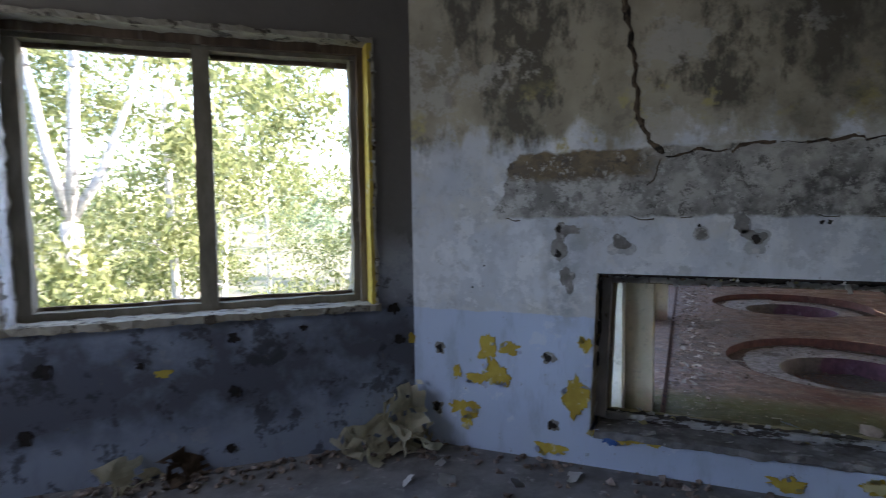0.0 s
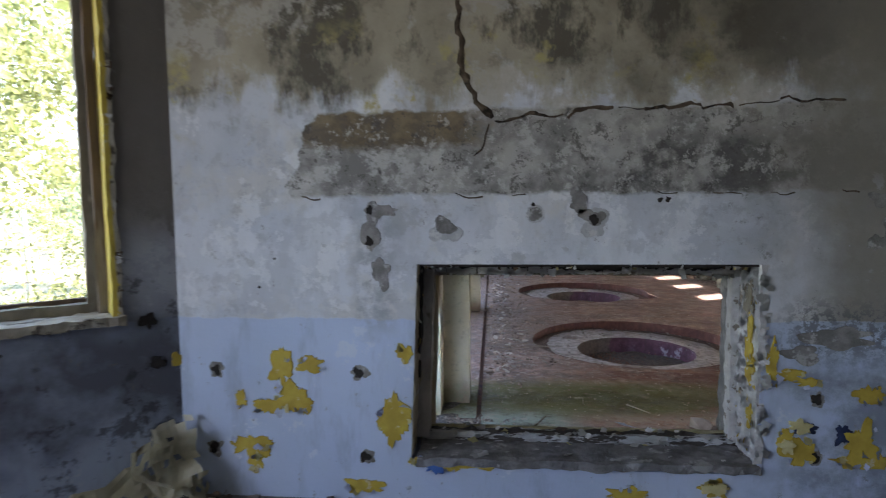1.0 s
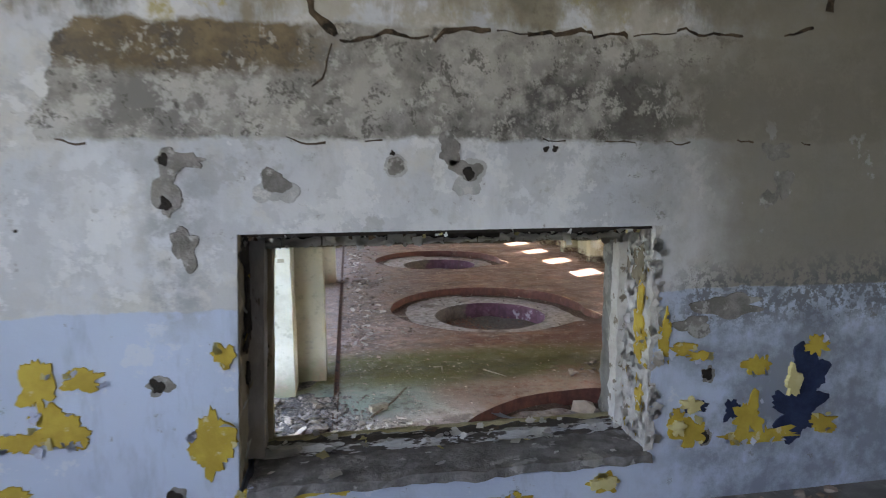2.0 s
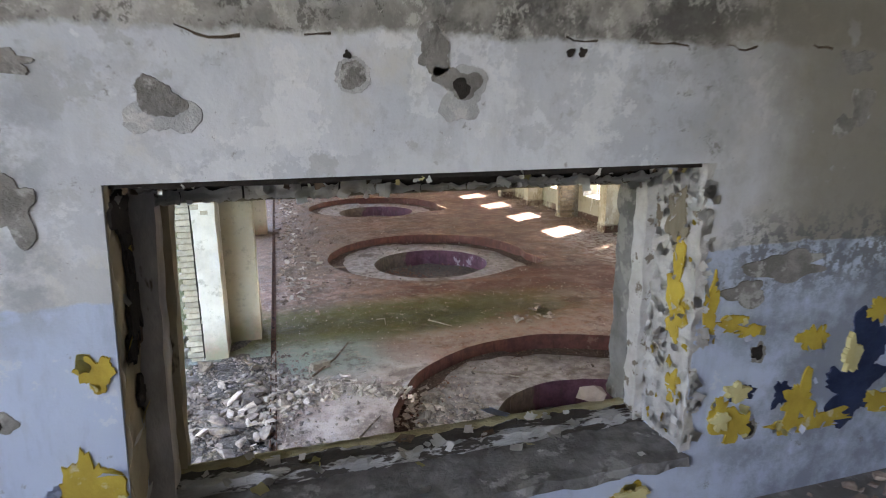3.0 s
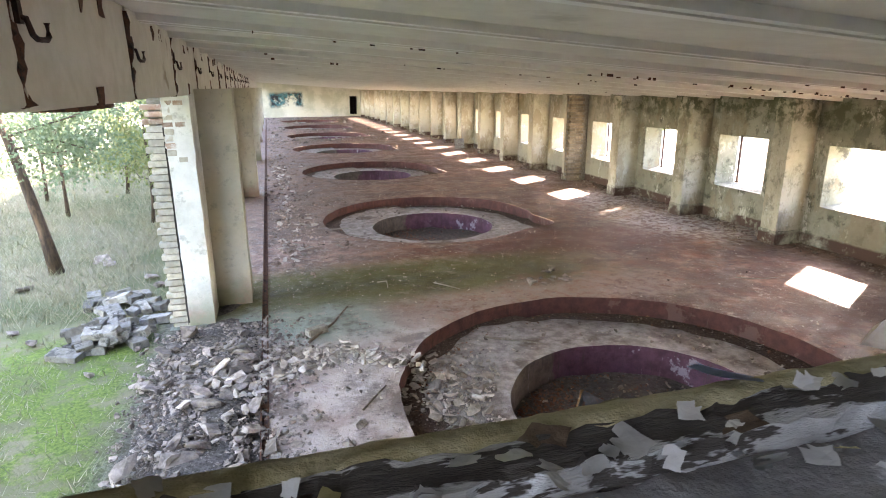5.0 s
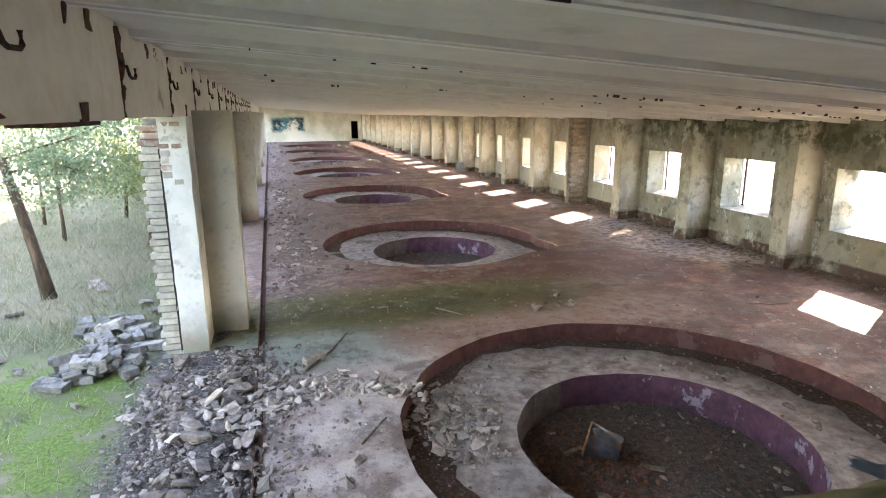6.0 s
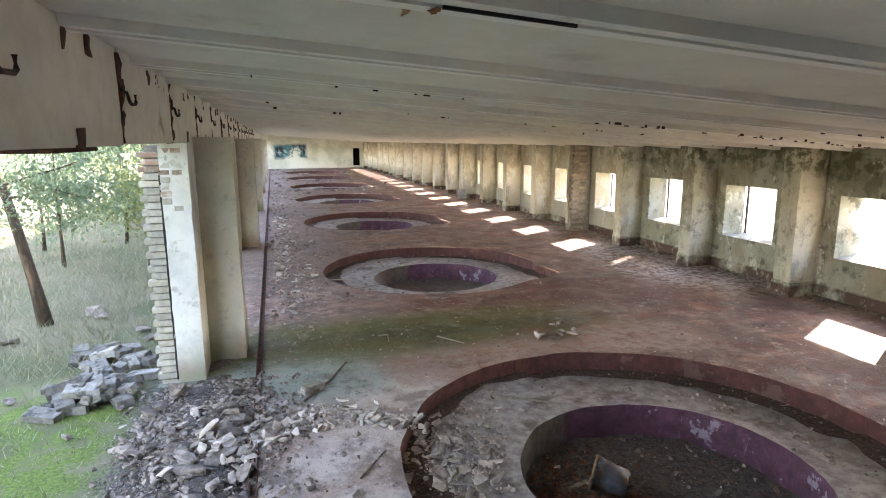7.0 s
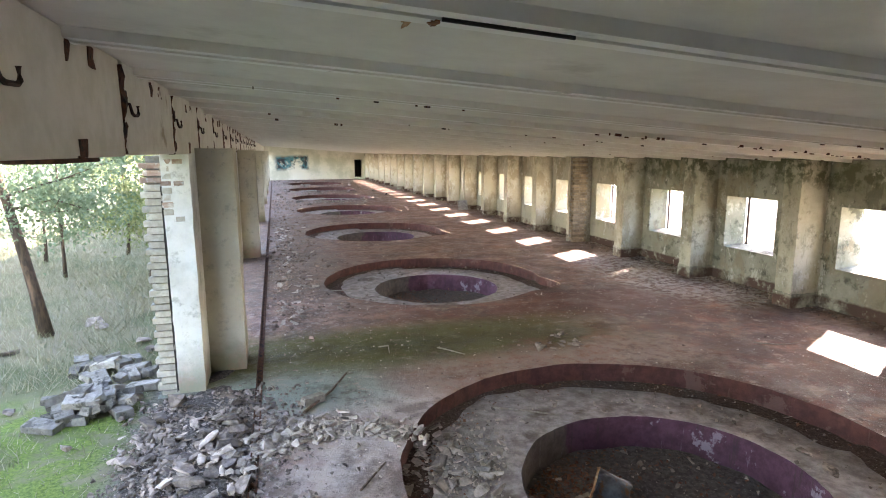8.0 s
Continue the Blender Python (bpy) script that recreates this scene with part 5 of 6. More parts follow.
FLAKES = {m.name: [flake_mesh(hr, m) for _ in range(6)] for m in (FLAKE, YELLOW, PALE_YELLOW, FRAME_BROWN, BLUE_CHIP)}


def chip(parent, base, place, size, normal, material, rng):
    ob = new("flake", rng.choice(FLAKES[material.name]))
    ob.parent = parent
    q = Vector(normal).to_track_quat("Z", "Y") @ Euler((rng.uniform(-0.4, 0.4), rng.uniform(-0.4, 0.4), rng.uniform(0, 6.28))).to_quaternion()
    ob.matrix_basis = Matrix.LocRotScale(Vector(place) - Vector(base), q, (size, size * rng.uniform(0.6, 1.2), size * rng.uniform(0.12, 0.45)))
    return ob


for x, z, size in curls:
    ob = chip(None, (0, 0, 0), (x, Y_WALL - 0.004, z), size, (0, -1, 0), hr.choice((BLUE_CHIP, BLUE_CHIP, PALE_YELLOW)), hr)
    ob.name = "paint_flake"
    tagged(ob, "curled paint flake at the rim of a bared patch", "paint flake", "flakes on the wall")
for u, d, z, size in edge_flakes:
    ob = chip(window, (0, 0, 0), SLANTED @ Vector((u, d, z)), size, -OUT, hr.choice((FLAKE, FLAKE, FRAME_BROWN)), hr)
B = (HX, HY, HZ)
for i in range(170):
    z = hr.uniform(2.67, 3.31)
    m = FLAKE if hr.random() < 0.9 else YELLOW
    chip(reveal, B, (1.958, hr.uniform(2.835, 2.985), z), hr.uniform(0.01, 0.03), (-1, 0, 0), m, hr)
for i in range(44):
    chip(reveal, B, (hr.uniform(1.965, 1.99), 2.824, hr.uniform(2.66, 3.32)), hr.uniform(0.012, 0.032), (0, -1, 0), FLAKE if hr.random() < 0.95 else YELLOW, hr)
for i in range(16):
    chip(head, B, (hr.uniform(0.86, 1.95), hr.uniform(2.955, 2.975), hr.uniform(3.276, 3.296)), hr.uniform(0.012, 0.03), (0, -1, -0.5), FLAKE, hr)
for i in range(40):
    chip(head, B, (hr.uniform(0.84, 1.95), hr.uniform(2.838, 2.86), hr.uniform(3.314, 3.322)), hr.uniform(0.006, 0.018), (0, -1, -0.3), hr.choice((FLAKE, FLAKE, FRAME_BROWN, FRAME_BROWN, FLAKE, PALE_YELLOW)), hr)


def hanging_paint(x0, x1, low, high):
    """A brittle sheet of paint standing off the head, torn along its edges."""
    bm = bmesh.new()
    nx, nz = max(4, int((x1 - x0) / 0.007)), 5
    s, lift = hr.uniform(0, 90), hr.uniform(0.004, 0.016)
    rows = []
    for i in range(nx + 1):
        x = x0 + (x1 - x0) * i / nx
        top = high + 0.010 * noise.noise(Vector((x * 30, s, 0))) + 0.006 * noise.noise(Vector((x * 110, s, 2)))
        base = low + 0.006 * noise.noise(Vector((x * 34, s, 5))) + 0.005 * noise.noise(Vector((x * 130, s, 7)))
        row = []
        for k in range(nz + 1):
            w = k / nz
            y = 2.978 - lift * (2 * w - 0.8) ** 2 + 0.005 * noise.noise(Vector((x * 40, w * 3, s)))
            row.append(bm.verts.new((x - HX, y - HY, base + (top - base) * w - HZ)))
        rows.append(row)
    for i in range(nx):
        for k in range(nz):
            bm.faces.new((rows[i][k], rows[i + 1][k], rows[i + 1][k + 1], rows[i][k + 1]))
    bmesh.ops.solidify(bm, geom=bm.faces[:], thickness=0.0012)
    part("paint_sheet", bm, FRAME_PAINT, head, "torn sheet of white paint")


x = 0.83
while x < 1.95:
    w = hr.uniform(0.03, 0.11)
    hanging_paint(x, min(x + w, 1.96), 3.279 + hr.uniform(-0.004, 0.003), (3.307 if x < 1.28 else 3.297) + hr.uniform(-0.005, 0.007))
    x += w + hr.choice((0.0005, 0.0008, 0.001, 0.004))
for i in range(24):
    chip(rail, B, (hr.uniform(0.86, 1.95), hr.uniform(2.95, 3.06), hr.uniform(2.672, 2.682)), hr.uniform(0.010, 0.026), (0, -0.3, 1), FLAKE, hr)
for i in range(11):
    chip(inner_sill, B, (hr.uniform(0.84, 1.94), hr.uniform(2.83, 2.96), 2.655), hr.uniform(0.01, 0.03), (0, 0, 1), FLAKE, hr)
for i in range(16):
    z = hr.uniform(2.7, 3.3)
    chip(bare_jamb, B, (0.818 + LEAN * (z - 2.99), hr.uniform(2.84, 2.96), z), hr.uniform(0.015, 0.05), (1, 0, 0), YELLOW if i % 5 == 0 else FRAME_BROWN if i % 2 else FLAKE, hr)

for z, w, h in ((3.28, 0.11, 0.09), (3.12, 0.08, 0.20), (3.05, 0.06, 0.10), (2.93, 0.05, 0.05), (3.22, 0.06, 0.10)):
    bm = blob(w, h, hr, 0.003)
    bm.transform(Matrix.Translation((0.8195 + LEAN * (z - 2.99) - HX, 2.90 + hr.uniform(-0.03, 0.03) - HY, z - HZ)) @ Matrix.Rotation(math.pi / 2, 4, "Z"))
    part("peeled_spot", bm, DARK, bare_jamb, "dark peeled spot")
for z, w, h in ((3.05, 0.05, 0.16), (2.97, 0.06, 0.10), (2.80, 0.04, 0.07), (3.2, 0.06, 0.12)):
    bm = blob(w, h, hr, 0.003)
    bm.transform(Matrix.Translation((1.9585 - HX, 2.87 + hr.uniform(0, 0.05) - HY, z - HZ)) @ Matrix.Rotation(-math.pi / 2, 4, "Z"))
    part("bared_paint", bm, YELLOW if z < 3.1 else FRAME_GREY, hatch, "bared yellow paint")

# ---- room: rubbish on the floor ----
floor_rng = random.Random(51)


def sheet(name, place, w, h, turn, tilt, material, label):
    """A stiff crumpled sheet of fallen paint."""
    bm = bmesh.new()
    n, rows, s = 9, [], floor_rng.uniform(0, 40)
    for i in range(n + 1):
        row = []
        for k in range(n + 1):
            x, y = i / n - 0.5, k / n - 0.5
            e = 1 + 0.3 * noise.noise(Vector((x * 3, y * 3, s)))
            row.append(bm.verts.new((x * w * e, y * h * e, 0.35 * h * noise.noise(Vector((x * 2.5, y * 2.5, s + 5))) + 0.5 * h * x * x)))
        rows.append(row)
    for i in range(n):
        for k in range(n):
            if noise.noise(Vector((i * 0.6, k * 0.6, s))) > -0.32:
                bm.faces.new((rows[i][k], rows[i + 1][k], rows[i + 1][k + 1], rows[i][k + 1]))
    bmesh.ops.solidify(bm, geom=bm.faces[:], thickness=0.004)
    ob = solid(name, bm, material, label, "paint sheet")
    ob.matrix_world = Matrix.Translation(place) @ Euler((tilt, 0, turn)).to_matrix().to_4x4()
    return ob


for u, d, z, w, h, t, tilt in ((0.10, -0.07, 2.60, 0.24, 0.26, 0.9, 1.1), (0.20, -0.10, 2.545, 0.30, 0.22, 0.7, 0.7), (0.06, -0.10, 2.68, 0.16, 0.22, 0.3, 1.3), (0.33, -0.10, 2.53, 0.20, 0.18, 0.9, 0.5),
                               (1.25, -0.06, 2.53, 0.26, 0.16, 0.8, 0.9), (1.05, -0.06, 2.53, 0.20, 0.14, 0.7, 0.8), (0.02, -0.16, 2.54, 0.20, 0.16, 1.5, 0.5)):
    p = SLANTED @ Vector((u, d, z))
    sheet("paint_sheet", p, w, h, t + SLANT, tilt, SHEET if h > 0.15 else FRAME_BROWN, "crumpled yellowed paint sheet heaped in the corner" if u < 0.5 else "curled yellow-brown paint sheet by the wall")
lump_rng = random.Random(61)
LUMPS = [chunk_mesh("lump", RUBBLE, lump_rng, lump_rng.uniform(0.35, 0.8)) for _ in range(10)]
PALE_LUMPS = [chunk_mesh("lump", PALE_STONE, lump_rng, lump_rng.uniform(0.4, 0.8)) for _ in range(6)]
spots = []
for i in range(420):
    if i % 2:
        p = SLANTED @ Vector((floor_rng.uniform(0, 1.8), -abs(floor_rng.gauss(0, 0.12)) - 0.01, Z_ROOM + 0.006))
    elif i % 4:
        p = Vector((floor_rng.uniform(0, 2.6), Y_WALL - abs(floor_rng.gauss(0, 0.1)) - 0.01, Z_ROOM + 0.006))
    else:
        p = Vector((floor_rng.uniform(-0.6, 2.6), floor_rng.uniform(1.6, 2.8), Z_ROOM + 0.004))
    spots.append((p, floor_rng.uniform(0.012, 0.05), turn_of(floor_rng, 0.3)))
scattered("floor_debris", spots, LUMPS, RUBBLE, "crumbled plaster and paint along the room walls", "debris")
for x, y, s in ((0.28, 2.45, 0.07), (0.12, 2.40, 0.06), (0.18, 2.60, 0.05), (0.55, 2.55, 0.05), (0.75, 2.68, 0.06)):
    ob = chip(None, (0, 0, 0), (x, y, Z_ROOM + 0.008), s, (0, 0, 1), FLAKE, floor_rng)
    ob.name = "paint_flake"
    tagged(ob, "white paint flake lying on the dusty floor", "paint flake")

# ---- outside: ground ----
def ground_height(x, y):
    z = -0.09 + 0.05 * noise.noise(Vector((x * 0.35, y * 0.35, 0))) + 0.02 * noise.noise(Vector((x * 1.6, y * 1.6, 3)))
    far = max(0.0, -x - 6)
    z += 0.9 * (1 - math.exp(-far / 22)) * (1 + 0.35 * noise.noise(Vector((x * 0.06, y * 0.06, 8))))
    east = max(0.0, x - 14)
    return z + 1.1 * (1 - math.exp(-east / 15))


def stretch_axis(fine0, fine1, step, far):
    a = list(np.arange(fine0, fine1 + 1e-6, step))
    s, v = step, fine1
    while v < far:
        s *= 1.3
        v += s
        a.append(v)
    s, v = step, fine0
    while v > -far:
        s *= 1.3
        v -= s
        a.insert(0, v)
    return a


gx = [x for x in stretch_axis(-14.0, 0.4, 0.3, 1500) if x < 0.4] + [0.82, 11.3] + [11.3 + 0.6 * 1.35 ** i for i in range(1, 24)]
gy = stretch_axis(2.0, 40.0, 0.4, 1500)
gy = sorted([y for y in gy if abs(y - 2.9) > 0.15 and abs(y - 66.2) > 0.3] + [2.9, 66.2])
bm = bmesh.new()
grid = [[bm.verts.new((x, y, ground_height(x, y))) for y in gy] for x in gx]
for i in range(len(gx) - 1):
    for k in range(len(gy) - 1):
        if gx[i] >= 0.7 and gx[i + 1] <= 11.31 and gy[k] >= 2.89 and gy[k + 1] <= 66.21:
            continue
        bm.faces.new((grid[i][k], grid[i + 1][k], grid[i + 1][k + 1], grid[i][k + 1]))
solid("ground", bm, GROUND, "mossy sandy ground with thin grass beside the ruin", "ground", "structure", smooth=True)

# grass: single blades, denser and taller away from the wall
g_rng = np.random.default_rng(3)
vs, fs = [], []
for i in range(130000):
    d = g_rng.random() ** 1.6
    x, y = -0.5 - 13 * d, 4.5 + g_rng.random() * 24
    dry = noise.noise(Vector((x * 0.5, y * 0.5, 2)))
    if x > -2.6 and y < 11 and dry < 0.1 and g_rng.random() < 0.7:
        continue
    if x > -1.4 and g_rng.random() < 0.75:
        continue
    h = (0.03 + 0.26 * g_rng.random() ** 2.5) * (1.0 if y > 10.8 else 0.45)
    a, w = g_rng.random() * 6.28, 0.004 + 0.004 * g_rng.random()
    z = ground_height(x, y) - 0.01
    lx, ly = h * 2.2 * (g_rng.random() - 0.5), h * 2.2 * (g_rng.random() - 0.5)
    b = len(vs)
    vs += [(x - w * math.cos(a), y - w * math.sin(a), z), (x + w * math.cos(a), y + w * math.sin(a), z), (x + lx, y + ly, z + h)]
    fs.append((b, b + 1, b + 2))
me = bpy.data.meshes.new("grass")
me.from_pydata(vs, [], fs)
me.materials.append(GRASS)
tagged(new("grass", me), "thin dry grass tufts over mossy ground", "grass", "", "stuff")


# ---- outside: trees ----
def leaves(clumps, count, size, rng, name, material, parent, label=""):
    """Small leaves in loose clumps: (centre, radius)."""
    vs, fs = [], []
    for i in range(count):
        c, r = clumps[int(rng.random() * len(clumps))]
        d = Vector((rng.gauss(0, 1), rng.gauss(0, 1), rng.gauss(0, 0.8)))
        p = Vector(c) + d * r * 0.5
        q = Euler((rng.uniform(-1.3, 1.3), rng.uniform(-1.3, 1.3), rng.uniform(0, 6.28))).to_quaternion()
        s = size * rng.uniform(0.6, 1.3)
        b = len(vs)
        vs += [tuple(p + q @ Vector(v)) for v in ((-s, 0, 0), (0, -s * 0.55, 0.1 * s), (s, 0, 0), (0, s * 0.55, 0.1 * s))]
        fs.append((b, b + 1, b + 2, b + 3))
    me = bpy.data.meshes.new(name)
    me.from_pydata(vs, [], fs)
    me.materials.append(material)
    ob = new(name, me)
    ob.parent = parent
    return tagged(ob, label)


def tree(name, x, y, height, lean, trunk_r, crown_from, spread, count, leaf, leaf_mat, bark, seed, label, category="tree", limbs=9):
    rng = random.Random(seed)
    z = ground_height(x, y) - 0.05
    t = thing(name, label, category, (x, y, z), "trees outside")
    pts, p = [], Vector((0, 0, 0))
    n = 8
    for i in range(n + 1):
        f = i / n
        pts.append(Vector((lean[0] * f * height + 0.06 * height * 0.3 * noise.noise(Vector((seed, f * 2.5, 0))), lean[1] * f * height, f * height)))
    bm = bmesh.new()
    tube(bm, pts, [trunk_r * (1.25 - 0.25 * min(1, i)) * (1 - 0.85 * i / n) for i in range(n + 1)], 9)
    clumps = [(pts[-1], spread * 0.35)]
    for i in range(limbs):
        f = crown_from + (0.97 - crown_from) * (i + rng.random()) / limbs
        k = min(n - 1, int(f * n))
        a = pts[k].lerp(pts[k + 1], f * n - k)
        ang = rng.uniform(0, 6.28)
        l = spread * rng.uniform(0.6, 1.1) * (1 - 0.45 * (f - crown_from))
        m = a + Vector((math.cos(ang) * l * 0.55, math.sin(ang) * l * 0.55, l * 0.12))
        e = a + Vector((math.cos(ang) * l, math.sin(ang) * l, l * rng.uniform(-0.05, 0.4)))
        r = trunk_r * 0.3 * (1 - 0.5 * f)
        tube(bm, [a, m, e], [r, r * 0.6, r * 0.2], 5)
        for w in (0.45, 0.75, 1.0):
            clumps.append((a.lerp(e, w) + Vector((rng.uniform(-0.2, 0.2), rng.uniform(-0.2, 0.2), rng.uniform(-0.1, 0.25))) * spread * 0.5, spread * rng.uniform(0.16, 0.34)))
            if w > 0.5:
                s = a.lerp(e, w) + Vector((rng.uniform(-1, 1), rng.uniform(-1, 1), rng.uniform(-0.4, 0.6))) * spread * 0.3
                tube(bm, [a.lerp(e, w * 0.7), s], [r * 0.4, r * 0.12], 4)
                clumps.append((s, spread * rng.uniform(0.14, 0.26)))
    part("trunk", bm, bark, t, smooth=True)
    leaves(clumps, count, leaf, rng, "crown", leaf_mat, t)
    return t


# the pine by the open side, with its neighbours and bushes behind
tree("pine_tree", -2.65, 13.7, 6.5, (-0.15, 0.02), 0.10, 0.26, 2.3, 16000, 0.035, LEAF_BLUE, BARK, 2, "slanting young pine with blue-green needles beside the ruin")
tree("young_oak", -1.75, 17.5, 4.6, (0.05, -0.03), 0.04, 0.18, 1.7, 7500, 0.04, LEAF, BARK, 5, "slender leafy sapling beside the brick pier")
tree("young_oak", -3.2, 22.0, 5.0, (0.03, 0.0), 0.05, 0.25, 1.6, 6000, 0.055, LEAF, BARK, 6, "slender leafy sapling at the wood's edge")
tree("pine_tree", -7.2, 19.0, 7.0, (0.05, 0.02), 0.13, 0.25, 2.1, 8000, 0.06, LEAF_BLUE, BARK, 8, "bushy blue-green pine at the wood's edge")
tree("pine_tree", -9.5, 27.0, 8.0, (-0.03, 0.02), 0.15, 0.22, 2.4, 7000, 0.07, LEAF_BLUE, BARK, 9, "dark pine at the wood's edge")
tree("young_oak", -6.4, 29.0, 5.5, (0.02, 0.0), 0.07, 0.2, 2.0, 6000, 0.065, LEAF, BARK, 10, "round leafy young oak at the wood's edge")
tree("birch_tree", -12.5, 24.0, 8.0, (0.02, 0.02), 0.12, 0.2, 2.2, 7000, 0.07, LEAF, BIRCH, 12, "pale-stemmed birch at the wood's edge")

tree("lime_tree", 17.4, 17.6, 8.0, (0.0, 0.0), 0.16, 0.5, 2.4, 30000, 0.09, LEAF, BARK, 61, "dense leafy tree shading the window wall", limbs=16)

# every other tree takes the blue-green leaf tone, which puts haze into its colour
for n, (x, y, h, s) in enumerate(((-3.9, 18.8, 4.6, 1.7), (-6.2, 16.6, 5.5, 1.9), (-5.2, 21.5, 5.0, 1.9), (-2.6, 26.0, 5.0, 1.8), (-7.6, 24.5, 6.0, 2.2), (-4.4, 32.0, 6.0, 2.2))):
    tree("young_oak" if n % 2 else "pine_tree", x, y, h, (0.02, 0.01), 0.045, 0.14, s, 5000, 0.055, LEAF if n % 2 else LEAF_BLUE, BARK, 70 + n, "bushy young tree at the wood's edge", limbs=12)

# dense foliage outside the room's window
for n, (x, y, h, s) in enumerate(((-4.2, 5.2, 8.0, 1.7), (-5.6, 7.4, 8.5, 1.9), (-3.2, 7.2, 7.5, 1.7), (-6.6, 4.2, 8.5, 1.9), (-7.8, 8.6, 9.0, 2.2), (-5.2, 2.6, 8.0, 1.7), (-8.5, 12.0, 9.0, 2.4), (-10.0, 6.5, 9.0, 2.4), (-9.5, 9.5, 8.5, 2.4))):
    tree("birch_tree", x, y, h, (0.03 * (n % 3 - 1), 0.02), 0.07, 0.16, s, 11000, 0.042, LEAF, BIRCH, 30 + n, "leafy birch with pale forked stem outside the window", limbs=15)

# an old birch whose pale stem forks in front of the window
fork = Vector((-3.12, 3.26, 3.55))
foot = Vector((-3.00, 3.31, ground_height(-3.12, 3.26) - 0.05))
birch = thing("birch_tree", "old birch with a pale forking stem outside the window", "tree", foot, "trees outside")
bm = bmesh.new()
tube(bm, [(0, 0, 0), (fork - foot) * 0.55 + Vector((0.06, 0.0, 0)), fork - foot], [0.12, 0.085, 0.075], 10)
for step_x, step_z, r in ((-0.25, 1.3, 0.038), (0.42, 0.9, 0.034), (0.10, 1.7, 0.042)):
    side = Vector((0.62, 0.78, 0)) * step_x
    tube(bm, [fork - foot, fork - foot + side * 0.5 + Vector((0, 0, step_z * 0.4)), fork - foot + side + Vector((0, 0, step_z)), fork - foot + side * 1.6 + Vector((0, 0, step_z * 2.0))], [r * 1.2, r, r * 0.7, r * 0.3], 8)
part("trunk", bm, BIRCH, birch, smooth=True)
birch_rng = random.Random(29)
leaves([(fork - foot + Vector((birch_rng.uniform(-1.6, 1.6), birch_rng.uniform(-0.2, 1.6), birch_rng.uniform(0.2, 3.2))), birch_rng.uniform(0.3, 0.6)) for _ in range(24)] + [(fork - foot + Vector((0.35 + birch_rng.uniform(-0.5, 0.3), -0.1 + birch_rng.uniform(-0.5, 0.3), birch_rng.uniform(-1.6, 0.0))), 0.3) for _ in range(12)], 9000, 0.04, birch_rng, "crown", LEAF, birch)

# far woods all round
wood_rng = random.Random(77)
for n, (x0, x1, y0, y1, k) in enumerate(((-60, -20, -20, 90, 46), (24, 60, -10, 95, 44), (-15, 22, 95, 120, 14), (-40, 40, -50, -14, 22))):
    clumps = []
    for i in range(k):
        x, y = wood_rng.uniform(x0, x1), wood_rng.uniform(y0, y1)
        h = wood_rng.uniform(5, 11)
        for c in range(9):
            f = 0.12 + 0.88 * wood_rng.random()
            w = 2.2 * (1.1 - f * 0.7)
            clumps.append(((x + wood_rng.uniform(-w, w), y + wood_rng.uniform(-w, w), ground_height(x, y) + h * f), wood_rng.uniform(0.8, 1.7)))
    ob = leaves(clumps, 20000, 0.2, wood_rng, "far_woods", LEAF if n % 2 else LEAF_BLUE, None)
    tagged(ob, "far mixed woods at the edge of the clearing", "woods", "", "stuff")
bush_rng = random.Random(88)
for n in range(9):
    x, y = bush_rng.uniform(22, 29), 5 + n * 6.5
    b = thing("bush", "low sunlit bush outside the window wall", "bush", (x, y, ground_height(x, y)), "bushes outside the window wall")
    leaves([((bush_rng.uniform(-0.9, 0.9), bush_rng.uniform(-0.9, 0.9), bush_rng.uniform(0.2, 1.3)), bush_rng.uniform(0.3, 0.6)) for _ in range(9)], 1500, 0.07, bush_rng, "foliage", LEAF, b)
    bm = bmesh.new()
    for s in range(5):
        a = s * 1.25
        tube(bm, [(0.05 * math.cos(a), 0.05 * math.sin(a), -0.05), (0.5 * math.cos(a), 0.5 * math.sin(a), 0.6), (0.8 * math.cos(a), 0.8 * math.sin(a), 1.2)], [0.02, 0.014, 0.005], 5)
    part("stems", bm, BARK, b)

# ---- rubble ----
r_rng = random.Random(91)


def lump(name, x, y, z, size, label, category, pale=False, tall=1.0, group=""):
    ob = new(name, r_rng.choice(PALE_LUMPS if pale else LUMPS))
    ob.matrix_world = Matrix.LocRotScale((x, y, z + size * 0.2 * tall), turn_of(r_rng, 0.35), (size, size * r_rng.uniform(0.6, 1), size * r_rng.uniform(0.5, 0.9) * tall))
    return tagged(ob, label, category, group)


def split(spots, limit, size, meshes, label, group, name="stone"):
    """The larger lumps become stones of their own; the rest is returned."""
    big = sorted([q for q in spots if q[1] > size], key=lambda q: -q[1])[:limit]
    for p, d, q in big:
        ob = new(name, r_rng.choice(meshes))
        ob.matrix_world = Matrix.LocRotScale(Vector(p) + Vector((0, 0, d * 0.15)), q, (d * 1.5, d * r_rng.uniform(0.8, 1.3), d * r_rng.uniform(0.28, 0.65)))
        tagged(ob, label, "stone", group)
    return [q for q in spots if q not in big]


# bank of debris where the slab meets the open ground
spots = []
for i in range(13000):
    x = r_rng.gauss(0.36, 0.44)
    y = r_rng.uniform(4.5, 10.2) if i % 3 else r_rng.gauss(8.9, 0.5)
    if x > 1.9 or x < -0.45 - 0.25 * r_rng.random():
        continue
    z = 0.005 if x > 0.8 else -0.05 + 0.05 * max(0, 1 - abs(x - 0.3))
    spots.append(((x, y, z), 0.013 + 0.085 * r_rng.random() ** 4.6, turn_of(r_rng, 0.5)))
spots = split(spots, 210, 0.045, LUMPS, "grey broken stone among the rubble beside the slab", "stones in the rubble bank")
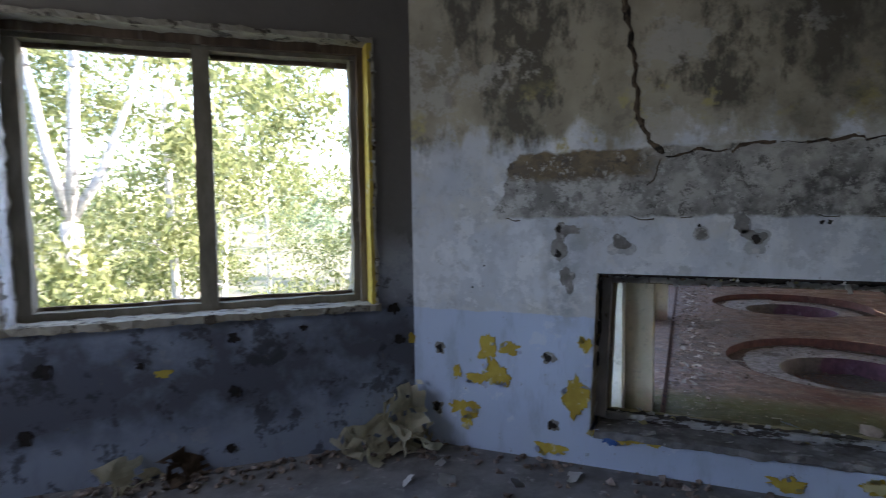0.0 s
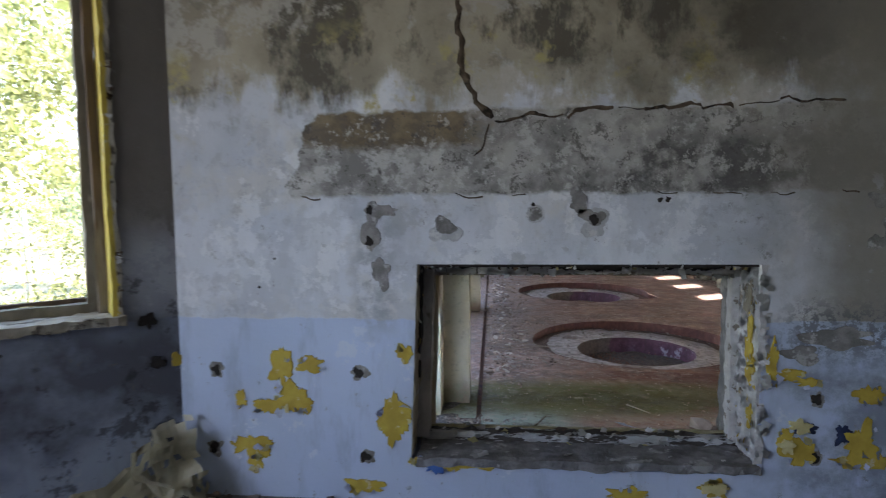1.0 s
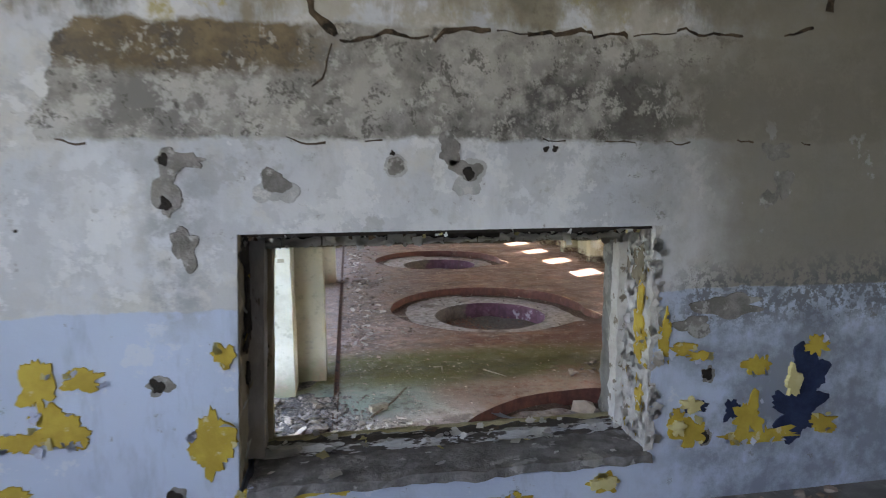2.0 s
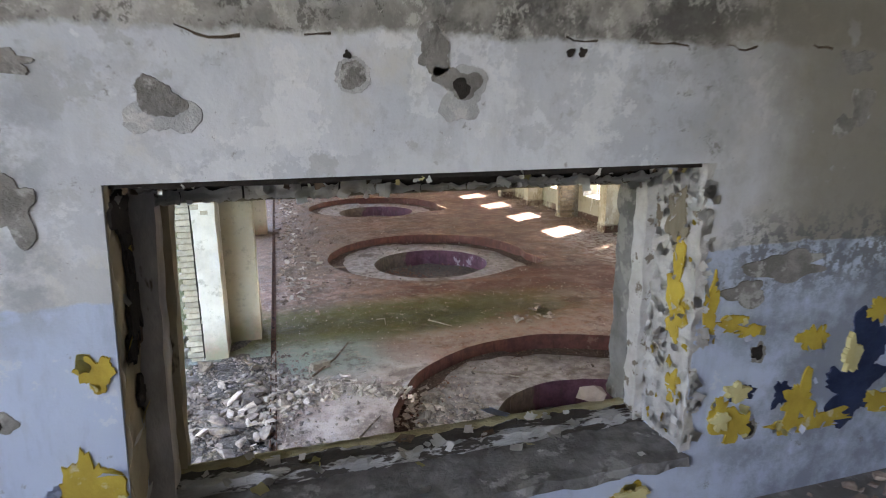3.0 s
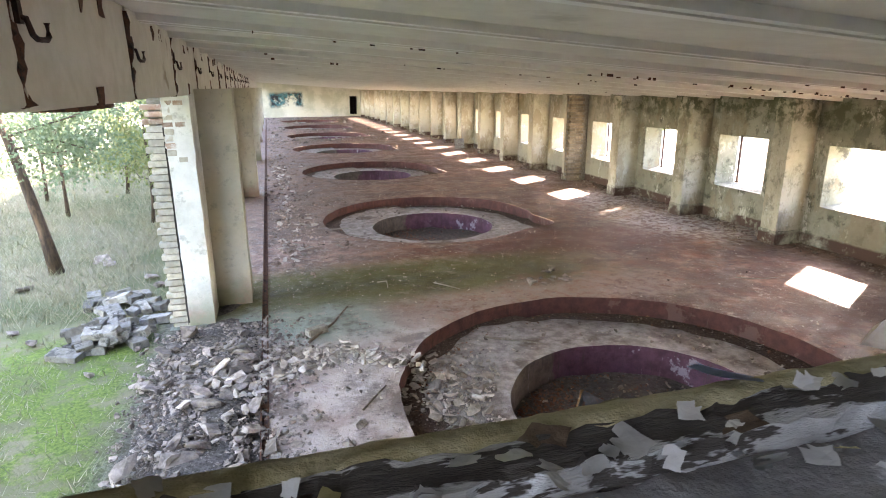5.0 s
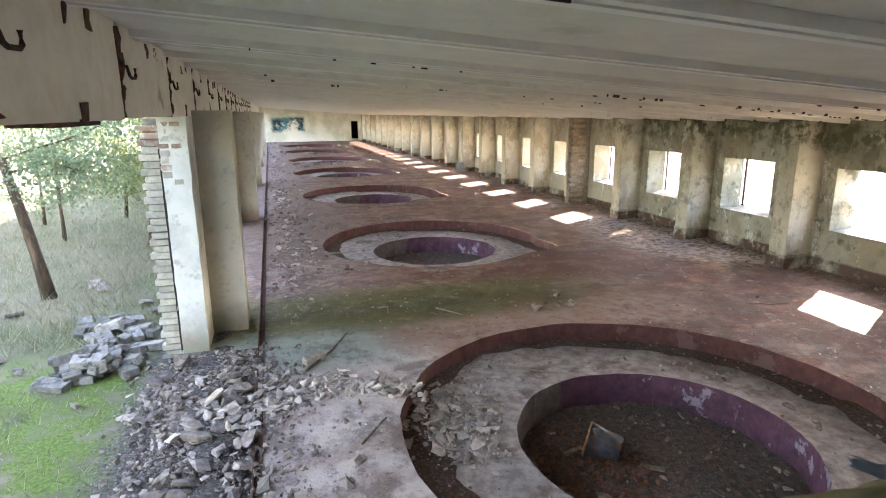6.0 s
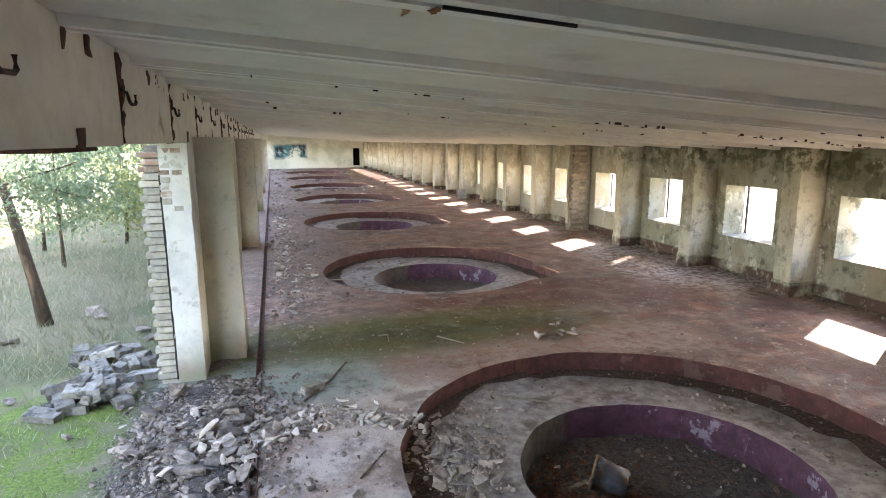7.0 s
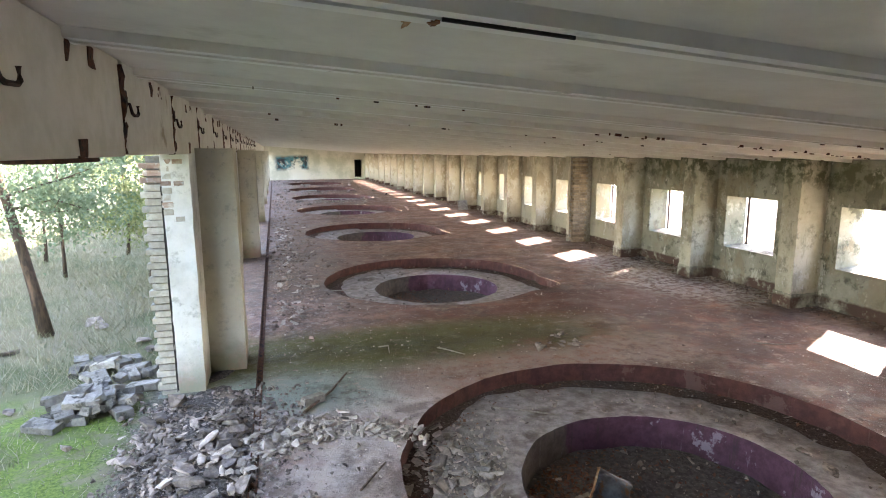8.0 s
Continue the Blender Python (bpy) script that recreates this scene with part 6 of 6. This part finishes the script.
scattered("rubble_bank", spots, LUMPS, RUBBLE, "grey crushed rubble along the slab's broken edge", "rubble")
bm = bmesh.new()
rows = []
for i in range(26):
    x = -1.5 + i * 0.09
    row = []
    for k in range(42):
        y = 3.3 + k * 0.19
        e = max(0.0, 1 - ((x - 0.3) / (0.78 + 0.2 * noise.noise(Vector((y * 0.8, 0, 4))))) ** 2)
        row.append(bm.verts.new((x, y, -0.16 + 0.16 * e + 0.05 * noise.noise(Vector((x * 3, y * 3, 1))) * e)))
    rows.append(row)
for i in range(25):
    for k in range(41):
        if rows[i + 1][k].co.x < 0.80:
            bm.faces.new((rows[i][k], rows[i + 1][k], rows[i + 1][k + 1], rows[i][k + 1]))
solid("rubble_bed", bm, GRAVEL, "dark gravelly debris bed beside the slab", "rubble", "stuff", smooth=True)
# flat pale slabs and lumps lying on the dark bank, thickest by the end of the pier
FLAT_SLABS = [chunk_mesh("slab", PALE_STONE, lump_rng, lump_rng.uniform(0.22, 0.4), 16) for _ in range(8)]
DARK_SLABS = [chunk_mesh("slab", RUBBLE, lump_rng, lump_rng.uniform(0.22, 0.4), 16) for _ in range(8)]
for n in range(96):
    x, y = (r_rng.gauss(0.45, 0.28), r_rng.gauss(8.55, 0.42)) if n % 3 else (r_rng.gauss(0.25, 0.45), r_rng.uniform(5.2, 9.6))
    if x > 1.5 or x < -0.4:
        continue
    ob = new("rubble_slab", r_rng.choice(FLAT_SLABS if n % 4 == 1 else DARK_SLABS))
    d = 0.07 + 0.24 * r_rng.random() ** 2.2
    ob.matrix_world = Matrix.LocRotScale((x, y, (0.012 if x > 0.8 else 0.03) + d * 0.12), turn_of(r_rng, 0.35), (d, d * r_rng.uniform(0.6, 1.0), d * r_rng.uniform(0.6, 1.1)))
    tagged(ob, "flat pale slab of broken concrete on the rubble", "slab", "slabs on the rubble bank")
# a band of broken screed across the slab to the first pit
spots = []
for i in range(520):
    t = r_rng.random()
    x = 0.7 + 1.75 * t + r_rng.gauss(0, 0.08)
    y = 8.35 + 0.35 * t + 0.25 * math.sin(t * 4) + r_rng.gauss(0, 0.16)
    spots.append(((x, y, 0.008), 0.025 + 0.11 * r_rng.random() ** 2.5, turn_of(r_rng, 0.4)))
for i in range(420):
    a, r = 2.75 + r_rng.gauss(0, 0.22), r_rng.uniform(1.5, 2.5)
    spots.append(((PIT_X + r * math.cos(a), PIT_Y0 + r * math.sin(a), Z_RING + 0.01), 0.03 + 0.11 * r_rng.random() ** 2.5, turn_of(r_rng, 0.5)))
spots = split(spots, 130, 0.06, PALE_LUMPS, "pale broken piece of screed among crumbs", "pieces of broken screed", "screed_piece")
scattered("broken_screed", spots, PALE_LUMPS, PALE_STONE, "pale broken screed heaped across the slab and ledge", "rubble")
# scattered grit over the floor and the far rubble by the columns
spots = []
for i in range(7500):
    if i % 2:
        x, y = r_rng.uniform(0.85, 3.2), r_rng.uniform(12.5, 40)
        if r_rng.random() > 0.85 - (x - 0.85) * 0.4:
            continue
    elif i % 4:
        x, y = r_rng.uniform(0.9, 10.8), r_rng.uniform(4, 30)
    else:
        x, y = 10.9 - abs(r_rng.gauss(0, 0.5)), r_rng.uniform(4, 50)
    k = round((y - PIT_Y0) / PIT_STEP)
    if math.hypot(x - PIT_X, y - PIT_Y0 - PIT_STEP * k) < R_OUT + 0.15:
        continue
    spots.append(((x, y, 0.006), 0.012 + (0.16 if i % 2 else 0.05) * r_rng.random() ** 4, turn_of(r_rng, 0.4)))
GRIT = plain("brown_grit", (0.30, 0.215, 0.17), (0.145, 0.098, 0.078), 12, 0.95, (0.085, 0.06, 0.05), 0.56, 0.68, 0.5, 0.7, vary=0.45)
scattered("floor_grit", spots, LUMPS, GRIT, "grit and crumbs of plaster over the hall floor", "grit")
spots = []
for k in range(3):
    for i in range(420):
        a, r = r_rng.uniform(0, 6.28), math.sqrt(r_rng.uniform(0, 1)) * 2.4
        if 1.36 < r < 1.5:
            continue
        z = Z_PIT + 0.04 if r < R_IN - 0.05 else Z_RING + 0.008
        spots.append(((PIT_X + r * math.cos(a), PIT_Y0 + PIT_STEP * k - 0.06 + r * math.sin(a), z), 0.015 + 0.08 * r_rng.random() ** 4, turn_of(r_rng, 0.5)))
scattered("pit_grit", spots, LUMPS, RUBBLE, "stones and litter lying in the pits", "rubble")

# larger single stones
for x, y, s, t in ((0.62, 9.75, 0.24, 0.9), (0.52, 9.95, 0.20, 0.9), (-0.05, 9.9, 0.34, 1.3), (-0.30, 9.45, 0.26, 0.9), (0.45, 8.85, 0.42, 0.5), (0.15, 8.60, 0.36, 0.5), (0.30, 8.1, 0.44, 0.8), (0.55, 8.35, 0.30, 0.6),
                   (0.35, 7.6, 0.30, 0.8), (0.75, 7.5, 0.26, 0.7), (0.15, 7.2, 0.34, 0.6), (-0.35, 8.7, 0.28, 0.5), (0.9, 7.15, 0.2, 0.8), (1.7, 7.3, 0.16, 0.7), (1.55, 7.0, 0.18, 0.8), (1.3, 8.9, 0.12, 1.0)):
    lump("concrete_chunk", x, y, -0.02 if x < 0.8 else 0, s, "broken grey concrete chunk on the debris", "chunk", s < 0.15, t, "broken chunks by the slab edge")
for x, y, s in ((2.55, 8.45, 0.30), (2.75, 8.25, 0.24), (2.95, 8.05, 0.20), (2.65, 7.75, 0.18), (2.9, 7.6, 0.22), (2.45, 7.5, 0.2), (3.05, 7.3, 0.16), (2.85, 8.65, 0.18)):
    lump("screed_slab", x, y, Z_RING, s, "pale broken slab of screed on the pit ledge", "chunk", True, 0.6, "broken slabs on the ledge")
for x, y in ((5.42, 10.95), (5.5, 11.0), (5.35, 10.85), (5.3, 10.98), (4.85, 10.42), (4.95, 10.5), (5.05, 10.4), (5.2, 10.5), (5.4, 10.5), (5.3, 10.62), (5.55, 10.6), (5.45, 10.4), (5.1, 10.65), (4.9, 10.6)):
    lump("stone", x, y, 0, r_rng.uniform(0.10, 0.19), "small grey stone in a loose heap", "stone", r_rng.random() < 0.25, 1.0, "stone heap on the red floor")
# pile of silicate bricks outside
HEAP = plain("weathered_brick", (0.27, 0.25, 0.225), (0.165, 0.15, 0.13), 12, 0.95, (0.085, 0.08, 0.07), 0.55, 0.62, 6, 0.7, vary=0.5)
heap_meshes = [mesh_of("brick", bevelled_box(-a, -b, -c, a, b, c, 0.005, 0.008, r_rng), HEAP)
               for a, b, c in ((0.062, 0.125, 0.044), (0.062, 0.125, 0.044), (0.062, 0.07, 0.044), (0.09, 0.19, 0.05))]
pile_rng = random.Random(13)
for n in range(80):
    cx, cy, sx, sy, top = ((-1.08, 10.25, 0.30, 0.24, 3), (-0.80, 10.8, 0.26, 0.30, 2), (-1.25, 11.75, 0.24, 0.22, 2))[0 if n < 54 else 1 if n < 70 else 2]
    layer = n % top
    x, y = pile_rng.gauss(cx, sx * (1 - 0.28 * layer)), pile_rng.gauss(cy, sy * (1 - 0.28 * layer))
    x = min(x, -0.58)
    ob = new("loose_brick", pile_rng.choice(heap_meshes))
    tilt = 0.12 + 0.16 * layer
    ob.matrix_world = Matrix.LocRotScale((x, y, ground_height(x, y) + 0.04 + 0.085 * layer), Euler((pile_rng.uniform(-tilt, tilt), pile_rng.uniform(-tilt, tilt), pile_rng.gauss(1.0, 0.45) if n % 4 else pile_rng.uniform(0, 6.28))), None)
    tagged(ob, "pale grey brick tumbled on a heap outside", "brick", "brick heap outside the pier")
for x, y, s in ((-2.85, 12.8, 0.3), (-1.09, 9.32, 0.2), (-1.94, 10.4, 0.22), (-2.3, 10.8, 0.25), (-0.8, 12.4, 0.25), (-1.0, 12.9, 0.3), (-2.1, 14.2, 0.4), (-1.9, 14.0, 0.36)):
    lump("stone", x, y, ground_height(x, y), s, "grey stone lying in the grass", "stone", False, 0.8, "stones in the grass")

# small loose things on the hall floor
solid("timber_block", (lambda b: (b.transform(pose(1.47, 9.53, 0.045, 0, 0, 28)), b)[1])(bevelled_box(-0.14, -0.055, -0.05, 0.14, 0.055, 0.05, 0.012, 0.006, r_rng)), TWIG, "weathered pale timber block on the damp floor", "timber block")
for pts, r in (([(1.35, 9.25, 0.02), (1.7, 9.75, 0.03), (1.95, 10.3, 0.02)], 0.018), ([(3.40, 10.95, 0.015), (3.52, 10.75, 0.03), (3.70, 10.55, 0.015)], 0.012), ([(2.55, 11.25, 0.012), (2.68, 11.15, 0.05), (2.66, 10.95, 0.012)], 0.01),
               ([(8.1, 9.75, 0.012), (8.4, 9.55, 0.02), (8.75, 9.55, 0.012)], 0.009), ([(9.3, 11.4, 0.012), (9.6, 11.6, 0.03), (9.75, 11.35, 0.012)], 0.008), ([(3.6, 9.2, -0.19), (4.0, 8.95, -0.185), (4.3, 8.75, -0.19)], 0.014),
               ([(1.75, 7.55, 0.012), (1.95, 7.8, 0.03), (2.05, 7.95, 0.012)], 0.012), ([(2.2, 15.1, 0.01), (2.5, 15.0, 0.02), (2.8, 15.1, 0.01)], 0.01)):
    bm = bmesh.new()
    tube(bm, pts, [r, r * 0.9, r * 0.6], 6)
    solid("stick", bm, TWIG if pts[0][0] > 1.9 else FRAME_BROWN, "thin dry stick lying on the hall floor", "stick", group="sticks on the floor")

# a battered bucket lying on its side in the first pit
bucket = thing("dented_bucket", "dented rusty metal bucket lying on its side in a pit", "bucket", (4.26, 7.50, Z_PIT))
lie = Matrix.Translation((0.12, -0.08, 0.185)) @ Vector((-0.79, 0.61, 0.20)).to_track_quat("Z", "Y").to_matrix().to_4x4()


def ring_of(bm, r, z, dent):
    vs = []
    for i in range(24):
        a = 2 * math.pi * i / 24
        vs.append(bm.verts.new(Vector((r * math.cos(a), r * math.sin(a) * 0.9, z)) + noise.noise_vector(Vector((math.cos(a) * 1.8, math.sin(a) * 1.8, z * 6))) * dent))
    return vs


def skin(bm, profile, dent):
    rows = [ring_of(bm, r, z, dent) for r, z in profile]
    for a, b in zip(rows, rows[1:]):
        for i in range(24):
            bm.faces.new((a[i], a[(i + 1) % 24], b[(i + 1) % 24], b[i]))
    return rows


bm = bmesh.new()
rows = skin(bm, ((0.13, 0.0), (0.155, 0.008), (0.165, 0.10), (0.18, 0.20), (0.195, 0.30), (0.205, 0.385), (0.20, 0.385), (0.175, 0.20), (0.15, 0.02)), 0.035)
bm.faces.new(rows[0])
bm.faces.new(rows[-1])
bm.transform(lie @ Matrix.Scale(0.88, 4))
part("body", bm, BUCKET, bucket, smooth=True)
bm = bmesh.new()
rows = skin(bm, ((0.203, 0.372), (0.216, 0.378), (0.216, 0.392), (0.203, 0.396)), 0.035)
bm.transform(lie @ Matrix.Scale(0.88, 4))
part("rim", bm, RUST_STAIN, bucket, "bent rusty rim", smooth=True)
for place, turn in (((4.02, 7.72, Z_PIT + 0.06), 0.3), ((4.62, 7.22, Z_PIT + 0.06), -0.55)):
    bm = bevelled_box(-0.13, -0.03, -0.008, 0.13, 0.03, 0.008, 0.003, 0.006, r_rng)
    bm.transform(Matrix.Translation(place) @ Euler((0.1, 0.05, turn)).to_matrix().to_4x4())
    solid("lath", bm, TWIG, "short pale lath lying in the pit", "lath", group="laths in the pit")
for x, y, z0, size in ((3.9, 6.9, Z_PIT + 0.03, 0.22), (4.6, 6.5, Z_PIT + 0.03, 0.26), (5.0, 6.7, Z_PIT + 0.03, 0.15), (4.5, 7.2, Z_PIT + 0.03, 0.16), (5.3, 7.2, Z_PIT + 0.03, 0.15), (5.6, 6.6, Z_PIT + 0.03, 0.18), (6.3, 6.9, Z_RING, 0.22), (6.35, 7.25, Z_RING, 0.16)):
    lump("stone", x, y, z0, size, "dusty stone lying in the pit", "stone", False, 0.7, "stones in the first pit")

# dead leaves and crumbs in the pits and under their rims
lit_rng = random.Random(17)
vs, fs = [], []
for k in range(3):
    for i in range(2600 if k == 0 else 900):
        a = lit_rng.gauss(2.9, 0.6) if i % 5 else lit_rng.uniform(0, 6.28)
        r = (R_IN - 0.08) * math.sqrt(lit_rng.random()) if i % 4 else R_OUT - 0.05 - abs(lit_rng.gauss(0, 0.16))
        z = (Z_PIT + 0.055 if i % 4 else Z_RING - 0.02) + lit_rng.uniform(0, 0.03)
        p = Vector((PIT_X + 0.03 + r * math.cos(a), PIT_Y0 + PIT_STEP * k - (0.12 if i % 4 else 0) + r * math.sin(a), z))
        q, d = turn_of(lit_rng, 0.7), lit_rng.uniform(0.012, 0.035)
        b = len(vs)
        vs += [tuple(p + q @ Vector(v)) for v in ((-d, 0, 0), (0, -d * 0.6, 0.3 * d), (d, 0, 0), (0, d * 0.6, 0.3 * d))]
        fs.append((b, b + 1, b + 2, b + 3))
me = bpy.data.meshes.new("leaf_litter")
me.from_pydata(vs, [], fs)
me.materials.append(leaf_material("dead_leaves", (0.12, 0.042, 0.024), (0.26, 0.13, 0.075), 0.1))
tagged(new("leaf_litter", me), "dead brown leaves lying in the pits", "leaves", "", "stuff")

# sheets of paint curled up on the hatch's bottom rail
for n in range(18):
    x = floor_rng.uniform(1.0, 1.93)
    y = floor_rng.uniform(2.95, 3.035)
    size = floor_rng.uniform(0.014, 0.04)
    ob = chip(rail, B, (x, y, 2.678 if y > 2.985 else 2.655), size, (0, 0, 1), (FLAKE, FLAKE, FRAME_BROWN, PALE_YELLOW)[n % 4], floor_rng)
    ob.scale.z = size * 0.25
chip(rail, B, (1.60, 3.085, 2.674), 0.075, (0, 0.3, 1), BLUE_CHIP, floor_rng).scale.z = 0.02
# pale crumbs of screed over the floor and ledge of the first pit
spots = []
for i in range(520):
    a, r = floor_rng.uniform(0, 6.28), math.sqrt(floor_rng.random()) * 2.35
    if abs(r - R_IN) < 0.1:
        continue
    spots.append(((PIT_X + 0.04 + r * math.cos(a), PIT_Y0 - 0.08 + r * math.sin(a), Z_PIT + 0.05 if r < R_IN else Z_RING + 0.012), 0.012 + 0.075 * floor_rng.random() ** 3.5, turn_of(floor_rng, 0.5)))
spots = split(spots, 40, 0.045, PALE_LUMPS, "pale piece of screed lying in the pit", "pieces of screed in the first pit", "screed_piece")
scattered("pit_crumbs", spots, PALE_LUMPS, PALE_STONE, "pale crumbs of screed on the pit floor and ledge", "crumbs")
# a lump of plaster left on the hatch's outer sill
lump("plaster_lump", 1.865, 3.10, 2.676, 0.10, "white lump of plaster lying on the hatch sill", "plaster lump", True, 0.9)

# fine crumbs over the nearer floor
spots = []
for i in range(5200):
    x, y = lit_rng.uniform(0.9, 9.8), 5.5 + 14 * lit_rng.random() ** 1.3
    k = round((y - PIT_Y0) / PIT_STEP)
    d = math.hypot(x - PIT_X, y - PIT_Y0 - PIT_STEP * k)
    z = 0.004 if d > R_OUT + 0.06 else Z_RING + 0.004 if R_IN + 0.1 < d < R_OUT - 0.1 else None
    if z is None or (x > 3 and lit_rng.random() < 0.45):
        continue
    spots.append(((x, y, z), 0.008 + 0.03 * lit_rng.random() ** 3, turn_of(lit_rng, 0.5)))
scattered("floor_crumbs", spots, PALE_LUMPS, PALE_STONE, "pale crumbs of plaster scattered over the red floor", "crumbs")
# dirt and fallen plaster along the foot of the window wall
spots = []
for i in range(2200):
    x = 10.88 - abs(lit_rng.gauss(0, 0.28))
    spots.append(((x, lit_rng.uniform(5, 34), 0.01), 0.015 + 0.10 * lit_rng.random() ** 4, turn_of(lit_rng, 0.5)))
scattered("wall_foot_debris", spots, LUMPS, RUBBLE, "fallen plaster and dirt along the foot of the window wall", "debris")
spots = []
for i in range(900):
    x, y = lit_rng.uniform(0.9, 8.5), lit_rng.choice((32.0, 37.5, 40.5, 45.8, 49.0, 54.5, 58.0, 62.5)) + lit_rng.gauss(0, 0.8)
    d = math.hypot(x - PIT_X, y - PIT_Y0 - PIT_STEP * round((y - PIT_Y0) / PIT_STEP))
    if d > R_OUT + 0.2 and lit_rng.random() > (x - 1) / 9:
        spots.append(((x, y, 0.02), 0.05 + 0.33 * lit_rng.random() ** 3, turn_of(lit_rng, 0.5)))
scattered("far_rubble", spots, LUMPS, RUBBLE, "dark rubble and broken screed strewn over the far floor", "rubble")
board = solid("leaning_board", bevelled_box(-0.25, -0.02, 0.0, 0.25, 0.02, 0.5, 0.006), SCAR, "pale board leaning against a pilaster", "board")
board.matrix_world = pose(10.15, 30.4, 0.0, -18, 0, 0)

spots = []
for i in range(950):
    k = lit_rng.randrange(3)
    x, y = 1.1 + abs(lit_rng.gauss(0, 0.55)), (14.5, 18.8, 24.0)[k] + lit_rng.gauss(0, 1.5)
    d = math.hypot(x - PIT_X, y - PIT_Y0 - PIT_STEP * round((y - PIT_Y0) / PIT_STEP))
    if d > R_OUT + 0.1:
        spots.append(((x, y, 0.008), 0.02 + 0.13 * lit_rng.random() ** 3.5, turn_of(lit_rng, 0.5)))
spots = split(spots, 60, 0.075, PALE_LUMPS, "pale broken stone on the dusty floor edge", "stones on the floor edge")
scattered("edge_rubble", spots, PALE_LUMPS, GRIT, "dusty pale rubble strewn beside the steel channel", "rubble")
